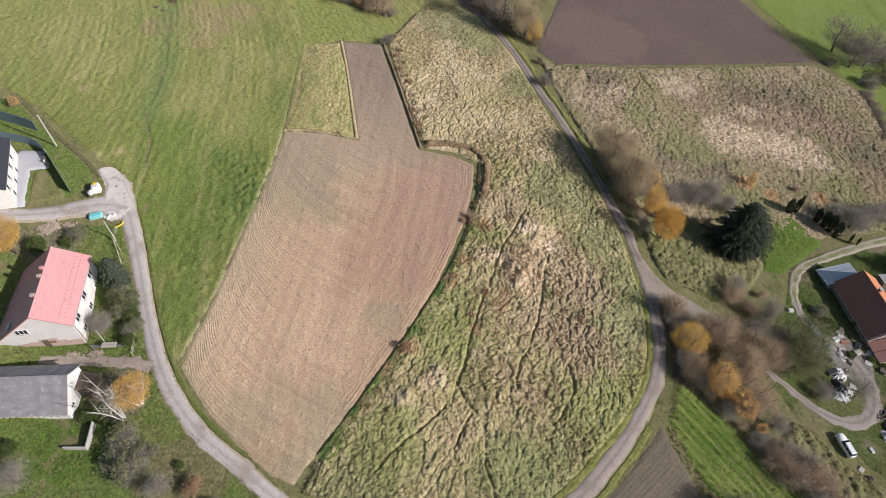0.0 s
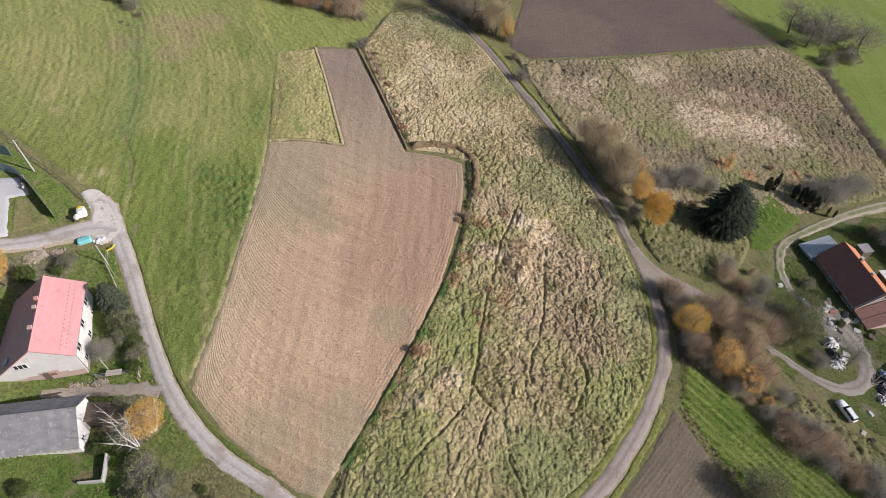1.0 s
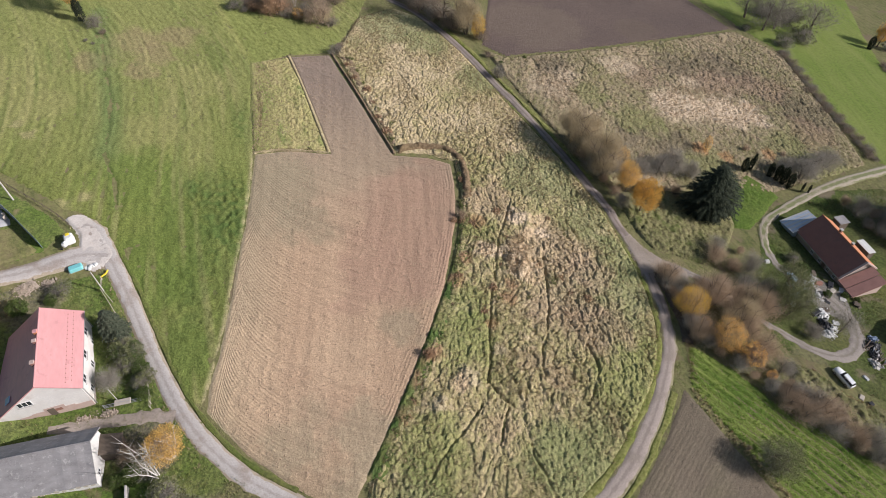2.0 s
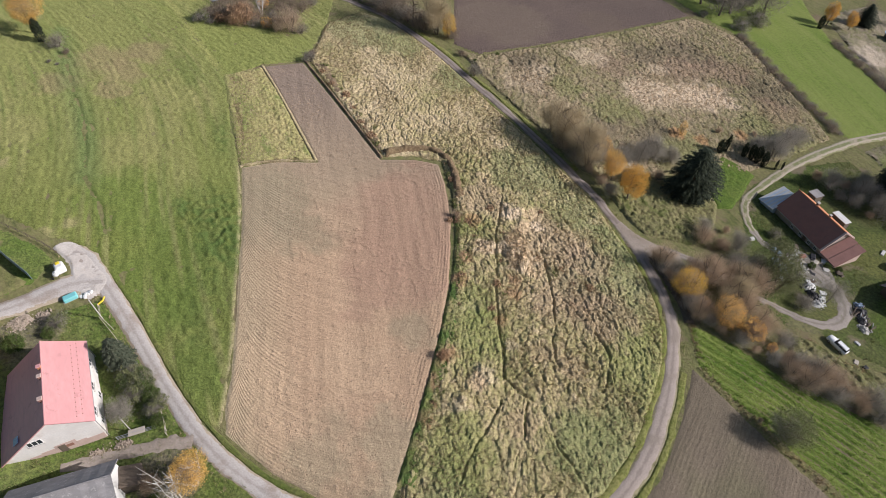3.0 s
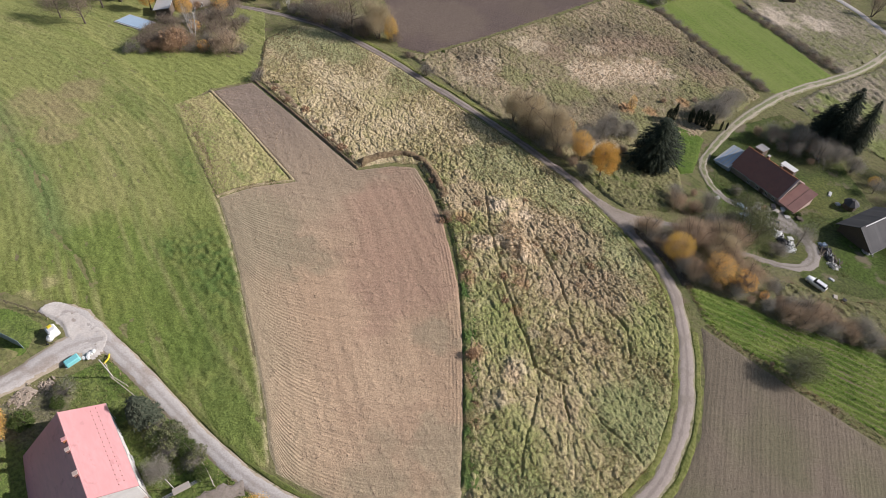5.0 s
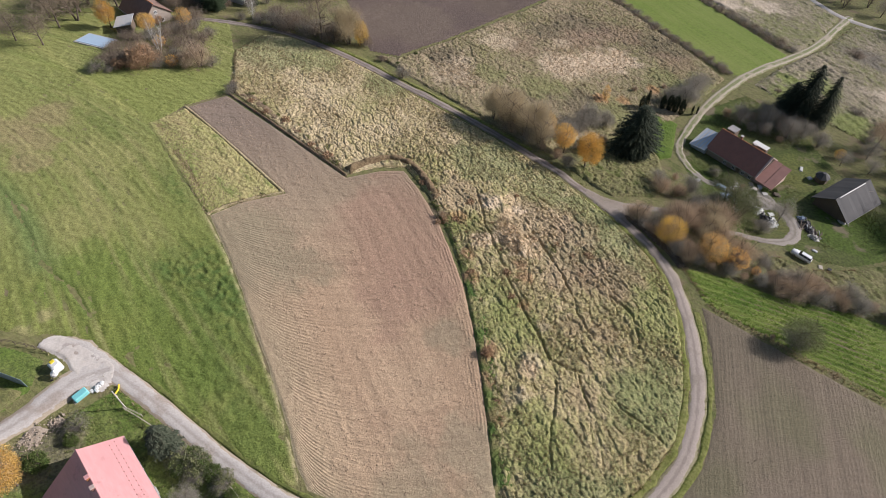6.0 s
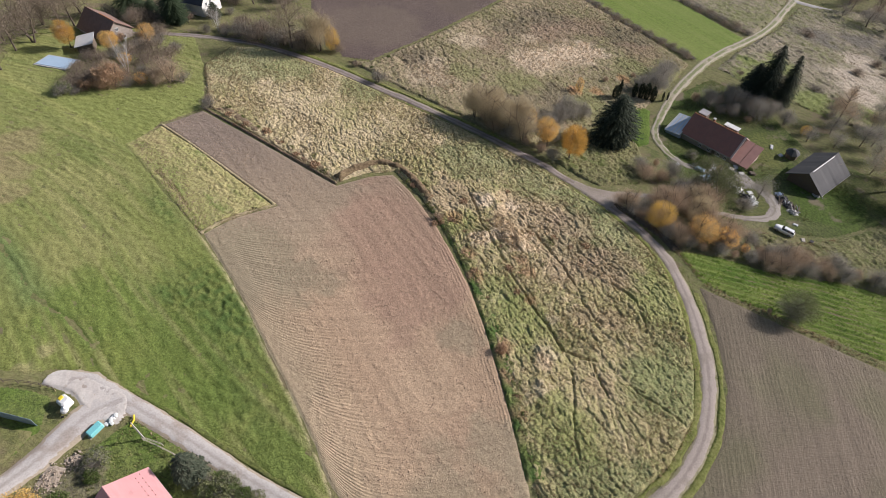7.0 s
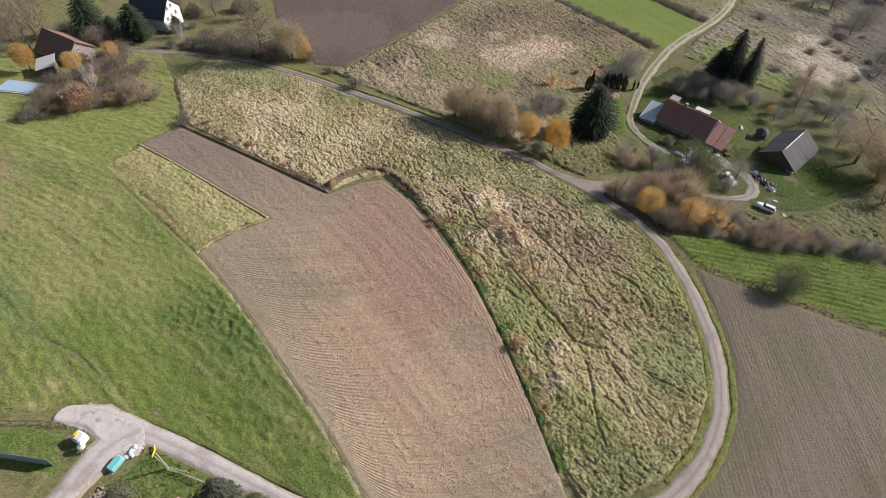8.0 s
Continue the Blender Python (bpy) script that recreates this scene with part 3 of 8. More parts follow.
def tufted_cover(x, y):
    c, v = swaths(x, y)
    base = mixed_in(np.tile((0.275, 0.295, 0.10), (len(x), 1)), (0.445, 0.385, 0.185), np.clip((x + 36.5 + 0.12 * (v - 111)) / 9, 0, 1) * (0.35 + 0.9 * layers(c * 0.7, v * 0.12, 91)))
    base = mixed_in(base, (0.225, 0.265, 0.085), np.clip(3 * layers(c * 0.6, v * 0.2, 92) - 1.6, 0, 1))
    return mixed_in(base, (0.47, 0.40, 0.22), np.clip(3 * layers(x * 0.9, y * 0.5, 93) - 1.8, 0, 1) * 0.7)


structure(sheet("tufted_grass", [(-37.6, 147), (-27.9, 150), (-24.9, 137), (-22.6, 123), (-20.6, 111.3), (-29.3, 112), (-36.3, 111), (-36.9, 126)], 0.28, ROUGH_GRASS, tufted_relief, 0.1, 0.9, ragged=2.2, uv=swaths, cover=tufted_cover), "yellowed tufted grass between meadow and field", "grass")


PATHS = [[(17.9, 96.1), (14, 88), (10.8, 81.3), (8.8, 75.0), (6.3, 67.9), (4.5, 61.8), (3.1, 55.5), (1.6, 50.9), (-0.8, 45.9), (-4.7, 42.3), (-8.4, 38.5), (-12.5, 33.4)], [(20.6, 82), (18.8, 75.2), (18.2, 70.3), (16.7, 65.1), (14.9, 59.6), (12.2, 54.2), (11.8, 50.4)], [(1.4, 51), (3.2, 47.3), (5.8, 43.9), (5.8, 39.4), (5.7, 36.7), (6.9, 33.5), (7.3, 28.5)], [(3.8, 45.3), (1.1, 40.1)], [(21.4, 55.9), (21.7, 50.8), (19.2, 46.3), (17.2, 44.5)]]
FAINT_PATHS = [[(18.2, 44.1), (20.8, 42.5), (24, 40.5)], [(-7.7, 52.0), (-6.1, 49.6), (-4.0, 46.5), (-1.5, 45.5)], [(1.0, 49.3), (7.3, 52.0), (10.8, 52.7)], [(29, 84), (27, 72), (25, 60), (21.4, 55.9)], [(9.5, 110), (12, 98), (13, 86)], [(-3, 150), (1, 138), (4, 124), (9, 110)], [(20, 54), (27, 54), (35, 55.5)], [(11.8, 50.4), (15, 46), (18.2, 44.1)]]


def flow(x, y):
    """Lodged grass lies mostly one way; this gives places across and along it, with swirls."""
    wx = 3.6 * (layers(x * 0.1, y * 0.1, 51, 2) - 0.5) + 1.1 * (layers(x * 0.45, y * 0.45, 53, 2) - 0.5)
    wy = 3.6 * (layers(x * 0.1, y * 0.1, 52, 2) - 0.5) + 1.1 * (layers(x * 0.45, y * 0.45, 54, 2) - 0.5)
    return x * 0.93 - y * 0.37 + wx, x * 0.37 + y * 0.93 + wy


def swathe(a, b, seed, sharp=5.0):
    """Leaning clumps, one a unit: each rises towards its tip and breaks off in a narrow crease. Also gives a number for each clump."""
    ix, iy = np.floor(a), np.floor(b)
    first, second = np.full(a.shape, 9.0), np.full(a.shape, 9.0)
    tall, tip, own = np.zeros(a.shape), np.zeros(a.shape), np.zeros(a.shape)
    for i in (-1, 0, 1):
        for j in (-1, 0, 1):
            cx, cy = ix + i, iy + j
            da, db = a - cx - lattice(cx, cy, seed), b - cy - lattice(cx, cy, seed + 1)
            d = np.hypot(da, db)
            closer = d < first
            second = np.where(closer, first, np.minimum(second, d))
            tall = np.where(closer, lattice(cx, cy, seed + 2), tall)
            own = np.where(closer, lattice(cx, cy, seed + 3), own)
            tip = np.where(closer, db + 0.5 * da, tip)
            first = np.where(closer, d, first)
    crease = np.clip((second - first) * sharp, 0, 1) ** 0.6
    return (0.55 + 0.45 * tall - 0.45 * tip - 0.35 * first * first) * crease, own


def mounds(x, y, seed=21):
    """Lodged grass: long clumps of three sizes pressed down one way."""
    a, b = flow(x, y)
    broad = layers(x * 0.14, y * 0.14, seed + 5, 2)
    wild = 0.75 + 0.5 * np.clip(2 * layers(x * 0.08, y * 0.08, seed + 6, 2) - 0.5, 0, 1)
    long, _ = swathe(a * 0.6, b * 0.27, seed, 4.0)
    mid, _ = swathe(a * 1.4, b * 0.78, seed + 8, 4.0)
    small, _ = swathe(a * 2.6, b * 1.5, seed + 12, 3.0)
    return wild * (0.30 * long + 0.26 * mid + 0.16 * small) + 0.5 * broad + 0.26 * (layers(x * 1.6, y * 1.6, seed + 9, 2) - 0.5) - 0.37


def straw_mix(x, y, colours, damp, seed=21):
    """Every clump is straw, olive or green; damp (0 to 1) shifts the choice towards green."""
    a, b = flow(x, y)
    _, mid = swathe(a * 1.4, b * 0.78, seed + 8)
    _, small = swathe(a * 2.6, b * 1.5, seed + 12)
    pick = np.clip(0.32 * mid + 0.26 * small + 0.9 * damp - 0.06, 0, 0.999) * (len(colours) - 1)
    k = np.floor(pick).astype(int)
    colours = np.asarray(colours)
    return colours[k] + (colours[k + 1] - colours[k]) * (pick - k)[:, None]


def reed_relief(x, y):
    z = mounds(x, y) * (1 - 0.45 * np.clip((y - 112) / 30, 0, 1))
    bend = 0.5 * (layers(x * 0.5, y * 0.5, 57) - 0.5)
    for lines, deep in ((PATHS, 0.38), (FAINT_PATHS, 0.16)):
        for line in lines:
            z = z - deep * np.clip(2.4 * layers(x * 0.35, y * 0.35, 58) - 0.3, 0.15, 1.3) * along(x + bend, y - bend, rounded(line, False, 3), 0.24)
    for a, b, r in ((14.0, 76, 4.0), (12, 80, 2.4), (8.1, 79.9, 2.4), (17.5, 88.5, 3.4), (-1.8, 51.6, 2.4), (-7.4, 47.2, 2.2)):
        z = z + (0.1 + 1.0 * layers(x * 0.9, y * 0.7, 59)) * np.exp(-(((x - a) ** 2 + (y - b) ** 2) / (r * r)))
    return z


def reed_cover(x, y):
    damp = 0.75 * layers(x * 0.09, y * 0.09, 95, 3) - 0.21 + 0.12 * np.clip((60 - y) / 25, 0, 1) - 0.2 * np.clip((y - 108) / 20, 0, 1)
    base = straw_mix(x, y, ((0.55, 0.448, 0.285), (0.465, 0.382, 0.218), (0.385, 0.337, 0.168), (0.312, 0.296, 0.13), (0.24, 0.252, 0.10)), damp)
    base = spots_in(base, x, y, (((0.235, 0.265, 0.115), 0.65, ((2, 168, 11), (10, 160, 7), (-12, 30, 8), (13, 34, 9), (31, 66, 10), (33, 88, 7), (26, 102, 9), (35, 76, 6), (20, 140, 6))), ((0.24, 0.275, 0.09), 0.6, ((0, 60, 6), (2, 67, 5), (8, 100, 4), (7, 86, 4), (-10, 40, 6), (24, 45, 6), (30, 52, 5))), ((0.43, 0.315, 0.215), 0.55, ((22, 80, 8), (20, 66, 7), (26, 60, 6), (12, 94, 6), (28, 72, 5))), ((0.395, 0.225, 0.13), 0.6, ((3.6, 78, 1.6), (0.6, 72.1, 1.6), (8, 88, 2), (9.6, 67.5, 1.8), (-6.5, 57.1, 1.6), (11, 70.5, 1.4), (5, 62, 1.2))), ((0.40, 0.30, 0.19), 0.6, ((17.4, 64.1, 2.6), (20.2, 60.1, 2.6), (10, 54, 2.2), (14, 50, 2.5), (2, 42, 3))), ((0.64, 0.51, 0.36), 0.85, ((14.2, 75.2, 3.0), (12.4, 78.6, 2.6), (8.1, 79.9, 2.2), (17.5, 88.5, 2.6), (21, 84, 1.6))), ((0.53, 0.44, 0.29), 0.75, ((-7.4, 47.2, 1.5), (-1.8, 51.6, 2.0), (5, 56.5, 1.2)))))
    # ochre crests where the grass lies flat and bleached
    crest = np.zeros(len(x))
    for cx, cy, r in ((7.8, 79.8, 1.7), (15.7, 79.2, 2.4), (16.2, 75.6, 2.2), (15.4, 71.8, 1.8), (13.0, 75.0, 1.6), (21.5, 88.0, 2.0), (-3.0, 50.6, 1.6), (18.0, 84.0, 1.8)):
        crest = np.maximum(crest, spot(x, y, cx, cy, r))
    base = mixed_in(base, (0.60, 0.455, 0.29), 0.85 * np.clip(crest, 0, 1) * (0.5 + 0.8 * layers(x * 1.1, y * 0.7, 94)))
    return base


def far_reed_relief(x, y):
    return 0.85 * mounds(x * 0.75, y * 0.75 + 40)


def far_reed_cover(x, y):
    damp = 0.85 * layers(x * 0.07, y * 0.07, 97, 3) - 0.1
    base = straw_mix(x * 0.75, y * 0.75 + 40, ((0.45, 0.355, 0.24), (0.36, 0.285, 0.185), (0.285, 0.24, 0.145), (0.24, 0.215, 0.11), (0.165, 0.165, 0.075)), damp)
    return spots_in(base, x, y, (((0.17, 0.14, 0.095), 0.7, ((66, 110, 8), (44, 147, 5), (84, 150, 7), (116, 130, 9), (100, 150, 8), (56, 118, 5))), ((0.21, 0.215, 0.09), 0.65, ((60, 124, 7), (102, 116, 9), (72, 104, 9), (105, 107, 9), (50, 135, 5))), ((0.29, 0.20, 0.145), 0.5, ((108, 140, 9), (70, 145, 7), (92, 142, 7), (112, 118, 7))), ((0.42, 0.23, 0.11), 0.6, ((74, 113, 2.2), (80, 110, 2), (98, 131, 1.6), (93, 111, 2))), ((0.62, 0.50, 0.36), 0.85, ((77, 130, 7), (92, 127.5, 7), (85, 129, 6), (98, 126, 3.5), (71, 130, 3.5))), ((0.52, 0.42, 0.30), 0.6, ((40, 137, 6), (64, 150, 6), (52, 103, 3.5), (84, 141, 3), (46, 142, 3)))))


REED_EDGE = [(-14, 157.5), (-8, 172.5), (3, 179), (9, 174.5), (14, 164), (18, 154.5), (21.7, 143), (25.2, 131), (29, 120.7), (32.4, 110.5), (35.4, 100), (37.6, 91), (38.4, 82), (38.9, 74.7), (38.5, 67.8), (37.3, 60.3), (35, 53.5), (31, 47), (25, 40.5), (19.5, 35), (10, 28.2), (0, 25.6), (-9, 26), (-16, 28.2), (-21.5, 31.8), (-19.6, 36.7), (-16.5, 42), (-12.9, 48), (-9, 55.4), (-5.2, 62.3), (-1, 71.7), (2.4, 81.2), (5, 90), (6.8, 100), (7.1, 107.6), (1.5, 110.4), (-5.6, 111.2), (-8.6, 122.3), (-12.3, 136.2), (-15.8, 151.6)]
structure(sheet("reed_meadow", REED_EDGE, 0.16, REED, reed_relief, 0.2, 1.0, ragged=0.9, uv=flow, cover=reed_cover), "lodged straw-coloured tall grass in tangled waves", "grass")
REED_FAR = [(25, 155), (27.3, 145), (30, 133), (33.6, 122.5), (37, 112), (39.8, 102.5), (43, 97), (52, 98), (62, 98), (74, 98), (85, 97), (103, 101), (121, 106), (123.5, 120), (125, 138), (128.3, 161.5), (118.5, 176), (68, 160), (50, 154.6), (31, 150.6)]
structure(sheet("far_reed_meadow", REED_FAR, 0.26, REED_BROWN, far_reed_relief, 0.2, 1.0, ragged=2.0, uv=flow, cover=far_reed_cover), "brown overgrown dry grass across the track", "grass")
PLOUGH_FAR = [(25.2, 157.3), (30.8, 151.6), (50, 155.6), (68, 161.2), (118.2, 177.3), (106.5, 218), (75, 228), (44, 207), (36, 193)]
structure(sheet("far_ploughed_field", PLOUGH_FAR, 0.8, SOIL_BROWN, lambda x, y: 0.14 * layers(x * 1.2, y * 1.2, 31), 0.08, 0.8), "dull brown ploughed field beyond the dry grass", "field")
PLOUGH_NEAR = [(36.3, 45.6), (39, 38.2), (43, 27.6), (50, 12), (58, -8), (66, -30), (0, -30), (-14, 10), (-8, 20.8), (0.5, 21), (10.5, 23.3), (20, 28.6), (28, 36)]


def drill_rows(x, y):
    return x * 0.67 - y * 0.742 + 0.5 * layers(x * 0.08, y * 0.08, 32), x * 0.742 + y * 0.67


def drilled_cover(x, y):
    c, v = drill_rows(x, y)
    base = mixed_in(np.tile((0.172, 0.142, 0.103), (len(x), 1)), (0.208, 0.167, 0.125), np.clip((36 - y) / 25, 0, 1))
    base = mixed_in(base, (0.165, 0.15, 0.093), np.clip(3 * layers(x * 0.1, y * 0.1, 62) - 1.3, 0, 1) * 0.8)
    return base * (0.84 + 0.32 * layers(c * 0.6, v * 0.03, 63))[:, None]


structure(sheet("near_ploughed_field", PLOUGH_NEAR, 0.4, SOIL_DARK, lambda x, y: 0.2 * np.clip(layers(x * 1.5, y * 1.5, 33) - 0.4, 0, 1), 0.08, 0.8, uv=drill_rows, cover=drilled_cover, tilled=lambda x, y: 0.35 + 0.9 * layers(x * 0.12, y * 0.12, 64)), "grey-brown harrowed field beside the road", "field")
CROP = [(41.6, 54.6), (48, 48.5), (54.6, 39), (67.5, 26.8), (76, 12), (86, -8), (60, -8), (52, 13), (46.3, 25.4), (41, 37.2), (37.8, 45.8)]
def crop_relief(x, y):
    rows = np.sin((x * 0.81 + y * 0.585 + 0.8 * layers(x * 0.2, y * 0.2, 39)) * 2 * math.pi / 1.5)
    return 0.16 * layers(x * 1.1, y * 1.1, 34) - 0.08 + 0.3 * rows * (0.3 + layers(x * 0.15, y * 0.15, 40))


structure(sheet("green_crop", CROP, 0.45, GREEN_CROP, crop_relief, 0.1, 0.9, ragged=0.7), "vivid green strip of young crop", "crop")
FAR_GREEN = [(128.8, 163.5), (123, 178), (112, 218), (150, 250), (205, 240), (176, 180), (168, 160), (163.5, 133), (159, 108.4), (127, 105.6), (126.5, 120), (127.7, 138)]
structure(sheet("far_green_meadow", FAR_GREEN, 0.9, GREEN_FAR, lambda x, y: 0.15 * layers(x * 0.8, y * 0.8, 35), 0.08, 0.8, ragged=0.8), "fresh green strip meadow far across the valley", "meadow")
GARDEN_EDGE = [(-60.5, 79), (-57.5, 72), (-54.6, 65), (-51.3, 58), (-48.2, 51), (-44.5, 45.4), (-38.6, 39.6), (-32.5, 35), (-24, 29), (-16, 24), (-20, 10), (-90, 10), (-100, 60), (-82, 75.5), (-73, 76.5)]
structure(sheet("garden", GARDEN_EDGE, 0.5, GARDEN, lambda x, y: 0.4 * layers(x * 0.8, y * 0.8, 36) - 0.15, 0.08, 0.8, ragged=0.6), "uneven garden grass below the lane", "garden")
UPPER_GARDEN = [(-71.2, 84.2), (-68.2, 88.6), (-70.5, 91.8), (-79.5, 99.6), (-92, 111), (-104, 112), (-104, 81.5), (-84, 81), (-77, 82)]
structure(sheet("upper_garden", UPPER_GARDEN, 0.5, GARDEN, lambda x, y: 0.25 * layers(x * 0.8, y * 0.8, 38) - 0.1, 0.08, 0.8, ragged=0.5), "green garden round the white house", "garden")
YARD_EDGE = [(59, 61), (66, 70), (73, 79), (77.5, 88), (86, 93.5), (101, 97.5), (120, 97), (122, 80), (112, 60), (116, 40), (107, 28), (92, 33.5), (79, 37.5), (74, 41.5), (69.5, 48), (63, 50.5)]
structure(sheet("farm_yard", YARD_EDGE, 0.6, YARD, lambda x, y: 0.2 * layers(x * 0.8, y * 0.8, 37) - 0.05, 0.08, 0.8, ragged=0.8), "trodden green yard grass round the farmhouse", "yard")

SCRUB_PALE = earth("pale_rough_grass", (0.30, 0.285, 0.125), (0.20, 0.225, 0.075), (0.127, 0.116, 0.055), 0.3, 2.2, (1.5, 0.25, 20, 0.4, (0.36, 0.31, 0.18)), 0.36, spots=(0.3, 0.58, (0.145, 0.165, 0.055)))
structure(sheet("rough_slope", [(42.4, 97), (43.4, 84), (45, 79.4), (56, 74.5), (64, 79), (70.8, 87), (72.6, 98.5), (62, 98), (52, 98)], 0.33, SCRUB_PALE, lambda x, y: 1.5 * mounds(x, y + 20), 0.2, 1.0, ragged=1.2), "rough yellow-green tall grass beside the spruce", "grass")
structure(sheet("rough_slope", [(57, 43.5), (62.0, 49.2), (66.4, 46.6), (69.3, 40.8), (74, 38.6), (79, 36.4), (92, 33), (106, 27), (112, 8), (88, -6), (81, 10), (72, 25), (63, 36)], 0.36, SCRUB_PALE, lambda x, y: 1.4 * mounds(x + 30, y + 20), 0.2, 1.0, ragged=1.2), "rough pale tall grass behind the hedge", "grass")

# ---- roads ----
ROAD_LINE = [(-30, 33.8), (-24, 29.5), (-17, 25.8), (-9.2, 23.4), (0.3, 23.4), (9.7, 25.9), (18.6, 31.4), (25.8, 38.2), (32.3, 46.2), (37.0, 53.5), (39.6, 60.5), (40.7, 68), (40.9, 75), (40.3, 82), (39.2, 91.5), (36.9, 100.5), (33.8, 111), (30.4, 121.4), (26.7, 132), (22.6, 143), (18.8, 155), (13.6, 168), (9, 177), (3, 184.5), (-4.5, 192), (-14, 199), (-26, 206)]
structure(ribbon("road", ROAD_LINE[:14], [3.1] * 8 + [3.0, 2.9, 2.7, 2.6, 2.6, 2.6], ROAD, 0.14, wobble=0.5), "narrow grey gravelled farm road in a long bend", "road")
structure(ribbon("upper_road", ROAD_LINE[13:], [2.6] * 3 + [2.5] * 11, TRACK, 0.145, wobble=0.6), "brown-grey earth road between dry meadows", "road")
LANE_LINE = [(-24, 29.6), (-31.3, 35), (-37.1, 39.2), (-42.6, 44.9), (-47, 51.5), (-50.6, 59), (-53.8, 66.8), (-57, 75), (-60.2, 82), (-63.2, 88), (-66, 91)]
structure(ribbon("lane", LANE_LINE, [3.0, 3.1, 3.2, 3.2, 3.2, 3, 3, 3, 3.6, 4.4, 3], LANE, 0.17, wobble=0.35), "patched pale grey tarmac lane", "road")
structure(ribbon("drive", [(-60.5, 82.5), (-64.5, 83), (-68, 81.9), (-72.3, 80), (-76.7, 78.9), (-84, 78), (-95, 77)], [5.4, 5, 4.4, 3.8, 3.6, 3.6, 3.6], LANE, 0.19), "pale tarmac drive to the white house", "road")
structure(sheet("gravel_apron", rounded([(-68.8, 91.6), (-67, 93), (-64.2, 91.6), (-61.8, 87.6), (-59.4, 83), (-61.5, 79.5), (-64, 80.7), (-65.5, 84.5), (-66, 88)]), 0.2, GRAVEL, lambda x, y: 0.12 * (layers(x * 1.5, y * 1.5, 48) - 0.5), 0.24, 0.6, ragged=1.6), "pale gravel turning place at the lane's end", "road")
structure(ribbon("spur_track", [(40.8, 78), (43.5, 76), (47, 74), (53, 70.6), (58, 64), (62.4, 57.3)], [4.2, 3.2, 2.8, 2.6, 2.3, 2.3], YARD_GRAVEL, 0.16, wobble=1.3), "earth track from the road to the yard", "road")
structure(sheet("worn_junction", [(39.3, 83), (39.5, 72), (42.2, 71.2), (45.5, 72.6), (50, 70.6), (51, 72.8), (46.4, 76.2), (43.2, 79.6), (41.6, 84)], 0.35, JUNCTION, None, 0.24, 0.6, ragged=1.4), "worn beige-brown earth at the junction", "road")
structure(ribbon("yard_track", [(61.6, 58.6), (65.2, 54.9), (68.6, 51.5), (73.9, 49.8), (78.6, 51.2), (81.8, 54.6), (83.0, 58.8), (82.4, 63.4), (79.8, 67.6), (76.6, 71.4), (74.9, 75.2), (75.0, 78.2)], [2.2, 2.3, 2.5, 3.4, 4.3, 4.3, 3.8, 4.2, 4.0, 3.2, 2.6, 2.5], YARD_GRAVEL, 0.18, wobble=0.9), "grey gravel loop round the yard", "road")
structure(sheet("gravel_yard", [(75.4, 70.6), (76.4, 64), (78.6, 60), (82, 57.6), (85.6, 60.6), (87, 65), (84.6, 69.6), (81.4, 73.6), (77, 74.6)], 0.4, YARD_STONE, None, 0.2, 0.7, ragged=2.0), "trodden grey gravel before the farmhouse", "yard")
structure(ribbon("farm_track", [(74.8, 77.4), (76.2, 82.6), (80, 88), (87.6, 92.2), (103, 98.2), (121.9, 103), (140.8, 106), (158.6, 107), (182, 110.5), (213, 119), (222, 121)], [2.6] * 4 + [3.2] * 7, FARM_TRACK, 0.16, wobble=0.6), "pale two-rut farm track past the house", "road")
structure(ribbon("garden_path", [(-47.8, 50.6), (-51, 51.2), (-55, 51.6), (-60, 51.4), (-66, 51.6)], [3.0, 2.6, 2.4, 2.4, 2.4], JUNCTION, 0.2, wobble=0.9), "beige-brown gravel path between house and barn", "path")
structure(ribbon("valley_road", [(232, 200), (225, 150), (220.5, 136), (218, 122), (224, 108), (238, 85), (250, 60)], 3.4, GRAVEL, 0.16), "pale road along the valley", "road")



def clods(outline, count, seed, label, material):
    """Loose lumps of earth scattered over tilled land."""
    rng = np.random.default_rng(seed)
    xs, ys = [p[0] for p in outline], [p[1] for p in outline]
    px, py = rng.uniform(min(xs), max(xs), count * 4), rng.uniform(min(ys), max(ys), count * 4)
    thick = np.clip(2.6 * layers(px * 0.12, py * 0.08, 29) - 0.7, 0.08, 1)
    d, _, _ = nearest_edge(px, py, outline)
    ok = inside(px, py, outline) & (d > 0.8) & (thick > rng.random(len(px)))
    px, py = px[ok][:count], py[ok][:count]
    n = len(px)
    r = 0.05 + 0.11 * rng.random(n) ** 3
    pz = height(px, py) + 0.15 + (soil_relief(px, py) if outline is FIELD else 0.0)
    rim = rng.uniform(0.7, 1.3, (n, 5))
    v = np.empty((n, 6, 3))
    turn = rng.uniform(0, 6.28, n)
    for k in range(5):
        a = turn + k * 2 * math.pi / 5
        v[:, k] = np.stack([px + np.cos(a) * r * rim[:, k], py + np.sin(a) * r * rim[:, k], pz - 0.1], 1)
    v[:, 5] = np.stack([px + rng.uniform(-0.4, 0.4, n) * r, py + rng.uniform(-0.4, 0.4, n) * r, pz - 0.03 + r * rng.uniform(0.5, 1.0, n)], 1)
    base = np.arange(n)[:, None] * 6
    faces = np.concatenate([np.stack([base[:, 0] + k, base[:, 0] + (k + 1) % 5, base[:, 0] + 5], 1) for k in range(5)])
    ob = new("clods", mesh_of("clods", v.reshape(-1, 3).tolist(), faces.tolist(), material, False))
    tagged(ob, label, "earth", kind="stuff")


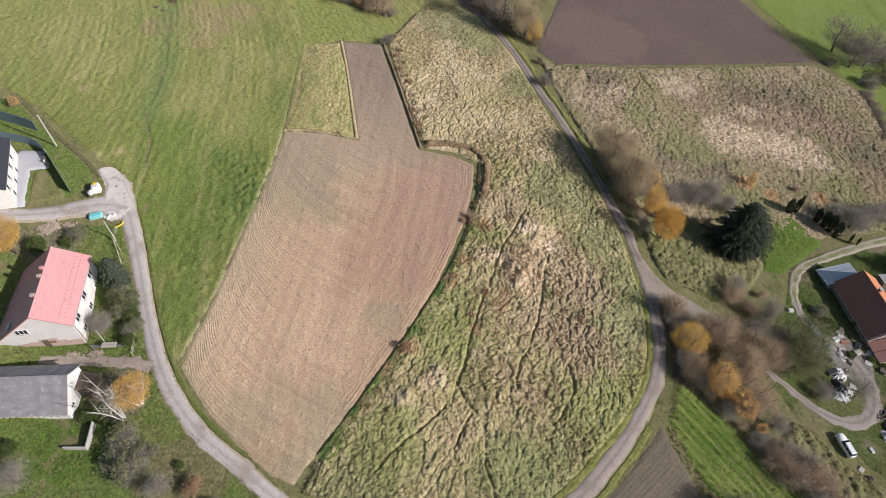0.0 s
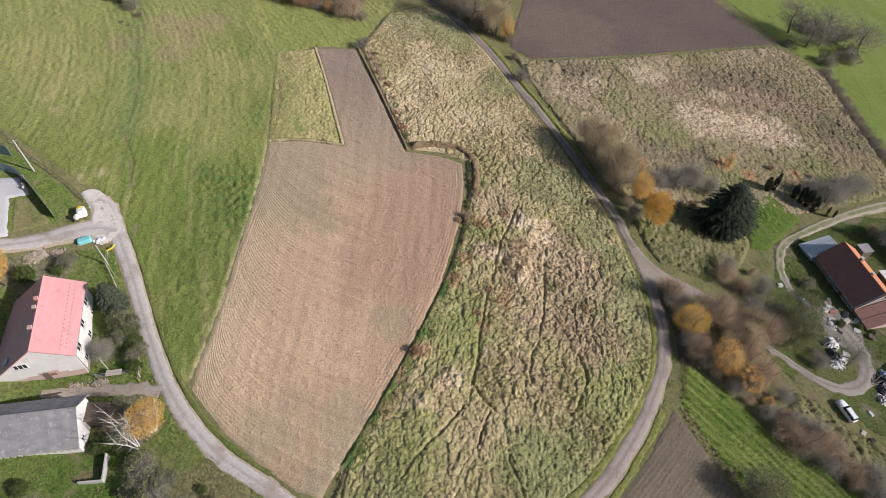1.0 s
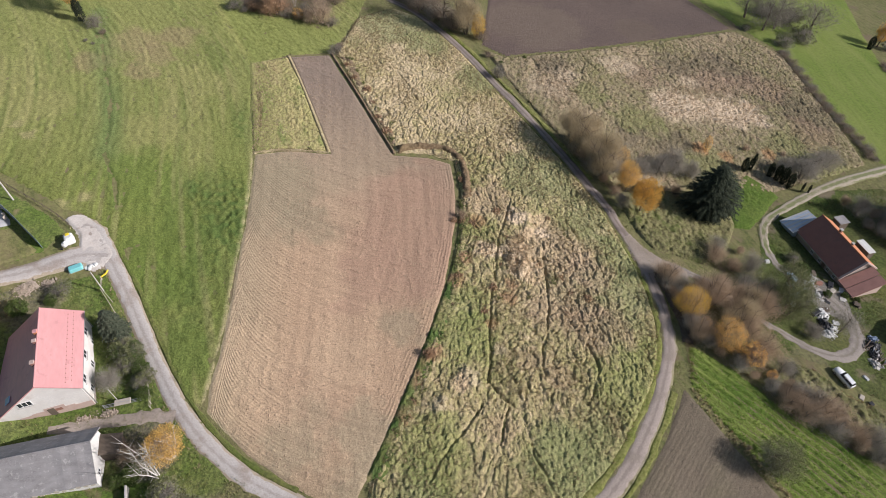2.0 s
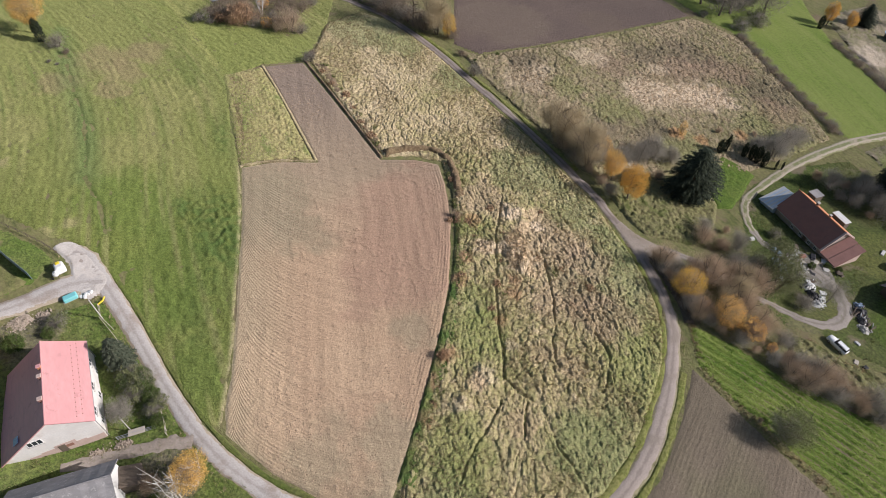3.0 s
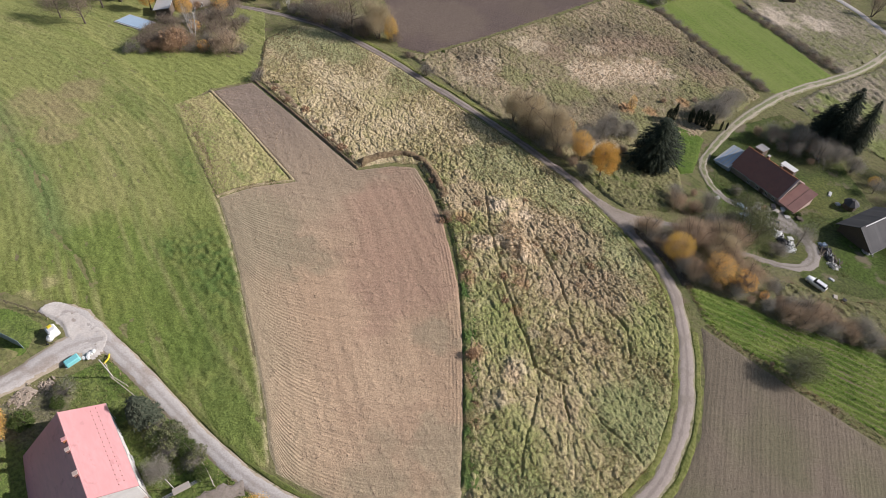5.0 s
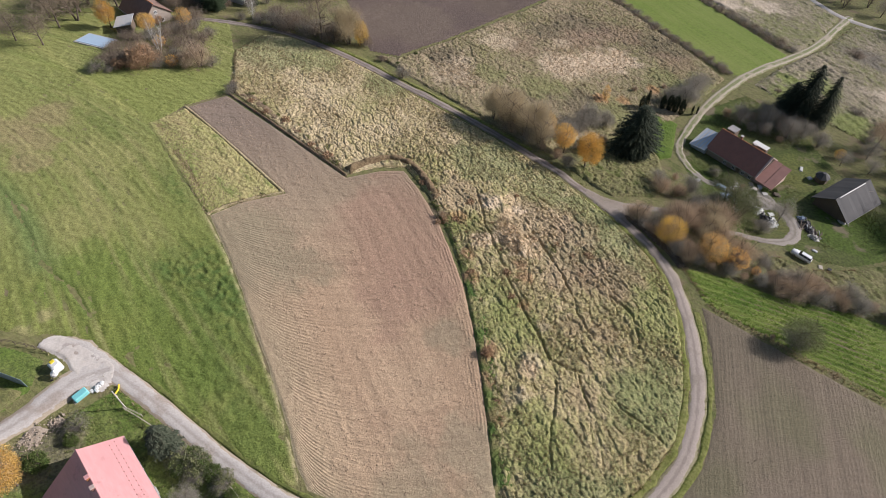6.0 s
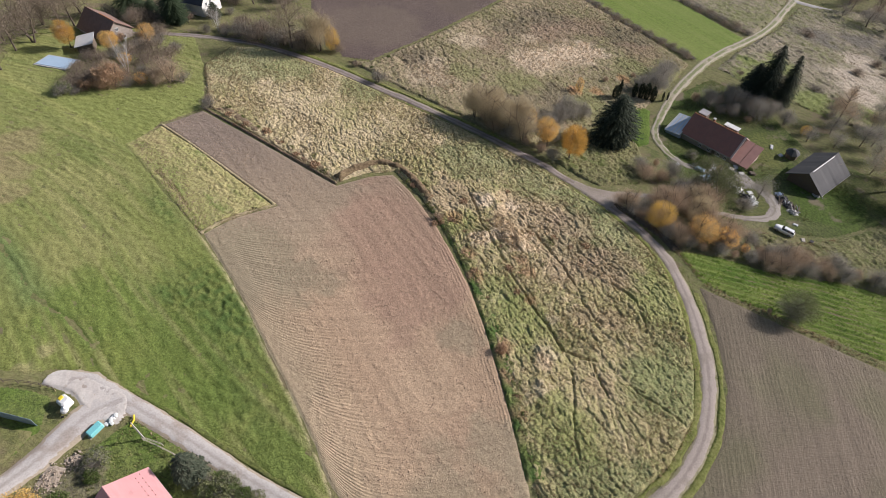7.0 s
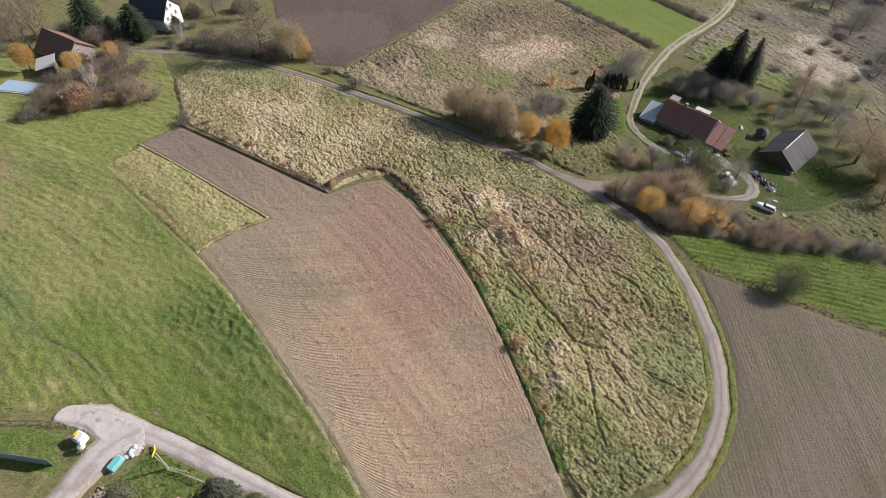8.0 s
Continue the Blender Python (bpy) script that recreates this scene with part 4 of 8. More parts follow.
CLOD = earth("dry_clods", (0.50, 0.375, 0.265), (0.43, 0.32, 0.225), (0.36, 0.27, 0.19), 0.1, 1.0, None, 0.02)
CLOD_DARK = earth("dark_clods", (0.21, 0.17, 0.13), (0.25, 0.20, 0.155), (0.15, 0.12, 0.09), 0.1, 1.0, None, 0.02)
clods(FIELD, 14000, 5, "dry lumps of tan earth on the ploughed field", CLOD)
clods(PLOUGH_NEAR, 4000, 6, "lumps of dark earth on the harrowed field", CLOD_DARK)
# ---- banks and verges ----
def beside(line, gap, first=0, last=None):
    """The line moved to its left by gap metres."""
    last = len(line) if last is None else last
    out = []
    for k in range(first, last):
        a, b = line[max(k - 1, 0)], line[min(k + 1, len(line) - 1)]
        tx, ty = b[0] - a[0], b[1] - a[1]
        n = math.hypot(tx, ty)
        out.append((line[k][0] - ty / n * gap, line[k][1] + tx / n * gap))
    return out


VERGE = earth("yellow_verge_grass", (0.30, 0.285, 0.11), (0.22, 0.24, 0.07), (0.16, 0.17, 0.05), 0.2, 1.8, None, 0.2)
VERGE_GREEN = earth("green_verge_grass", (0.13, 0.17, 0.04), (0.19, 0.20, 0.065), (0.085, 0.11, 0.03), 0.2, 1.8, None, 0.2)
CORNER = earth("lush_plot_grass", (0.12, 0.19, 0.032), (0.17, 0.225, 0.05), (0.07, 0.12, 0.02), 0.2, 1.8, None, 0.3)
BRAMBLE = earth("brown_bramble", (0.29, 0.215, 0.14), (0.34, 0.265, 0.165), (0.19, 0.135, 0.09), 0.3, 2.0, None, 0.3, spots=(0.3, 0.6, (0.33, 0.17, 0.10)))
BANK_GRASS = earth("brown_bank_grass", (0.30, 0.215, 0.13), (0.255, 0.19, 0.11), (0.18, 0.125, 0.075), 0.2, 2.0, None, 0.3)
STRAW = earth("pale_dry_edge_grass", (0.47, 0.39, 0.25), (0.40, 0.34, 0.20), (0.29, 0.24, 0.14), 0.3, 1.8, None, 0.2)
structure(ribbon("road_verge", beside(ROAD_LINE, 2.1, 3, 14), [0.6, 1.2, 1.5, 1.7, 1.7, 1.6, 1.5, 1.2, 1.2, 1.0, 0.8], VERGE, 0.12, 0.12, 0.9, 8, lumpy=0.18), "yellowed grass verge inside the bend", "verge")
structure(ribbon("road_verge", beside(ROAD_LINE, -2.1, 3, 9), 1.2, VERGE, 0.10, 0.05, 0.6, 8, lumpy=0.08), "narrow green verge beside the ploughed land", "verge")
structure(ribbon("road_verge", beside(ROAD_LINE, -2.0, 15, 22), 1.3, VERGE, 0.12, 0.10, 0.8, 8, lumpy=0.15), "yellow-green verge along the track", "verge")
structure(ribbon("road_verge", beside(ROAD_LINE, 1.9, 15, 21), 1.1, VERGE_GREEN, 0.12, 0.10, 0.8, 8, lumpy=0.15), "green verge along the track", "verge")
structure(ribbon("lane_verge", beside(LANE_LINE, -1.9, 1, 9), 0.9, VERGE_GREEN, 0.10, 0.05, 0.4, 8, lumpy=0.08), "green grass verge between lane and field", "verge")
structure(ribbon("field_edge", [(-36.2, 110.7), (-32, 111.6), (-27, 111.9), (-20.4, 111.1)], 0.8, STRAW, 0.1, 0.16, 0.7, 10, lumpy=0.2), "pale dry grass at the head of the field", "verge")
def bank(name, line, width, high, material, label, seed):
    """A long uneven hump of overgrown earth."""
    path = rounded(line, False, 5)
    outline = beside(path, width / 2) + list(reversed(beside(path, -width / 2)))
    ob = sheet(name, outline, 0.26, material, lambda x, y: high * (0.35 + 1.1 * layers(x * 0.8, y * 0.8, seed)) + 0.25 * (layers(x * 2.4, y * 2.4, seed + 1) - 0.4), 0.15, width * 0.4, ragged=0.7)
    structure(ob, label, "bank")


LITTER = earth("brown_leaf_litter", (0.15, 0.115, 0.085), (0.19, 0.145, 0.10), (0.09, 0.07, 0.05), 0.3, 2.2, None, 0.3, spots=(0.4, 0.6, (0.13, 0.14, 0.06)))
FRINGE = covered("weedy_fringe", 2.2, 6.0, 0.45, 0.3)


def fringe_relief(x, y):
    return 0.5 * tussocks(x * 0.9, y * 0.9, 78) * layers(x * 0.4, y * 0.4, 79) + 0.4 * tussocks(x * 2.0, y * 2.0, 80) - 0.12


def fringe_cover(x, y):
    wild = layers(x * 0.35, y * 0.35, 96, 3)
    base = mixed_in(np.tile((0.165, 0.205, 0.062), (len(x), 1)), (0.34, 0.30, 0.14), np.clip(4 * wild - 1.7, 0, 1))
    base = mixed_in(base, (0.10, 0.16, 0.045), np.clip(5 * layers(x * 0.6, y * 0.6, 98, 2) - 2.8, 0, 1))
    return mixed_in(base, (0.36, 0.225, 0.135), np.clip(6 * layers(x * 0.3, y * 0.3, 99, 2) - 3.9, 0, 1) * 0.8)


FRINGE_LINE = [(8.2, 100), (6.0, 91), (3.4, 82), (0.4, 74), (-3.4, 66), (-7.4, 58), (-11.8, 50), (-15.8, 43), (-19.6, 36.5)]
structure(sheet("weedy_fringe", beside(rounded(FRINGE_LINE, False, 4), 2.2) + list(reversed(beside(rounded(FRINGE_LINE, False, 4), -1.1))), 0.22, FRINGE, fringe_relief, 0.12, 0.8, ragged=1.6, cover=fringe_cover), "green weedy fringe between field and dry grass", "weeds")
bank("leaf_bank", [(42.9, 73.0), (43.3, 68), (43.2, 63), (42.6, 58), (41.6, 54.6)], 2.4, 0.25, LITTER, "dark brown bank of leaf litter and brambles by the road", 79)
bank("grass_bank", [(-28.0, 150.6), (-25.1, 137), (-22.6, 123), (-20.5, 111.2)], 1.1, 0.3, STRAW, "pale dry grass bank beside the narrow field", 75)
bank("earth_bank", [(-17, 152.5), (-15.6, 147), (-12.4, 135.5), (-9.0, 122.5), (-6.0, 110.6)], 0.8, 0.35, BRAMBLE, "dark overgrown bank along the narrow field", 71)
structure(sheet("bramble_patch", [(-15.5, 151), (-11.5, 150.5), (-9.6, 139), (-7.4, 128), (-4.5, 117), (-5.6, 111.5), (-8.6, 122.5), (-12, 136)], 0.4, BRAMBLE, lambda x, y: 0.7 * layers(x * 0.9, y * 0.9, 41), 0.15, 1.2, ragged=1.6), "brown bramble thicket on the bank", "bramble")
bank("grass_bank", [(-5.4, 112.2), (-1, 113.0), (2.5, 112.9), (6.4, 111.6), (8.8, 107.5), (8.6, 101), (7.2, 94.5)], 2.6, 1.0, BANK_GRASS, "rounded brown dry-grass bank at the field corner", 73)
structure(sheet("corner_grass", [(83, 104), (76.1, 101), (72, 93), (70, 86.4), (74, 85.8), (78, 88.3), (86, 94.6), (88, 96), (87, 99)], 0.35, CORNER, lambda x, y: 0.5 * tussocks(x * 0.7, y * 0.7, 43) * np.exp(-((x - 79) ** 2 + (y - 96) ** 2) / 20) + 0.15 * layers(x, y, 43), 0.2, 0.7, ragged=1.2), "bright green grass plot beside the spruce", "lawn")


def valley_cover(x, y):
    damp = 0.8 * layers(x * 0.05, y * 0.05, 66, 3) - 0.1
    base = straw_mix(x * 0.6, y * 0.6, ((0.43, 0.36, 0.27), (0.32, 0.272, 0.198), (0.25, 0.222, 0.145), (0.21, 0.21, 0.10), (0.16, 0.172, 0.07)), damp)
    # the last group darkens the ground at the valley's far right
    return spots_in(base, x, y, (((0.22, 0.255, 0.08), 0.8, ((138, 70, 8), (150, 90, 8), (133, 92, 5), (150, 54, 8), (142, 97, 4))), ((0.54, 0.45, 0.35), 0.85, ((172, 70, 12), (186, 78, 7), (158, 64, 7), (178, 150, 9), (192, 140, 7))), ((0.17, 0.15, 0.125), 0.85, ((212, 60, 20), (250, 60, 28), (190, 96, 8), (205, 85, 9), (192, 54, 13), (178, 46, 9), (190, 40, 14)))))


VALLEY = [(128, 100), (145, 103.5), (180, 107.5), (214, 115.5), (236, 100), (290, 96), (300, 20), (180, 12), (140, 45), (133, 70)]
structure(sheet("valley_scrub", VALLEY, 0.55, VALLEY_GRASS, lambda x, y: 1.3 * mounds(x * 0.6, y * 0.6), 0.2, 1.5, ragged=3.0, cover=valley_cover), "grey-brown rough grass on the valley floor", "grass")
structure(sheet("valley_scrub", [(165.5, 108.8), (168, 128), (172, 155), (182, 180), (215, 190), (222, 150), (215, 122), (185, 112.5)], 0.7, VALLEY_GRASS, lambda x, y: 1.3 * mounds(x * 0.6, y * 0.6 + 30), 0.2, 1.5, ragged=3.0, cover=valley_cover), "brown rough grass behind the green strip", "grass")


# ---- shapes ----
class Shape:
    """Gathers corners and faces of one mesh."""

    def __init__(self):
        self.v, self.f = [], []

    def face(self, *points):
        k = len(self.v)
        self.v.extend(tuple(p) for p in points)
        self.f.append(tuple(range(k, k + len(points))))

    def solid(self, bottom, top):
        """A body between two rings of corners."""
        k, n = len(self.v), len(bottom)
        self.v.extend(tuple(p) for p in (*bottom, *top))
        self.f.append(tuple(range(k + n - 1, k - 1, -1)))
        self.f.append(tuple(range(k + n, k + 2 * n)))
        for j in range(n):
            i = (j + 1) % n
            self.f.append((k + j, k + i, k + n + i, k + n + j))

    def box(self, x0, y0, z0, x1, y1, z1, m=None):
        m = m or Matrix()
        low = [m @ Vector(p) for p in ((x0, y0, z0), (x1, y0, z0), (x1, y1, z0), (x0, y1, z0))]
        high = [m @ Vector(p) for p in ((x0, y0, z1), (x1, y0, z1), (x1, y1, z1), (x0, y1, z1))]
        self.solid(low, high)

    def block(self, x0, y0, z0, x1, y1, z1, b=0.03, m=None):
        """A box with its upright edges and its top edge cut back."""
        m = m or Matrix()

        def ring(i, z):
            return [m @ Vector(p) for p in ((x0 + b + i, y0 + i, z), (x1 - b - i, y0 + i, z), (x1 - i, y0 + b + i, z), (x1 - i, y1 - b - i, z), (x1 - b - i, y1 - i, z), (x0 + b + i, y1 - i, z), (x0 + i, y1 - b - i, z), (x0 + i, y0 + b + i, z))]

        rings = [ring(0, z0), ring(0, z1 - b), ring(b, z1)]
        k = len(self.v)
        for r in rings:
            self.v.extend(tuple(p) for p in r)
        self.f.append(tuple(range(k + 7, k - 1, -1)))
        self.f.append(tuple(range(k + 16, k + 24)))
        for s in (0, 8):
            for j in range(8):
                i = (j + 1) % 8
                self.f.append((k + s + j, k + s + i, k + s + 8 + i, k + s + 8 + j))

    def tube(self, a, b, r0, r1, n=6):
        a, b = Vector(a), Vector(b)
        turn = (b - a).to_track_quat("Z", "Y")
        rim = [Vector((math.cos(2 * math.pi * j / n), math.sin(2 * math.pi * j / n), 0)) for j in range(n)]
        self.solid([a + turn @ (p * r0) for p in rim], [b + turn @ (p * r1) for p in rim])

    def mesh(self, name, material, smooth=False):
        return mesh_of(name, self.v, self.f, material, smooth)


def part(name, shape, material, parent, label="", smooth=False):
    ob = new(name, shape.mesh(name, material, smooth))
    ob.parent = parent
    if label:
        tagged(ob, label)
    return ob


def thing(name, x, y, turn, label, category, group="", z=None):
    ob = new(name)
    ob.empty_display_size = 0.3
    ob.matrix_basis = pose(x, y, ground_at(x, y) if z is None else z, 0, 0, turn)
    return tagged(ob, label, category, group)


# ---- finishes of the buildings ----
PLASTER = plain("white_plaster", (0.74, 0.73, 0.70), (0.62, 0.60, 0.57), 0.7, 0.9, bump=0.01)
PAVING = plain("pale_paving", (0.47, 0.475, 0.49), (0.40, 0.405, 0.415), 0.5, 0.85, bump=0.01)
PLASTER_GREY = plain("grey_white_plaster", (0.74, 0.72, 0.69), (0.60, 0.56, 0.52), 0.5, 0.9, bump=0.015)
PLASTER_PINK = plain("pinkish_bare_plaster", (0.55, 0.42, 0.37), (0.45, 0.33, 0.28), 0.9, 0.9, bump=0.02)
PINK_ROOF = plain("pink_red_sheet_roof", (0.67, 0.345, 0.342), (0.59, 0.275, 0.275), 0.25, 0.5, bump=0.004, stretch=(1, 0.3, 1))
def stain(m, colour, scale, low, high, amount):
    """Adds dirt with a ragged outline to a finish."""
    tree = m.node_tree
    bsdf = tree.nodes["Principled BSDF"]
    before = bsdf.inputs["Base Color"].links[0].from_socket
    mask = contrast(tree, cloud(tree, scale, 5, rough=0.7), low, high)
    part_of = node(tree, "ShaderNodeMath")
    part_of.operation = "MULTIPLY"
    tree.links.new(mask, part_of.inputs[0])
    part_of.inputs[1].default_value = amount
    tree.links.new(blend(tree, before, colour, part_of.outputs[0]), bsdf.inputs["Base Color"])


stain(PINK_ROOF, (0.28, 0.13, 0.13), 0.55, 0.58, 0.75, 0.55)
DARK_ROOF = plain("dark_slate_roof", (0.055, 0.055, 0.065), (0.04, 0.04, 0.05), 0.6, 0.5, bump=0.01)
GREY_ROOF = plain("grey_fibre_cement_roof", (0.30, 0.288, 0.288), (0.135, 0.125, 0.125), 1.1, 0.75, bump=0.02, stretch=(1, 0.4, 1))
BARN_ROOF = plain("weathered_grey_roof", (0.075, 0.072, 0.072), (0.045, 0.044, 0.046), 0.4, 0.8, bump=0.02)
# the farmhouse's slope away from the sun; its shade is in the brown
SHADE_SIDE_ROOF = plain("shade_side_tile_roof", (0.31, 0.14, 0.105), (0.24, 0.108, 0.082), 0.5, 0.75, bump=0.03)
MOSSY_ROOF = plain("weathered_mossy_tile_roof", (0.25, 0.155, 0.125), (0.16, 0.105, 0.085), 1.1, 0.9, bump=0.03)
RED_ROOF = plain("faded_red_tile_roof", (0.33, 0.17, 0.14), (0.25, 0.125, 0.105), 0.5, 0.75, bump=0.03)
# orange tiles; on the farmhouse the colour stands in for sun on the slope
ORANGE_ROOF = plain("orange_tile_roof", (0.56, 0.23, 0.11), (0.48, 0.19, 0.09), 0.5, 0.7, bump=0.02)
TIN = plain("bluish_tin_sheet", (0.46, 0.55, 0.66), (0.66, 0.70, 0.75), 1.2, 0.4, metal=0.15, bump=0.01, stretch=(1, 0.2, 1))
PALE_SHEET = plain("pale_sheet", (0.62, 0.62, 0.60), (0.5, 0.5, 0.49), 0.9, 0.55)
BLUE_SHEET = plain("pale_blue_sheet", (0.40, 0.53, 0.66), (0.33, 0.45, 0.58), 0.8, 0.5)
STONE = plain("rubble_stone_wall", (0.36, 0.31, 0.27), (0.24, 0.20, 0.17), 1.6, 0.95, bump=0.04)
FARM_WALL = plain("patched_farm_plaster", (0.36, 0.315, 0.275), (0.24, 0.20, 0.17), 0.5, 0.95, bump=0.03)
BRICK = plain("brown_brick", (0.30, 0.15, 0.11), (0.22, 0.11, 0.08), 2.5, 0.9, bump=0.02)
OLD_WOOD = plain("weathered_boards", (0.15, 0.115, 0.085), (0.09, 0.07, 0.055), 1.4, 0.9, bump=0.02, stretch=(1, 1, 0.2))
PALE_WOOD = plain("pale_timber", (0.50, 0.45, 0.38), (0.40, 0.35, 0.29), 2.0, 0.8, bump=0.01)
CONCRETE = plain("pale_concrete", (0.50, 0.48, 0.45), (0.40, 0.38, 0.35), 0.8, 0.9, bump=0.01)
GLASS = plain("dark_window_glass", (0.03, 0.035, 0.045), (0.05, 0.055, 0.065), 0.5, 0.08)
FRAME_WHITE = plain("white_window_frame", (0.78, 0.78, 0.76), None, 4.0, 0.5)
METAL = plain("galvanised_metal", (0.48, 0.49, 0.50), (0.38, 0.39, 0.40), 2.0, 0.4, metal=0.6)
DARK_METAL = plain("dark_metal", (0.05, 0.05, 0.055), None, 3.0, 0.5, metal=0.4)
TURQUOISE = plain("turquoise_tarpaulin", (0.20, 0.60, 0.62), (0.30, 0.66, 0.68), 1.2, 0.5, bump=0.02)
WHITE_BAG = plain("white_woven_sack", (0.76, 0.76, 0.74), (0.64, 0.64, 0.62), 1.2, 0.7, bump=0.02)
YELLOW = plain("yellow_plastic", (0.80, 0.62, 0.04), (0.72, 0.55, 0.04), 1.5, 0.5)
CAR_PAINT = plain("white_car_paint", (0.78, 0.79, 0.80), (0.74, 0.75, 0.76), 0.6, 0.25)
RUBBER = plain("black_rubber", (0.02, 0.02, 0.02), None, 4.0, 0.8)
NETTING = plain("blue_grey_screen_netting", (0.20, 0.275, 0.305), (0.155, 0.215, 0.24), 1.2, 0.8, bump=0.02)
SKY_GLASS = plain("skylight_glass", (0.30, 0.42, 0.62), (0.36, 0.48, 0.68), 0.8, 0.1)


stain(GREY_ROOF, (0.42, 0.41, 0.39), 1.6, 0.56, 0.66, 0.6)
stain(SHADE_SIDE_ROOF, (0.20, 0.11, 0.085), 0.8, 0.5, 0.7, 0.6)
stain(RED_ROOF, (0.20, 0.10, 0.08), 0.9, 0.5, 0.7, 0.5)
stain(PLASTER_GREY, (0.45, 0.38, 0.34), 0.35, 0.55, 0.75, 0.6)


# ---- buildings ----
def window(parent, side, s, z, w, h, wall, panes=2):
    """A window on the wall: side is the wall's outward normal in the house's own axes; s runs along the wall."""
    turn = {"+x": 90, "-x": -90, "-y": 0, "+y": 180}[side]
    at = {"+x": (wall, s), "-x": (-wall, s), "-y": (s, wall), "+y": (s, wall)}[side]
    m = pose(at[0], at[1], z, 0, 0, turn)
    frame_shape = Shape()
    t = 0.09
    frame_shape.box(-w / 2, -0.05, 0, -w / 2 + t, 0.05, h, m)
    frame_shape.box(w / 2 - t, -0.05, 0, w / 2, 0.05, h, m)
    frame_shape.box(-w / 2 + t, -0.05, 0, w / 2 - t, 0.05, t, m)
    frame_shape.box(-w / 2 + t, -0.05, h - t, w / 2 - t, 0.05, h, m)
    for k in range(1, panes):
        c = -w / 2 + w * k / panes
        frame_shape.box(c - t / 2, -0.045, t, c + t / 2, 0.05, h - t, m)
    window_part = part("window", frame_shape, FRAME_WHITE, parent)
    for k in range(panes):
        glass = Shape()
        a, b = -w / 2 + w * k / panes + 0.05, -w / 2 + w * (k + 1) / panes - 0.05
        glass.box(a, -0.02, 0.05, b, 0.04, h - 0.05, m)
        part("pane", glass, GLASS, window_part)
    sill = Shape()
    sill.box(-w / 2 - 0.08, -0.16, -0.07, w / 2 + 0.08, 0.03, -0.005, m)
    part("sill", sill, CONCRETE, window_part)


def roof_slab(parent, name, ridge_x, ridge_z, eave_x, eave_z, y0, y1, thick, material, label="", ribs=0.0, waver=0.0):
    """One slope of a roof, with thickness; ribs: the spacing of raised seams down the slope."""
    s = Shape()
    run = Vector((eave_x - ridge_x, 0, eave_z - ridge_z))
    out = Vector((-run.z, 0, run.x)).normalized()
    if out.z < 0:
        out = -out
    cuts = 14
    rng = random.Random(int(abs(y1) * 10))
    for k in range(cuts + 1):
        y, sag = y0 + (y1 - y0) * k / cuts, waver * rng.uniform(-1, 1)
        a, d = Vector((ridge_x, y, ridge_z + sag)), Vector((eave_x, y, eave_z + sag * 0.5))
        s.v.extend(tuple(p) for p in (a, d, d + out * thick, a + out * thick))
    for k in range(cuts):
        for j in range(4):
            i = (j + 1) % 4
            s.f.append((4 * k + j, 4 * k + i, 4 * k + 4 + i, 4 * k + 4 + j))
    s.f.extend([(3, 2, 1, 0), (4 * cuts, 4 * cuts + 1, 4 * cuts + 2, 4 * cuts + 3)])
    slope = part(name, s, material, parent, label)
    if ribs:
        seams = Shape()
        y = y0 + ribs / 2
        while y < y1:
            a, d = Vector((ridge_x, y, ridge_z)) + out * thick, Vector((eave_x, y, eave_z)) + out * thick
            seams.tube(a, d, 0.035, 0.035, 4)
            y += ribs
        part("seam", seams, material, slope)
    return slope


def building(name, x, y, z, turn, length, right, left, ridge, walls, roofs, label, category, thick=0.16, over=0.35, ribs=(0.0, 0.0), waver=0.02):
    """A gabled house. Its ridge runs along its own y from 0 to length, at height ridge; right and left are (reach, height) of the eaves."""
    ob = thing(name, x, y, turn, label, category, z=z)
    rr, rh = right
    lr, lh = left
    sr, sl = (ridge - rh) / rr, (ridge - lh) / lr
    wr, wl = rr - over, lr - over
    profile = [(-wl, -1.2), (wr, -1.2), (wr, rh + over * sr - 0.06), (0, ridge - 0.06), (-wl, lh + over * sl - 0.06)]
    body = Shape()
    body.solid([(a, over, b) for a, b in profile], [(a, length - over, b) for a, b in profile])
    part("wall", body, walls, ob)
    roof_slab(ob, "roof", 0, ridge, rr, rh, 0, length, thick, roofs[0], ribs=ribs[0], waver=waver)
    roof_slab(ob, "roof", 0, ridge, -lr, lh, 0, length, thick, roofs[1], ribs=ribs[1], waver=waver)
    cap = Shape()
    cap.tube((0, -0.02, ridge + thick * 1.0), (0, length + 0.02, ridge + thick * 1.0), 0.13, 0.13, 8)
    part("ridge_cap", cap, roofs[0], ob)
    for reach, high, way in ((rr, rh, 1), (lr, lh, -1)):
        gutter = Shape()
        gutter.tube((way * (reach + 0.06), 0, high + 0.02), (way * (reach + 0.06), length, high + 0.02), 0.07, 0.07, 6)
        part("gutter", gutter, METAL, ob)
    return ob


def chimney(parent, x, y, z, w, d, h, material, cap_material):
    body = Shape()
    body.block(x - w / 2, y - d / 2, z - 0.6, x + w / 2, y + d / 2, z + h, 0.03)
    stack = part("chimney", body, material, parent)
    top = Shape()
    top.block(x - w / 2 - 0.07, y - d / 2 - 0.07, z + h - 0.01, x + w / 2 + 0.07, y + d / 2 + 0.07, z + h + 0.12, 0.03)
    part("cap", top, cap_material, stack)


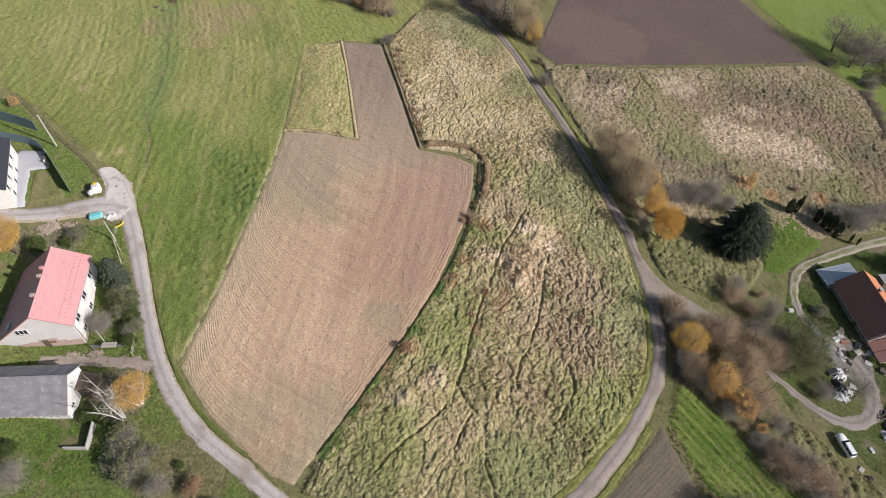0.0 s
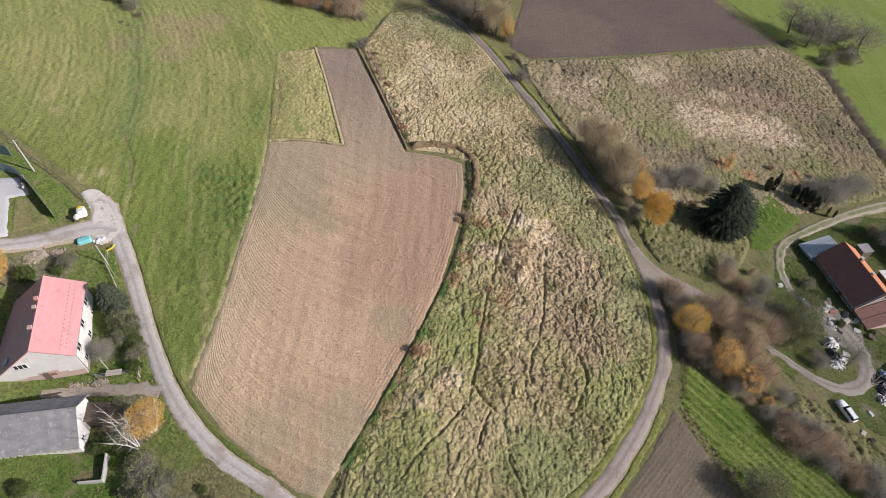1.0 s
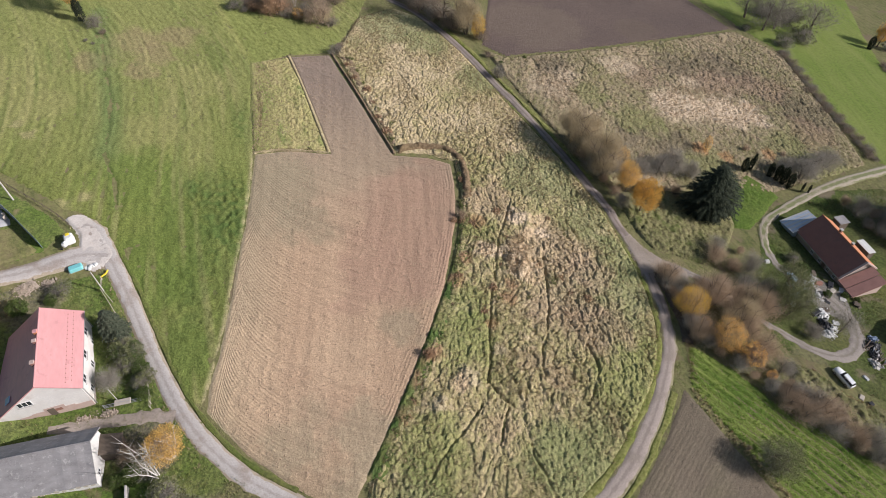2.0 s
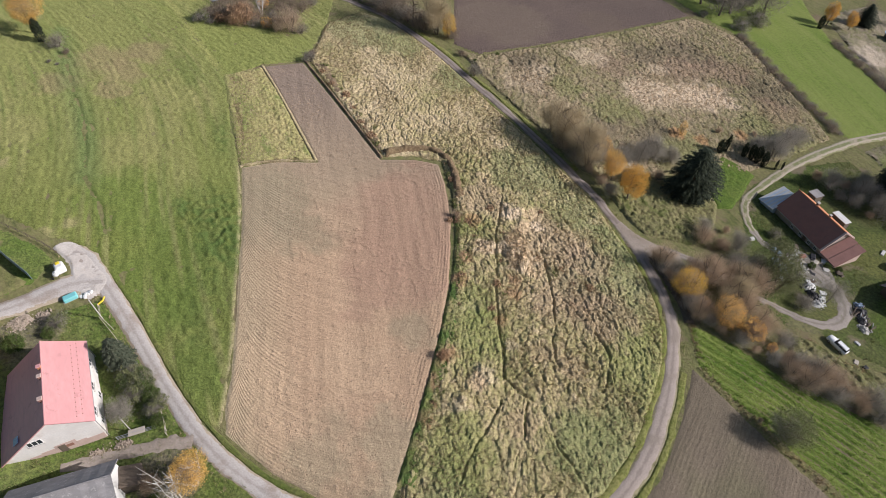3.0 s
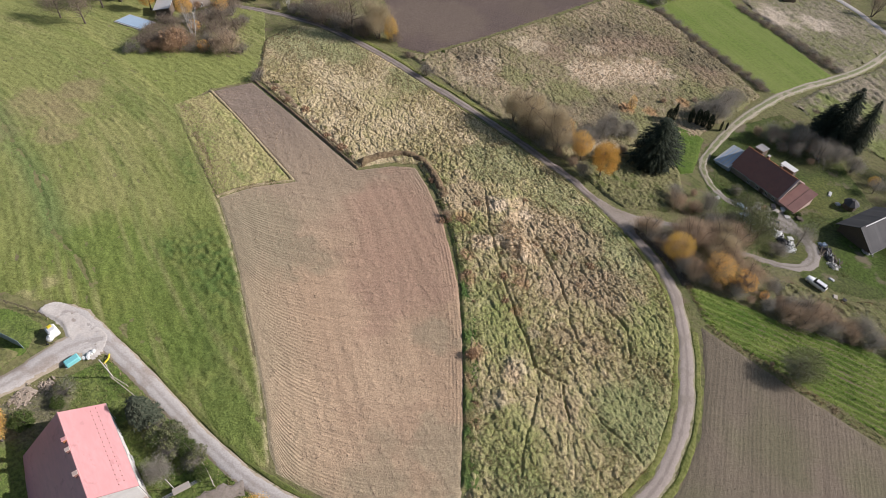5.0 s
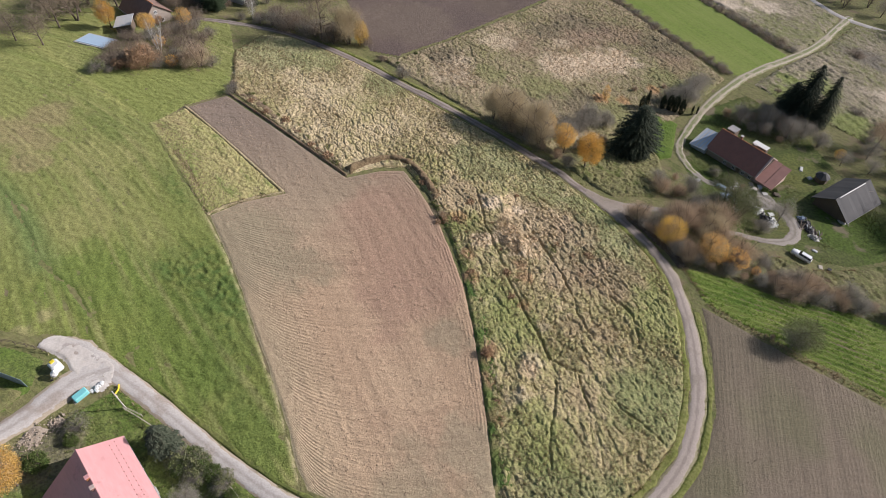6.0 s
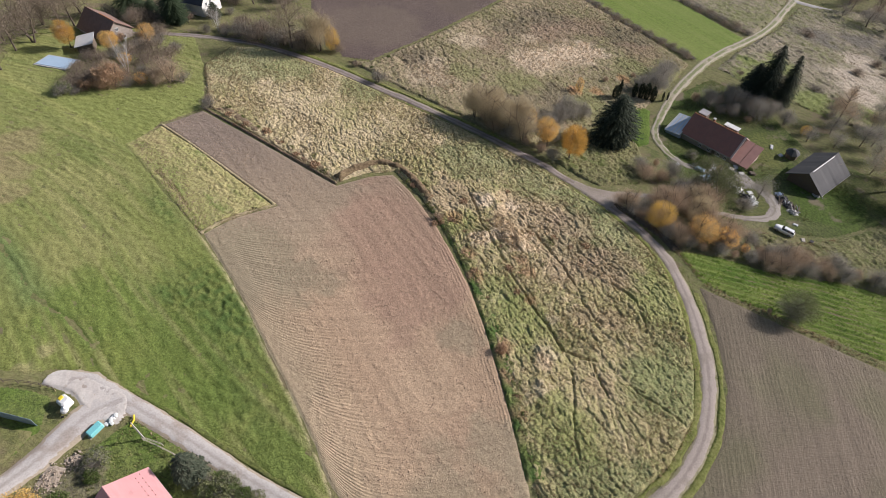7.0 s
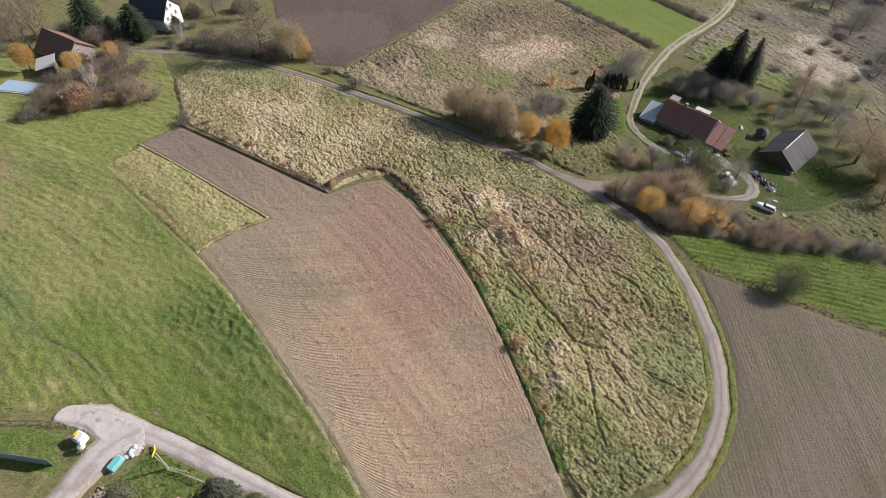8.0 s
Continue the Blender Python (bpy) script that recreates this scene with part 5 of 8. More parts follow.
def pink_house():
    base = 1.6
    ob = building("house", -64.5, 54.0, base, 7.7, 14.3, (5.1, 5.4), (8.5, 2.3), 8.75, PLASTER_GREY, (PINK_ROOF, PINK_ROOF), "two-storey pale plastered house with a pink-red metal roof", "house", ribs=(0.0, 0.0), waver=0.0)
    for s in (2.6, 7.0, 11.4):
        window(ob, "+x", s, 3.5, 1.5, 1.25, 4.78)
        window(ob, "+x", s - 0.2, 0.75, 1.2, 1.2, 4.78)
    window(ob, "-y", -3.1, 4.3, 2.0, 1.2, 0.32, 3)
    low = Shape()
    low.box(-8.1, 0.3, -1.0, 4.72, 0.345, 1.25)
    part("plinth", low, PLASTER_PINK, ob, "bare pinkish plaster at the foot of the gable")
    low = Shape()
    low.box(4.7, 0.4, -1.0, 4.79, 13.9, 0.45)
    part("plinth", low, STONE, ob)
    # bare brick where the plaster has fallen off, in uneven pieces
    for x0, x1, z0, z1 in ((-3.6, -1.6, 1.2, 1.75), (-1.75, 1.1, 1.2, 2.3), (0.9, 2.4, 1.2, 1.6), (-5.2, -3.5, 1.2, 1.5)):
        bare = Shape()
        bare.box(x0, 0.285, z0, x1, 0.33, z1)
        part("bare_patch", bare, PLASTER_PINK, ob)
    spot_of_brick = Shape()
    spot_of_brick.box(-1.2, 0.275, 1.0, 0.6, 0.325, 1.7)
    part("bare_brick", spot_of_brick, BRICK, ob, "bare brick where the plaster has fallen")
    door = Shape()
    door.block(-1.4, 0.24, 0.0, -0.4, 0.36, 2.05, 0.02)
    part("door", door, OLD_WOOD, ob)
    chimney(ob, -0.25, 9.6, 8.6, 0.5, 0.45, 0.75, ORANGE_ROOF, PINK_ROOF)
    chimney(ob, -0.25, 7.9, 8.6, 0.5, 0.45, 0.75, RED_ROOF, PLASTER_PINK)
    chimney(ob, -0.3, 4.1, 8.55, 0.55, 0.5, 0.8, RED_ROOF, PLASTER_PINK)
    slope = (8.75 - 2.3) / 8.5
    for yy, px, size in ((1.6, -5.4, 1.1),):
        z = 8.75 - slope * -px + 0.36
        sk = Shape()
        m = pose(px, yy, z, 0, -math.degrees(math.atan(slope)), 0)
        sk.block(-size / 2, -0.5, 0, size / 2, 0.6, 0.12, 0.03, m)
        part("skylight", sk, SKY_GLASS, ob, "bluish skylight in the shaded slope")
    # snow stops on the sunny slope
    pitch = (8.75 - 5.4) / 5.1
    for row, px in enumerate((3.3, 3.95)):
        for k in range(17):
            yy = 0.9 + k * 0.78 + row * 0.39
            z = 8.75 - pitch * px + 0.19
            guard = Shape()
            guard.box(px - 0.05, yy - 0.07, z - 0.02, px + 0.05, yy + 0.07, z + 0.07)
            part("snow_guard", guard, RED_ROOF, ob)
    for yy in (0.5, 13.8):
        pipe = Shape()
        pipe.tube((4.95, yy, -0.8), (4.95, yy, 5.5), 0.05, 0.05, 6)
        part("downpipe", pipe, METAL, ob)


def grey_barn():
    ob = building("barn", -56.9, 45.8, 1.6, 92, 14.1, (3.2, 3.3), (4.6, 2.3), 5.75, PLASTER, (GREY_ROOF, GREY_ROOF), "low white barn with a weathered grey fibre-cement roof", "barn", ribs=(0.0, 0.0), waver=0.05)
    window(ob, "-y", 0.6, 1.6, 0.9, 0.8, 0.32)
    window(ob, "-y", -2.6, 1.0, 0.9, 0.8, 0.32)
    shed = Shape()
    shed.solid([(-0.6, -2.6, 1.5), (2.6, -2.6, 1.5), (2.6, 0.3, 2.3), (-0.6, 0.3, 2.3)], [(-0.6, -2.6, 1.62), (2.6, -2.6, 1.62), (2.6, 0.3, 2.42), (-0.6, 0.3, 2.42)])
    roofed = part("lean_to_roof", shed, OLD_WOOD, ob, "brown board lean-to roof at the gable")
    body = Shape()
    body.box(-0.4, -2.4, -1.0, 2.4, 0.3, 1.55)
    part("lean_to_wall", body, OLD_WOOD, roofed)
    for k in range(14):
        edge = Shape()
        edge.box(-4.75, 0.3 + k * 0.95, 2.0, -4.4, 0.3 + k * 0.95 + 0.55, 2.3 + 0.08 * (k % 3))
        part("eave_board", edge, PALE_WOOD, ob)
    base = Shape()
    base.box(-4.3, 0.36, -1.2, -4.22, 13.7, 0.3)
    part("plinth", base, CONCRETE, ob)


def white_house():
    ob = building("house", -83.42, 78.63, 6.9, 20, 14.5, (5.0, 4.7), (5.0, 4.7), 8.0, PLASTER, (DARK_ROOF, DARK_ROOF), "modern white rendered house with a dark slate roof", "house", waver=0.0)
    for s, z in ((2.2, 2.9), (5.0, 2.9), (8.2, 2.9), (10.8, 2.9), (3.0, 0.6), (6.4, 0.6), (9.4, 0.6)):
        window(ob, "+x", s, z, 0.9, 1.3, 4.68, 1)
    paving = sheet("terrace", [(-77.9, 80.8), (-78.9, 85), (-80.2, 89.8), (-77.0, 90.6), (-77.6, 92.2), (-80.2, 95.6), (-84.4, 95.2), (-85.0, 92.0), (-81.0, 79.8)], 0.4, PAVING, None, 0.32, 0.4)
    structure(paving, "white paved terrace beside the white house", "terrace")
    plot = sheet("dry_lawn", [(-79.8, 89.6), (-76.9, 90.3), (-73.8, 86.6), (-71.4, 84.4), (-74.6, 82.8), (-77.7, 81.4), (-78.7, 85)], 0.3, SCRUB, lambda x, y: 0.12 * layers(x, y, 46), 0.2, 0.5)
    structure(plot, "olive-brown patch of dry lawn by the terrace", "lawn")
    for x, y, turn in ((-78.4, 92.6, 20), (-78.0, 91.9, 60), (-79.2, 94.6, 10)):
        ob = thing("patio_chair", x, y, turn, "small pale chair on the white terrace", "chair", "chairs on the terrace", z=ground_at(x, y) + 0.32)
        seat = Shape()
        seat.block(-0.25, -0.25, 0.4, 0.25, 0.25, 0.46, 0.02)
        part("seat", seat, PALE_WOOD, ob)
        back = Shape()
        back.block(-0.25, 0.2, 0.46, 0.25, 0.25, 0.95, 0.02)
        part("backrest", back, PALE_WOOD, ob)
        for px in (-0.22, 0.22):
            for py in (-0.22, 0.22):
                leg = Shape()
                leg.tube((px, py, 0), (px, py, 0.41), 0.025, 0.025, 5)
                part("leg", leg, METAL, ob)


def farmhouse():
    base = -24.6
    # sun and shade are coloured into one roof: orange east slope, brown west
    ob = building("farmhouse", 92.2, 69.4, base, 7.2, 15.0, (4.8, 1.8), (5.5, 2.2), 5.7, FARM_WALL, (ORANGE_ROOF, SHADE_SIDE_ROOF), "old farmhouse with a tiled roof, orange on its sunny slope, brown on its shaded one", "farmhouse", thick=0.2, waver=0.05)
    for s in (1.6, 3.6, 6.4, 9.0):
        window(ob, "-x", s, 0.7, 0.9, 1.0, 5.2)
    chimney(ob, 0.5, 9.5, 5.7, 0.6, 0.6, 0.8, BRICK, CONCRETE)
    chimney(ob, 0.5, 5.5, 5.6, 0.5, 0.5, 0.6, BRICK, CONCRETE)
    # lower part at the gable, with a single slope
    an = Shape()
    an.solid([(-5.0, -4.3, -1.0), (2.6, -4.3, -1.0), (2.6, 0.36, -1.0), (-5.0, 0.36, -1.0)], [(-5.0, -4.3, 1.35), (2.6, -4.3, 3.0), (2.6, 0.36, 3.0), (-5.0, 0.36, 1.35)])
    low = part("annex_wall", an, PLASTER_PINK, ob, "annex of pale plaster")
    for y0, y1, mat in ((-4.7, -2.35, RED_ROOF), (-2.2, 0.1, RED_ROOF)):
        r = Shape()
        a = 1.4 if y0 < -3 else 1.52
        r.solid([(-5.4, y0, a), (2.9, y0, a + 1.75), (2.9, y1, a + 1.75), (-5.4, y1, a)], [(-5.4, y0, a + 0.15), (2.9, y0, a + 1.9), (2.9, y1, a + 1.9), (-5.4, y1, a + 0.15)])
        part("annex_roof", r, mat, low, "faded red tiled annex roof")
    coping = Shape()
    coping.solid([(-5.7, -0.12, 2.1), (0.0, -0.12, 5.72), (0.0, 0.34, 5.72), (-5.7, 0.34, 2.1)], [(-5.7, -0.12, 2.5), (0.0, -0.12, 6.1), (0.0, 0.34, 6.1), (-5.7, 0.34, 2.5)])
    coping.solid([(0.0, -0.12, 5.72), (4.9, -0.12, 1.7), (4.9, 0.34, 1.7), (0.0, 0.34, 5.72)], [(0.0, -0.12, 6.1), (4.9, -0.12, 2.1), (4.9, 0.34, 2.1), (0.0, 0.34, 6.1)])
    part("coping", coping, PLASTER_PINK, ob, "pale pinkish coping along the gable")
    # tin lean-to at the other end
    sh = Shape()
    sh.solid([(-5.9, 14.7, -1.0), (-0.2, 14.7, -1.0), (-0.6, 18.8, -1.0), (-6.3, 18.8, -1.0)], [(-5.9, 14.7, 2.0), (-0.2, 14.7, 3.6), (-0.6, 18.8, 3.0), (-6.3, 18.8, 1.6)])
    lean = part("shed_wall", sh, TIN, ob, "tin-clad lean-to shed")
    for k in range(9):
        t0, t1 = k / 9, (k + 0.96) / 9
        ya, yb = 14.6 + 4.5 * t0, 14.6 + 4.5 * t1
        r = Shape()
        dz = 0.03 * (k % 3)
        r.solid([(-6.7 - 0.4 * t0, ya, 2.25 - 0.4 * t0 + dz), (0.2, ya, 3.9 - 0.6 * t0 + dz), (0.2, yb, 3.9 - 0.6 * t1 + dz), (-6.7 - 0.4 * t1, yb, 2.25 - 0.4 * t1 + dz)], [(-6.7 - 0.4 * t0, ya, 2.3 - 0.4 * t0 + dz), (0.2, ya, 3.95 - 0.6 * t0 + dz), (0.2, yb, 3.95 - 0.6 * t1 + dz), (-6.7 - 0.4 * t1, yb, 2.3 - 0.4 * t1 + dz)])
        part("tin_sheet", r, TIN if k % 2 else PALE_SHEET, lean)
    door = Shape()
    door.block(-5.24, 4.6, -0.3, -5.1, 5.5, 1.75, 0.02)
    part("door", door, OLD_WOOD, ob)
    for x, y, w, d, mat, words in ((97.9, 85.0, 3.0, 2.6, GREY_ROOF, "small shed with a pale sheet roof behind the farmhouse"), (98.7, 76.4, 2.2, 4.2, PALE_SHEET, "low pale glass-roofed lean-to by the farmhouse")):
        hut = thing("shed", x, y, 7.2, words, "shed", z=base - 0.6)
        b = Shape()
        b.box(-w / 2 + 0.15, -d / 2 + 0.15, -1.6, w / 2 - 0.15, d / 2 - 0.15, 2.2)
        part("wall", b, OLD_WOOD, hut)
        r = Shape()
        r.solid([(-w / 2, -d / 2, 2.5), (w / 2, -d / 2, 2.1), (w / 2, d / 2, 2.1), (-w / 2, d / 2, 2.5)], [(-w / 2, -d / 2, 2.58), (w / 2, -d / 2, 2.18), (w / 2, d / 2, 2.18), (-w / 2, d / 2, 2.58)])
        part("roof", r, mat, hut)


def timber_barn():
    base = -24.8
    ob = building("barn", 92.6, 51.6, base, -92, 13.0, (5.2, 2.4), (5.0, 2.5), 6.1, OLD_WOOD, (BARN_ROOF, BARN_ROOF), "old dark timber barn with a weathered grey roof", "barn", over=0.8, waver=0.06)
    strip = Shape()
    strip.solid([(-0.02, 1.5, 6.30), (0.25, 1.5, 6.13), (0.25, 11.0, 6.13), (-0.02, 11.0, 6.30)], [(-0.02, 1.5, 6.38), (0.25, 1.5, 6.21), (0.25, 11.0, 6.21), (-0.02, 11.0, 6.38)])
    part("ridge_sheet", strip, PALE_SHEET, ob, "pale metal sheet along the ridge")
    for x in (-4.2, -2.0, 0.0, 2.2, 4.2):
        post = Shape()
        post.box(x - 0.08, 0.62, -1.0, x + 0.08, 0.84, 6.0 - abs(x) * 0.72 - 0.1)
        part("post", post, OLD_WOOD, ob)
    for k in range(24):
        x = -4.1 + k * 0.35
        board = Shape()
        board.box(x, 0.70, -0.9, x + 0.29, 0.79, 5.9 - abs(x + 0.15) * 0.74 - 0.15)
        part("board", board, OLD_WOOD, ob)


def far_cottage():
    ob = building("cottage", -20.6, 197.2, ground_at(-20, 203) - 0.3, 15, 13.0, (4.6, 2.6), (4.6, 2.6), 6.6, STONE, (MOSSY_ROOF, MOSSY_ROOF), "weathered brown cottage with an old tiled roof among trees", "cottage", waver=0.04)
    strip = Shape()
    strip.tube((0.1, 0.5, 6.82), (0.1, 6.5, 6.82), 0.2, 0.2, 6)
    part("ridge_tiles", strip, ORANGE_ROOF, ob, "new orange ridge tiles")
    window(ob, "-y", -1.4, 1.0, 1.0, 1.1, 0.32)
    window(ob, "-y", 1.4, 1.0, 1.0, 1.1, 0.32)
    window(ob, "-y", 0.0, 3.8, 0.9, 1.0, 0.32)
    shed = thing("shed", -29.5, 196.5, -24, "small shed with a pale grey sheet roof", "shed")
    b = Shape()
    b.box(-1.9, -2.3, -0.6, 1.9, 2.3, 2.5)
    part("wall", b, OLD_WOOD, shed)
    r = Shape()
    r.solid([(-2.4, -2.8, 2.5), (2.4, -2.8, 3.1), (2.4, 2.8, 3.1), (-2.4, 2.8, 2.5)], [(-2.4, -2.8, 2.62), (2.4, -2.8, 3.22), (2.4, 2.8, 3.22), (-2.4, 2.8, 2.62)])
    part("roof", r, PALE_SHEET, shed)


def far_white_house():
    ob = building("house", 8.8, 203.4, ground_at(6, 208) - 0.2, 30, 12.0, (4.6, 4.6), (4.6, 4.6), 9.2, PLASTER, (DARK_ROOF, DARK_ROOF), "white gabled house with a dark roof beyond the trees", "house", waver=0.0)
    for x, z in ((-1.2, 6.2), (0.6, 6.2), (-2.2, 3.4), (-0.2, 3.4), (2.0, 3.4), (-2.2, 0.8), (1.6, 0.8)):
        window(ob, "-y", x, z, 0.9, 1.2, 0.32)
    for s in (3, 7):
        window(ob, "+x", s, 2.2, 1.0, 1.2, 4.28)


def blue_hut():
    ob = thing("hut", 197.5, 160.0, -20, "small hut with a light blue sheet roof", "hut")
    b = Shape()
    b.box(-2.6, -2.0, -0.8, 2.6, 2.0, 2.2)
    part("wall", b, OLD_WOOD, ob)
    r = Shape()
    r.solid([(-3.1, -2.5, 2.2), (3.1, -2.5, 2.2), (3.1, 2.5, 2.9), (-3.1, 2.5, 2.9)], [(-3.1, -2.5, 2.3), (3.1, -2.5, 2.3), (3.1, 2.5, 3.0), (-3.1, 2.5, 3.0)])
    part("roof", r, BLUE_SHEET, ob)


def yard_hut():
    ob = thing("hut", 104.4, 60.6, 20, "small dark round-roofed garden hut", "hut")
    b = Shape()
    n = 8
    ring = [(1.6 * math.cos(2 * math.pi * k / n), 1.6 * math.sin(2 * math.pi * k / n)) for k in range(n)]
    b.solid([(x, y, -0.5) for x, y in ring], [(x, y, 1.9) for x, y in ring])
    part("wall", b, OLD_WOOD, ob)
    r = Shape()
    r.solid([(x * 1.2, y * 1.2, 1.85) for x, y in ring], [(x * 0.3, y * 0.3, 3.0) for x, y in ring])
    part("roof", r, BARN_ROOF, ob)


pink_house()
grey_barn()
white_house()
farmhouse()
timber_barn()
far_cottage()
far_white_house()
blue_hut()
yard_hut()


# ---- vehicles and small things ----
def car(x, y, turn):
    ob = thing("car", x, y, turn, "white estate car parked on the grass", "car")
    ob.matrix_basis = pose(x, y, ground_at(x, y) + 0.06, -9.0, 3.0, turn)  # it stands on the slope
    # lower body: rings across the car, from nose to tail
    body = Shape()
    half = [(-2.25, 0.62, 0.35, 0.62), (-2.1, 0.78, 0.25, 0.80), (-1.4, 0.86, 0.22, 0.95), (-0.9, 0.87, 0.22, 1.0), (0.8, 0.87, 0.22, 1.02), (1.9, 0.86, 0.24, 1.02), (2.2, 0.80, 0.30, 0.95), (2.28, 0.70, 0.40, 0.80)]
    k0 = len(body.v)
    for px, w, low, high in half:
        body.v.extend([(px, -w * 0.92, low), (px, w * 0.92, low), (px, w, (low + high) / 2), (px, w * 0.9, high), (px, -w * 0.9, high), (px, -w, (low + high) / 2)])
    for k in range(len(half) - 1):
        for j in range(6):
            i = (j + 1) % 6
            body.f.append((k0 + k * 6 + j, k0 + k * 6 + 6 + j, k0 + k * 6 + 6 + i, k0 + k * 6 + i))
    body.f.append(tuple(k0 + j for j in range(6)))
    body.f.append(tuple(k0 + (len(half) - 1) * 6 + j for j in range(5, -1, -1)))
    shell = part("body", body, CAR_PAINT, ob, smooth=True)
    cabin = Shape()
    cabin.solid([(-0.72, -0.76, 0.98), (2.12, -0.76, 0.98), (2.12, 0.76, 0.98), (-0.72, 0.76, 0.98)], [(-0.18, -0.55, 1.42), (1.86, -0.55, 1.42), (1.86, 0.55, 1.42), (-0.18, 0.55, 1.42)])
    part("window", cabin, GLASS, shell, "dark glazed windows all round")
    roof = Shape()
    roof.block(-0.24, -0.58, 1.40, 1.92, 0.58, 1.47, 0.03)
    part("roof", roof, CAR_PAINT, ob)
    for s in (-0.46, 0.46):
        rail = Shape()
        rail.tube((-0.1, s, 1.50), (1.7, s, 1.50), 0.02, 0.02, 5)
        part("roof_rail", rail, METAL, ob)
    for px, tx in ((0.35, 0.45), (1.25, 1.2)):
        for s in (-1, 1):
            pillar = Shape()
            pillar.tube((px, s * 0.77, 0.98), (tx, s * 0.565, 1.42), 0.045, 0.045, 5)
            part("pillar", pillar, CAR_PAINT, ob)
    for px in (-1.4, 1.35):
        for s in (-1, 1):
            w = Shape()
            w.tube((px, s * 0.66, 0.31), (px, s * 0.88, 0.31), 0.31, 0.31, 14)
            tyre = part("wheel", w, RUBBER, ob)
            rim = Shape()
            rim.tube((px, s * 0.86, 0.31), (px, s * 0.90, 0.31), 0.20, 0.18, 10)
            part("rim", rim, METAL, tyre)
    for s in (-1, 1):
        lamp = Shape()
        lamp.block(-2.22, s * 0.55 - 0.16, 0.62, -2.08, s * 0.55 + 0.16, 0.76, 0.02)
        part("headlight", lamp, GLASS, ob)
        tail = Shape()
        tail.block(2.2, s * 0.66 - 0.09, 0.70, 2.3, s * 0.66 + 0.09, 0.95, 0.02)
        part("tail_light", tail, BRICK, ob)
        mirror = Shape()
        mirror.block(-0.8, s * 0.95 - 0.09, 0.98, -0.68, s * 0.95 + 0.09, 1.1, 0.02)
        part("mirror", mirror, CAR_PAINT, ob)


car(70.5, 44.9, 283)


def heap(name, x, y, r, h, material, label, category, seed, stretch=1.0, turn=0.0):
    """A mound of broken or crumpled stuff."""
    ob = thing(name, x, y, turn, label, category)
    rng = random.Random(seed)
    s = Shape()
    rings, n = 5, 14
    k0 = len(s.v)
    for i in range(rings + 1):
        t = i / rings
        for j in range(n):
            a = 2 * math.pi * j / n
            rr = r * (1 - t * 0.93) * (0.8 + 0.4 * rng.random())
            s.v.append((rr * math.cos(a) * stretch, rr * math.sin(a), -0.15 + h * (1 - (1 - t) ** 2) * (0.75 + 0.5 * rng.random())))
    for i in range(rings):
        for j in range(n):
            q = (j + 1) % n
            s.f.append((k0 + i * n + j, k0 + i * n + q, k0 + i * n + n + q, k0 + i * n + n + j))
    s.f.append(tuple(k0 + rings * n + j for j in range(n)))
    part("mound", s, material, ob)
    bits = Shape()
    for _ in range(90 if category == "rubble" else 40):
        a, d = rng.uniform(0, 6.28), r * rng.uniform(0.1, 1.35)
        m = pose(d * math.cos(a) * stretch, d * math.sin(a), h * max(0, 1 - d / r) + 0.05, rng.uniform(-40, 40), rng.uniform(-40, 40), rng.uniform(0, 180))
        w = rng.uniform(0.05, 0.17) if category == "rubble" else rng.uniform(0.08, 0.42)
        bits.block(-w, -w * 0.4, -0.08, w, w * 0.4, 0.1, 0.02, m)
    tagged(part("rubble", bits, material, ob), "loose broken pieces", kind="stuff")
    return ob


BLUE_SCRAP = plain("faded_blue_sheet", (0.22, 0.30, 0.42), (0.34, 0.40, 0.48), 1.2, 0.6, bump=0.02)
RUBBLE = earth("beige_rubble", (0.50, 0.42, 0.35), (0.42, 0.35, 0.28), (0.33, 0.27, 0.21), 0.8, 4.0, None, 0.1)
heap("rubble_heap", -73.2, 76.3, 1.7, 0.32, RUBBLE, "long heap of beige rubble beside the drive", "rubble", 3, 1.7, 20)
heap("rubble_heap", -57.6, 53.0, 1.2, 0.35, RUBBLE, "low heap of rubble at the foot of the gable", "rubble", 21, 2.0, 5)
heap("rubble_heap", -61.6, 52.6, 1.0, 0.4, RUBBLE, "rubble and broken plaster by the pale house", "rubble", 22, 1.8, 8)
heap("rubble_heap", -69.4, 77.2, 1.1, 0.25, RUBBLE, "small heap of beige rubble beside the drive", "rubble", 4, 1.3, 10)
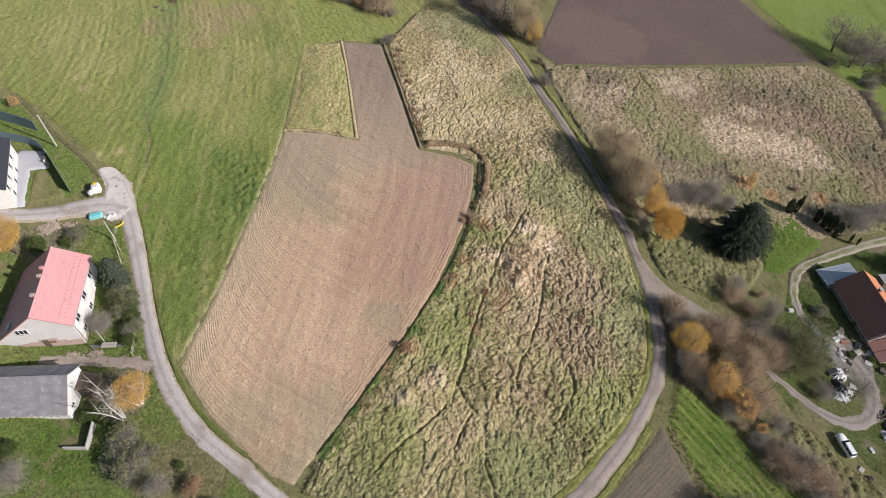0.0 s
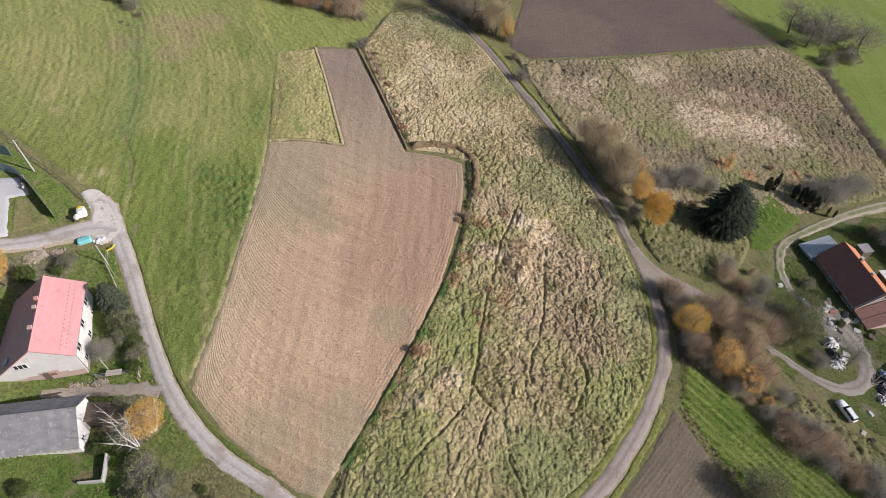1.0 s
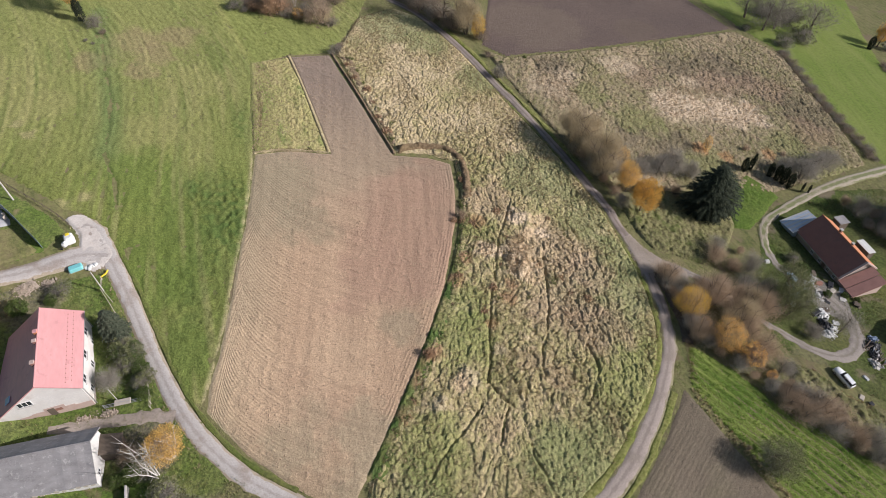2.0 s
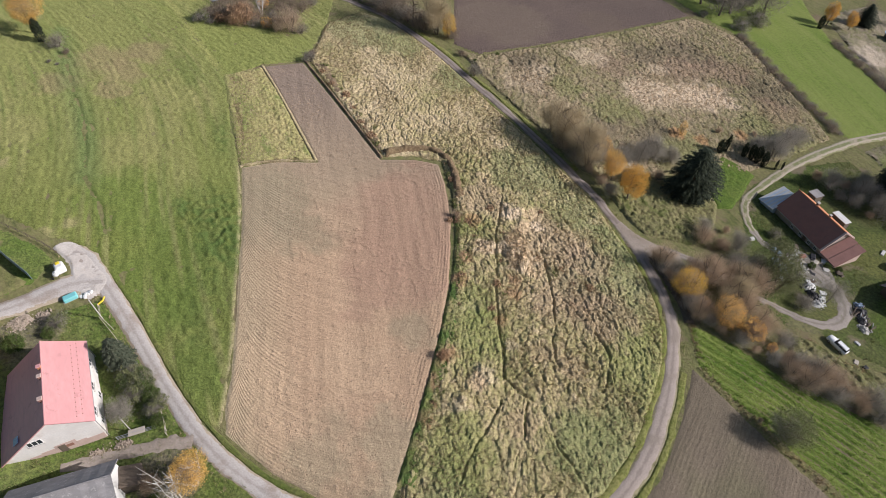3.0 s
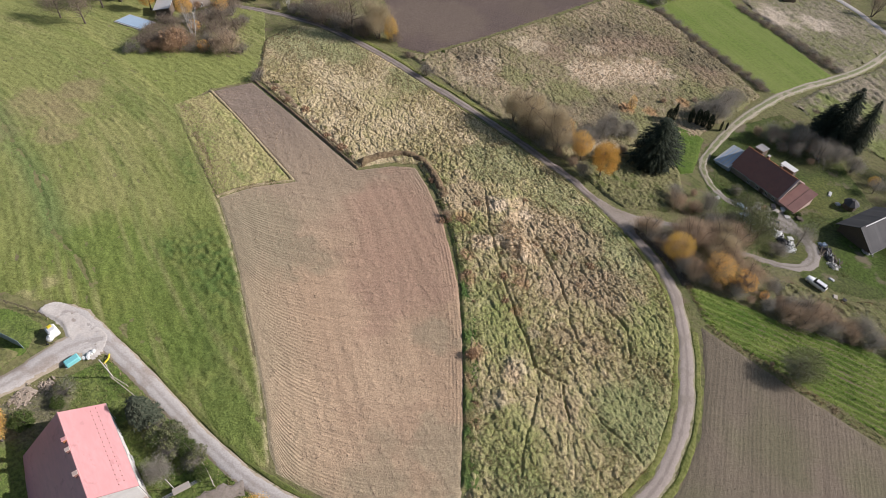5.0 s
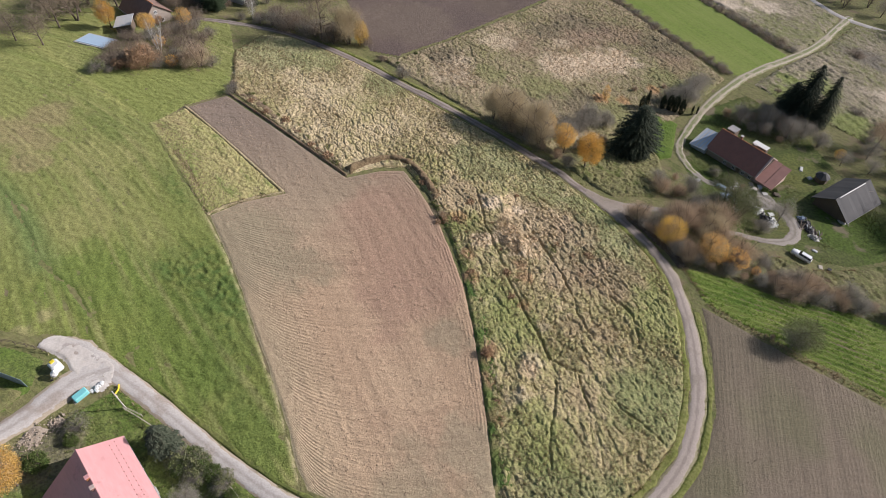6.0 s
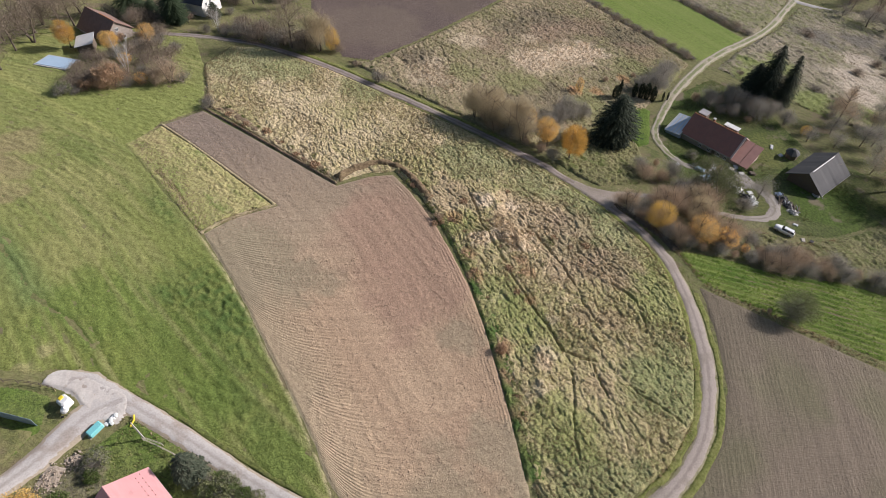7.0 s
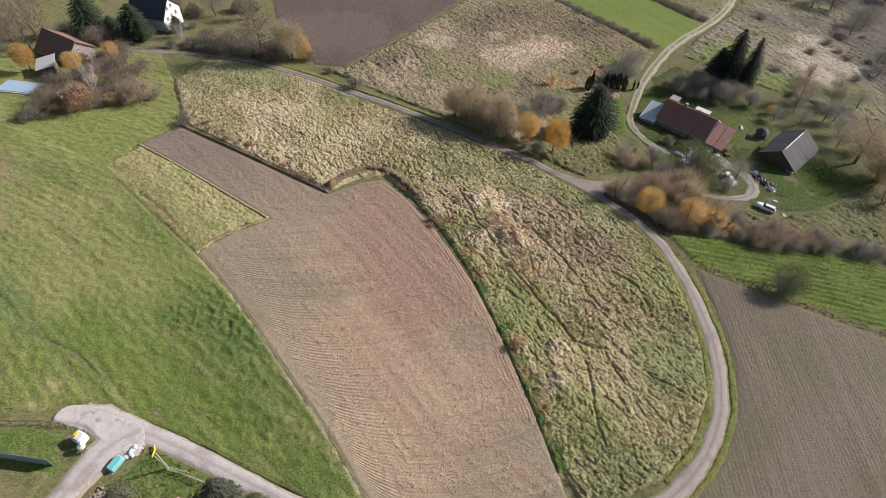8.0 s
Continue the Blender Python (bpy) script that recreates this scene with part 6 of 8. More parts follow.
for x, y, r, h, mat, words, seed, stretch, turn in (
    (76.6, 60.2, 1.5, 0.9, PALE_SHEET, "heap of white sheets and scrap in the yard", 5, 1.5, 40), (74.4, 55.4, 1.3, 0.7, PALE_SHEET, "pile of pale scrap beside the loop", 6, 1.5, -10), (75.6, 57.8, 1.5, 0.9, DARK_METAL, "pile of dark scrap metal in the yard", 7, 1.3, 60), (77.0, 56.6, 0.8, 0.5, PALE_SHEET, "small pile of crumpled white sheeting", 15, 1.3, 10),
    (83.4, 51.6, 1.6, 1.0, DARK_METAL, "long heap of dark scrap by the barn", 8, 1.2, 60), (82.0, 49.4, 1.5, 0.9, DARK_METAL, "heap of dark machine parts by the barn", 9, 1.3, 50), (80.4, 47.2, 1.2, 0.7, CONCRETE, "heap of grey scrap and blocks by the barn", 10, 1.3, 50), (84.6, 53.4, 0.9, 0.8, BLUE_SCRAP, "pile with a faded blue tarpaulin", 11, 1.2, 20),
    (79.6, 65.2, 1.2, 0.45, CONCRETE, "low pile of pale debris before the farmhouse", 12, 1.6, 80), (81.6, 70.6, 1.0, 0.5, CONCRETE, "pale rubble at the farmhouse wall", 13, 1.8, 97), (78.2, 69.0, 0.9, 0.4, PALE_SHEET, "white sheeting thrown on the gravel", 14, 1.6, 30), (93.4, 47.6, 1.2, 0.5, CONCRETE, "pale rubble under the barn's gable", 16, 1.8, 20)):
    heap("scrap_heap", x, y, r, h, mat, words, "scrap", seed, stretch, turn)


def clutter(name, x, y, turn, w, d, h, material, label, category, seed):
    """A stack of boards, sheets or boxes thrown together, lying uneven."""
    ob = thing(name, x, y, turn, label, category, "clutter in the farm yard")
    rng = random.Random(seed)
    z = -0.08
    for k in range(rng.randrange(3, 6)):
        s = Shape()
        high = h * rng.uniform(0.2, 0.42)
        a, b = w * rng.uniform(0.6, 1.0), d * rng.uniform(0.6, 1.0)
        s.block(-a, -b, 0, a, b, high, min(0.05, high * 0.3), pose(rng.uniform(-0.2, 0.2), rng.uniform(-0.2, 0.2), z, rng.uniform(-5, 5), rng.uniform(-5, 5), rng.uniform(-25, 25)))
        part("piece", s, material, ob)
        z += high * 0.9


for k, (x, y, mat, name, words, category) in enumerate(((78.6, 61.6, OLD_WOOD, "plank_stack", "stack of old grey planks on the gravel", "planks"), (80.4, 69.4, PALE_SHEET, "sheet_stack", "white sheets leaning by the farmhouse", "sheets"), (82.6, 71.8, OLD_WOOD, "plank_stack", "old boards at the farmhouse wall", "planks"), (80.8, 63.8, DARK_METAL, "machine_part", "rusty dark machine part in the yard", "scrap"), (76.2, 64.2, DARK_METAL, "machine_part", "dark farm implement on the gravel", "scrap"), (83.8, 66.4, PALE_WOOD, "crate_stack", "pale wooden crates before the annex", "crates"), (85.2, 64.0, CONCRETE, "block_stack", "concrete blocks before the annex", "blocks"), (77.4, 67.2, BLUE_SCRAP, "sheet_stack", "faded blue sheets beside the track", "sheets"), (73.4, 56.8, OLD_WOOD, "plank_stack", "dark boards beside the scrap heap", "planks"), (78.8, 58.0, PALE_SHEET, "sheet_stack", "white crumpled sheets near the bare tree", "sheets"), (82.2, 68.8, BRICK, "brick_stack", "stack of brown bricks by the wall", "bricks"), (86.8, 66.6, PALE_SHEET, "sheet_stack", "pale sheet thrown down by the annex", "sheets"), (71.4, 63.2, PALE_SHEET, "sheet_stack", "white sheets under the willow", "sheets"), (87.6, 62.4, OLD_WOOD, "plank_stack", "boards lying in the yard grass", "planks"), (79.4, 71.6, PALE_SHEET, "sheet_stack", "white sheets along the house wall", "sheets"), (76.4, 66.4, DARK_METAL, "machine_part", "dark iron frame on the gravel", "scrap"), (84.8, 68.2, DARK_METAL, "machine_part", "black barrel rack by the annex", "scrap"), (81.4, 66.8, PALE_WOOD, "crate_stack", "pale crates on the gravel", "crates"))):
    clutter(name, x, y, 37 * k, 0.95, 0.6, 0.55, mat, words, category, 40 + k)


def firewood(x, y, turn):
    ob = thing("firewood_pile", x, y, turn, "dark pile of logs and branches beside the yard", "firewood")
    rng = random.Random(11)
    for k in range(34):
        s = Shape()
        px, py, z = rng.uniform(-0.9, 0.9), rng.uniform(-2.6, 2.6), rng.uniform(0.05, 0.9)
        a = rng.uniform(-25, 25)
        m = pose(px, py, z * (1 - abs(px) * 0.5), rng.uniform(-12, 12), rng.uniform(-12, 12), a)
        s.tube(m @ Vector((-0.9, 0, 0)), m @ Vector((0.9, 0, 0)), 0.12, 0.10, 6)
        part("log", s, OLD_WOOD if k % 4 else METAL, ob)


firewood(82.6, 49.6, 20)


def big_bag():
    ob = thing("building_sack", -66.9, 86.2, 20, "bulging white building sack with a yellow lid", "sack", z=ground_at(-66.9, 86.2) + 0.2)
    s = Shape()
    s.block(-0.75, -0.8, 0, 0.75, 0.8, 1.5, 0.22)
    part("sack", s, WHITE_BAG, ob)
    lid = Shape()
    lid.block(-0.35, 0.1, 1.5, 0.35, 0.7, 1.62, 0.08)
    part("lid", lid, YELLOW, ob)
    ob = thing("concrete_mixer", -67.5, 84.8, -10, "grey-white concrete mixer beside the turning place", "mixer", z=ground_at(-67.5, 84.8) + 0.1)
    drum = Shape()
    drum.tube((0, 0, 0.75), (0.25, 0, 1.1), 0.5, 0.55, 10)
    drum.tube((0.25, 0, 1.1), (0.5, 0, 1.5), 0.55, 0.28, 10)
    part("drum", drum, WHITE_BAG, ob)
    for a, b in ((-0.5, -0.4), (-0.5, 0.4), (0.5, -0.4), (0.5, 0.4)):
        leg = Shape()
        leg.tube((a, b, 0), (a * 0.3, b * 0.5, 0.8), 0.04, 0.04, 5)
        part("leg", leg, DARK_METAL, ob)
    for b in (-0.45, 0.45):
        wheel = Shape()
        wheel.tube((-0.5, b - 0.05, 0.2), (-0.5, b + 0.05, 0.2), 0.22, 0.22, 10)
        part("wheel", wheel, RUBBER, ob)


def skip():
    ob = thing("tarpaulin_stack", -65.2, 79.9, 18, "stack of boards under a turquoise tarpaulin", "stack", z=ground_at(-65.2, 79.9) + 0.15)
    s = Shape()
    s.block(-1.1, -0.55, 0, 1.1, 0.6, 0.75, 0.12)
    part("tarpaulin", s, TURQUOISE, ob)
    p = Shape()
    for k in range(3):
        p.box(-1.3, -0.5 + 0.4 * k, -0.12, 1.3, -0.25 + 0.4 * k, 0.0)
    part("pallet", p, PALE_WOOD, ob)
    ob = thing("plaster_sacks", -62.9, 80.2, 30, "crumpled white plastic sacks beside the tarpaulin", "sacks", z=ground_at(-62.9, 80.2) + 0.15)
    rng = random.Random(2)
    for k in range(5):
        q = Shape()
        m = pose(-0.8 + 0.4 * k, rng.uniform(-0.3, 0.3), 0.0, 0, 0, rng.uniform(0, 90))
        q.block(-0.35, -0.25, 0, 0.35, 0.25, 0.3 + 0.15 * rng.random(), 0.1, m)
        part("sack", q, WHITE_BAG, ob)
    ob = thing("drain_pipe", -60.6, 78.3, 35, "short bent yellow plastic drain pipe on the verge", "pipe", z=ground_at(-60.6, 78.3) + 0.15)
    q = Shape()
    q.tube((-0.8, 0, 0.15), (0.3, 0.1, 0.15), 0.14, 0.14, 8)
    q.tube((0.3, 0.1, 0.15), (0.9, 0.5, 0.25), 0.14, 0.14, 8)
    part("pipe", q, YELLOW, ob)


big_bag()
skip()


def pole(x, y, h, label, r=0.13, arm=False):
    ob = thing("utility_pole", x, y, 30, label, "pole")
    s = Shape()
    s.tube((0, 0, -0.4), (0, 0, h), r, r * 0.75, 8)
    part("shaft", s, CONCRETE, ob)
    if arm:
        a = Shape()
        a.tube((-0.7, 0, h - 0.3), (0.7, 0, h - 0.3), 0.04, 0.04, 5)
        part("crossarm", a, METAL, ob)
    return ob


pole(-78.2, 97.2, 8.0, "pale concrete utility pole above the white house", 0.15, True)
pole(-60.4, 75.0, 5.6, "pale wooden pole at the corner of the garden", 0.11)
pole(-56.5, 54.8, 4.2, "thin pale pole in the garden", 0.07)


def rail_fence(points, posts, high, material, label, rails=2, group=""):
    ob = thing("fence", points[0][0], points[0][1], 0, label, "fence", group)
    path = rounded(points, False, 6)
    ox, oy = points[0]
    oz = ground_at(ox, oy)
    at = lambda p, z: (p[0] - ox, p[1] - oy, ground_at(p[0], p[1]) - oz + z)
    step = max(1, (len(path) - 1) // posts)
    stops = path[::step]
    for p in stops:
        s = Shape()
        s.tube(at(p, -0.3), at(p, high), 0.06, 0.05, 6)
        part("post", s, material, ob)
    for a, b in zip(stops, stops[1:]):
        for k in range(rails):
            z = high * (0.92 - 0.42 * k)
            s = Shape()
            s.tube(at(a, z), at(b, z), 0.035, 0.035, 5)
            part("rail", s, material, ob)


rail_fence([(-60.6, 74.8), (-58.2, 70.5), (-55.9, 65.4), (-53.2, 59.5), (-51.8, 55.8), (-51.4, 52.6)], 14, 1.2, PALE_WOOD, "weathered pale rail fence along the garden")
rail_fence([(-60.9, 77.4), (-60.5, 75.0), (-58.8, 72.6)], 2, 1.2, PALE_WOOD, "short pale rail fence at the garden corner")
rail_fence([(-92, 112.4), (-86, 106.8), (-79.7, 100.8), (-74.5, 96.5), (-69.9, 92.4), (-67.6, 89.8)], 14, 1.1, OLD_WOOD, "dark post fence along the upper garden")


def screen(points, high, label):
    ob = thing("screen_fence", points[0][0], points[0][1], 0, label, "fence")
    path = rounded(points, False, 5)
    ox, oy = points[0]
    oz = ground_at(ox, oy)
    for a, b in zip(path, path[1:]):
        za, zb = ground_at(*a) - oz, ground_at(*b) - oz
        dx, dy = b[0] - a[0], b[1] - a[1]
        n = math.hypot(dx, dy)
        nx, ny = -dy / n * 0.03, dx / n * 0.03
        p, q = (a[0] - ox, a[1] - oy), (b[0] - ox, b[1] - oy)
        s = Shape()
        s.solid([(p[0] - nx, p[1] - ny, za), (q[0] - nx, q[1] - ny, zb), (q[0] + nx, q[1] + ny, zb), (p[0] + nx, p[1] + ny, za)], [(p[0] - nx, p[1] - ny, za + high), (q[0] - nx, q[1] - ny, zb + high), (q[0] + nx, q[1] + ny, zb + high), (p[0] + nx, p[1] + ny, za + high)])
        part("panel", s, NETTING, ob)
        t = Shape()
        t.tube((*p, za - 0.3), (*p, za + high + 0.1), 0.04, 0.04, 6)
        part("post", t, DARK_METAL, ob)


screen([(-92, 98.2), (-86, 97.6), (-81, 96.2), (-77.5, 92.8), (-74.6, 89.2), (-71.2, 85.0)], 2.2, "blue-grey screened fence round the white house")
screen([(-93, 104.2), (-88, 102.8), (-83.2, 101.2)], 2.8, "blue-grey screened fence above the terrace")


def garden_gate():
    ob = thing("garden_gate", -55.7, 54.1, 3, "long pale metal gate across the garden path", "gate")
    s = Shape()
    for z in (0.25, 0.6, 1.0):
        s.tube((-2.7, 0, z), (2.7, 0, z), 0.05, 0.05, 5)
    part("rail", s, METAL, ob)
    s = Shape()
    s.block(-1.0, -0.5, 0.9, 1.4, 0.5, 1.02, 0.03)
    part("top", s, PALE_WOOD, ob)
    for x in (-2.7, 0.0, 2.7):
        s = Shape()
        s.tube((x, 0, -0.3), (x, 0, 1.1), 0.06, 0.06, 6)
        part("post", s, METAL, ob)


def low_wall():
    ob = thing("low_wall", -53.0, 36.6, 0, "L-shaped low pale concrete wall in the grass", "wall")
    s = Shape()
    s.block(-3.4, -0.12, -0.5, 0.12, 0.12, 1.0, 0.03)
    part("panel", s, CONCRETE, ob)
    s = Shape()
    s.block(-0.12, 0.125, -0.5, 0.12, 4.0, 1.0, 0.03, pose(0, 0, 0, 0, 0, 5))
    part("panel", s, CONCRETE, ob)


def swimming_pool():
    x, y = -38.4, 192.4
    ob = thing("pool", x, y, -52, "rectangular pool under a pale blue cover", "pool")
    slope = Vector((ground_at(x - 2, y) - ground_at(x + 2, y), ground_at(x, y - 2) - ground_at(x, y + 2), 4.0))
    lie = Vector((0, 0, 1)).rotation_difference(slope).to_matrix().to_4x4()
    ob.matrix_basis = pose(x, y, ground_at(x, y) + 0.12) @ lie @ pose(0, 0, 0, 0, 0, -52)
    s = Shape()
    s.block(-4.2, -2.6, -1.2, 4.2, 2.6, 0.32, 0.08)
    part("cover", s, BLUE_SHEET, ob)
    s = Shape()
    for a, b, c, d in ((-4.6, -3.0, 4.6, -2.6), (-4.6, 2.6, 4.6, 3.0), (-4.6, -2.6, -4.2, 2.6), (4.2, -2.6, 4.6, 2.6)):
        s.block(a, b, -1.4, c, d, 0.2, 0.03)
    part("rim", s, CONCRETE, ob)


def small_bits():
    for x, y, turn, w, d, h, mat, name, label, cat in ((76.0, 44.6, 105, 0.6, 0.32, 0.4, PALE_SHEET, "crate", "white crate on the yard grass", "crate"), (72.0, 40.7, 40, 0.6, 0.45, 0.25, PALE_WOOD, "pallet", "pale wooden pallet on the grass", "pallet"), (73.0, 39.2, 10, 0.5, 0.4, 0.5, DARK_METAL, "box", "dark box lying on the grass", "box"), (104.2, 66.2, 30, 1.0, 0.4, 0.5, PALE_SHEET, "bench", "white garden bench on the grass", "bench"), (102.6, 62.6, 70, 0.6, 0.5, 0.6, PALE_SHEET, "chair", "white garden chair on the grass", "chair"), (69.6, 98.2, 0, 0.5, 0.5, 1.6, PALE_SHEET, "water_tank", "white water tank beside the spruce", "tank"), (76.3, 71.0, 100, 1.3, 0.5, 0.9, BLUE_SHEET, "tarpaulin", "light blue tarpaulin over garden things", "tarpaulin"), (74.0, 67.0, 60, 1.9, 1.5, 0.7, BLUE_SHEET, "tarpaulin", "light blue tarpaulin spread beside the yard", "tarpaulin"), (75.4, 60.8, 20, 1.2, 0.6, 0.9, DARK_METAL, "cart", "dark hand cart in the yard", "cart"), (72.6, 75.6, 0, 0.6, 0.4, 0.8, PALE_SHEET, "barrel", "white barrel at the track's end", "barrel")):
        ob = thing(name, x, y, turn, label, cat)
        s = Shape()
        s.block(-w, -d, -0.1, w, d, h * 0.75, min(0.06, d * 0.3))
        part("body", s, mat, ob)
        s = Shape()
        s.block(-w * 0.9, -d * 0.9, h * 0.75, w * 0.7, d * 0.8, h, 0.03)
        part("top", s, mat, ob)


garden_gate()
low_wall()
swimming_pool()
small_bits()

# ---- plants ----
BARK = plain("grey_brown_bark", (0.14, 0.11, 0.085), (0.09, 0.07, 0.055), 3.0, 0.95, bump=0.02)
BARK_WHITE = plain("white_birch_bark", (0.66, 0.64, 0.60), (0.48, 0.46, 0.43), 3.0, 0.8, bump=0.01)
TWIG_BROWN = leafy("brown_twigs", [(0.333, 0.246, 0.174), (0.445, 0.341, 0.238), (0.586, 0.452, 0.317), (0.397, 0.309, 0.23)], 0.9, 0.25)
TWIG_FAR = leafy("far_brown_twigs", [(0.20, 0.155, 0.115), (0.27, 0.215, 0.16), (0.34, 0.275, 0.205), (0.24, 0.195, 0.15)], 0.9, 0.25)
TWIG_FAR_GREY = leafy("far_grey_twigs", [(0.18, 0.16, 0.13), (0.25, 0.225, 0.185), (0.32, 0.29, 0.24), (0.21, 0.19, 0.155)], 0.9, 0.25)
TWIG_GREY = leafy("grey_twigs", [(0.235, 0.216, 0.183), (0.33, 0.304, 0.258), (0.435, 0.40, 0.343), (0.277, 0.257, 0.216)], 0.9, 0.25)
TWIG_RUST = leafy("rust_brown_leaves", [(0.31, 0.19, 0.115), (0.39, 0.25, 0.15), (0.46, 0.31, 0.195), (0.33, 0.235, 0.16)], 0.85, 0.25)
LEAF_ORANGE = leafy("orange_autumn_leaves", [(0.52, 0.29, 0.07), (0.62, 0.37, 0.09), (0.68, 0.44, 0.12), (0.46, 0.27, 0.07)], 0.7, 0.5)
LEAF_AMBER = leafy("amber_brown_leaves", [(0.673, 0.395, 0.146), (0.85, 0.498, 0.161), (0.85, 0.586, 0.205), (0.614, 0.425, 0.22)], 0.8, 0.5)
LEAF_MUSTARD = leafy("mustard_leaves", [(0.618, 0.416, 0.0941), (0.78, 0.511, 0.114), (0.85, 0.564, 0.121), (0.564, 0.416, 0.134)], 0.8, 0.5)
TWIG_AMBER = leafy("amber_tinted_twigs", [(0.385, 0.32, 0.225), (0.48, 0.405, 0.28), (0.57, 0.46, 0.27), (0.42, 0.355, 0.26)], 0.85, 0.4)
LEAF_YELLOW = leafy("yellow_autumn_leaves", [(0.70, 0.45, 0.14), (0.80, 0.56, 0.20), (0.64, 0.42, 0.14), (0.76, 0.50, 0.15)], 0.7, 0.5)
LEAF_OLIVE = leafy("olive_leaves", [(0.125, 0.14, 0.062), (0.175, 0.19, 0.085), (0.22, 0.225, 0.108), (0.15, 0.16, 0.07)], 0.75, 0.15)
LEAF_GREEN = leafy("dark_green_leaves", [(0.05, 0.085, 0.02), (0.085, 0.125, 0.03), (0.12, 0.15, 0.045), (0.07, 0.10, 0.03)], 0.7, 0.15)
NEEDLE_DARK = leafy("dark_spruce_needles", [(0.014, 0.020, 0.013), (0.025, 0.034, 0.020), (0.045, 0.054, 0.031), (0.020, 0.027, 0.016)], 0.8, 0.0)
NEEDLE_GREEN = leafy("green_spruce_needles", [(0.022, 0.036, 0.017), (0.036, 0.055, 0.026), (0.055, 0.075, 0.038), (0.03, 0.044, 0.022)], 0.8, 0.0)
NEEDLE_BLUE = leafy("blue_green_needles", [(0.035, 0.046, 0.03), (0.06, 0.073, 0.047), (0.092, 0.102, 0.068), (0.046, 0.057, 0.038)], 0.8, 0.0)
GRASS_DRY = leafy("dry_grass_blades", [(0.29, 0.24, 0.13), (0.42, 0.33, 0.205), (0.54, 0.43, 0.29), (0.28, 0.265, 0.12)], 0.85, 0.2)
GRASS_BROWN = leafy("brown_grass_blades", [(0.20, 0.16, 0.10), (0.31, 0.24, 0.155), (0.42, 0.33, 0.225), (0.24, 0.20, 0.11)], 0.85, 0.2)
GRASS_GREEN = leafy("green_grass_blades", [(0.13, 0.185, 0.048), (0.18, 0.23, 0.062), (0.25, 0.275, 0.09), (0.19, 0.225, 0.065)], 0.85, 0.35)
CROP_GREEN = leafy("fresh_crop_blades", [(0.13, 0.245, 0.032), (0.17, 0.285, 0.045), (0.24, 0.33, 0.065), (0.16, 0.26, 0.04)], 0.8, 0.35)
WEED_GREEN = leafy("dark_weeds", [(0.12, 0.155, 0.05), (0.18, 0.21, 0.07), (0.25, 0.25, 0.10), (0.23, 0.195, 0.105)], 0.85, 0.15)


def off_sphere(rng):
    while True:
        p = Vector((rng.uniform(-1, 1), rng.uniform(-1, 1), rng.uniform(-1, 1)))
        if 0.02 < p.length < 1:
            return p


def limbs(s, rng, h, r, stems, reach, fork=2, start=0.3):
    """Trunks and boughs; returns the boughs' ends."""
    ends = []
    for k in range(stems):
        a = rng.uniform(0, 6.28)
        lean = 0.0 if stems == 1 else rng.uniform(0.1, 0.35)
        base = Vector((0.15 * stems * math.cos(a) * 0.3, 0.15 * stems * math.sin(a) * 0.3, -0.3))
        top = Vector((math.cos(a) * lean * h, math.sin(a) * lean * h, h * rng.uniform(0.75, 0.95)))
        mid = base.lerp(top, 0.5) + Vector((rng.uniform(-0.05, 0.05), rng.uniform(-0.05, 0.05), 0)) * h
        s.tube(base, mid, r, r * 0.6, 6)
        s.tube(mid, top, r * 0.6, r * 0.12, 5)
        ends.append(top)
        for j in range(fork):
            t = start + (0.95 - start) * (j + rng.random()) / fork
            p = base.lerp(mid, t * 2) if t < 0.5 else mid.lerp(top, t * 2 - 1)
            b = rng.uniform(0, 6.28)
            q = p + Vector((math.cos(b) * reach * (1.1 - t * 0.6), math.sin(b) * reach * (1.1 - t * 0.6), h * rng.uniform(0.12, 0.3)))
            s.tube(p, q, r * 0.32, r * 0.06, 4)
            ends.append(q)
            ends.append(p.lerp(q, 0.6))
    return ends


def sprig(s, p, way, length, width, side):
    """One thin twig or blade: a long triangle."""
    w = side * (width / 2)
    s.face(p - w, p + w, p + way * length)


def leaf(s, p, a, b):
    s.face(p - a - b, p + a - b, p + a + b, p - a + b)


def uneven(rng, n=9):
    """A bumpy star-shaped outline: a factor for each direction."""
    knobs = [(off_sphere(rng).normalized(), rng.uniform(-0.28, 0.3)) for _ in range(n)]
    return lambda d: 1.0 + sum(k * max(0.0, d.dot(v)) ** 3 for v, k in knobs)


def twig_crown(rng, centre, size, count, length, width, base, droop=0.0):
    """Fine twigs in loose clusters that fan out from the base, thinning outwards."""
    s = Shape()
    knots = []
    for _ in range(16):
        d = off_sphere(rng)
        q = d.normalized() * (0.25 + 0.6 * rng.random())
        knots.append((Vector((q.x * size[0], q.y * size[1], q.z * size[2] * 0.85)) + centre, rng.uniform(0.20, 0.38)))
    for k in range(count):
        c, soft = knots[k % len(knots)] if k % 5 else (centre, 0.5)
        p = c + Vector((rng.gauss(0, 1) * size[0], rng.gauss(0, 1) * size[1], rng.gauss(0, 1) * size[2])) * (soft * 0.8)
        if p.z < 0.1:
            p.z = rng.uniform(0.1, 0.9)
        way = (p - base).normalized() * 0.6 + off_sphere(rng) * 1.15 + Vector((0, 0, 0.3 - droop))
        way.normalize()
        side = way.cross(off_sphere(rng)).normalized()
        n = length * rng.uniform(0.5, 1.5)
        sprig(s, p - way * n * 0.5, way, n, width * rng.uniform(0.6, 1.4), side)
    return s


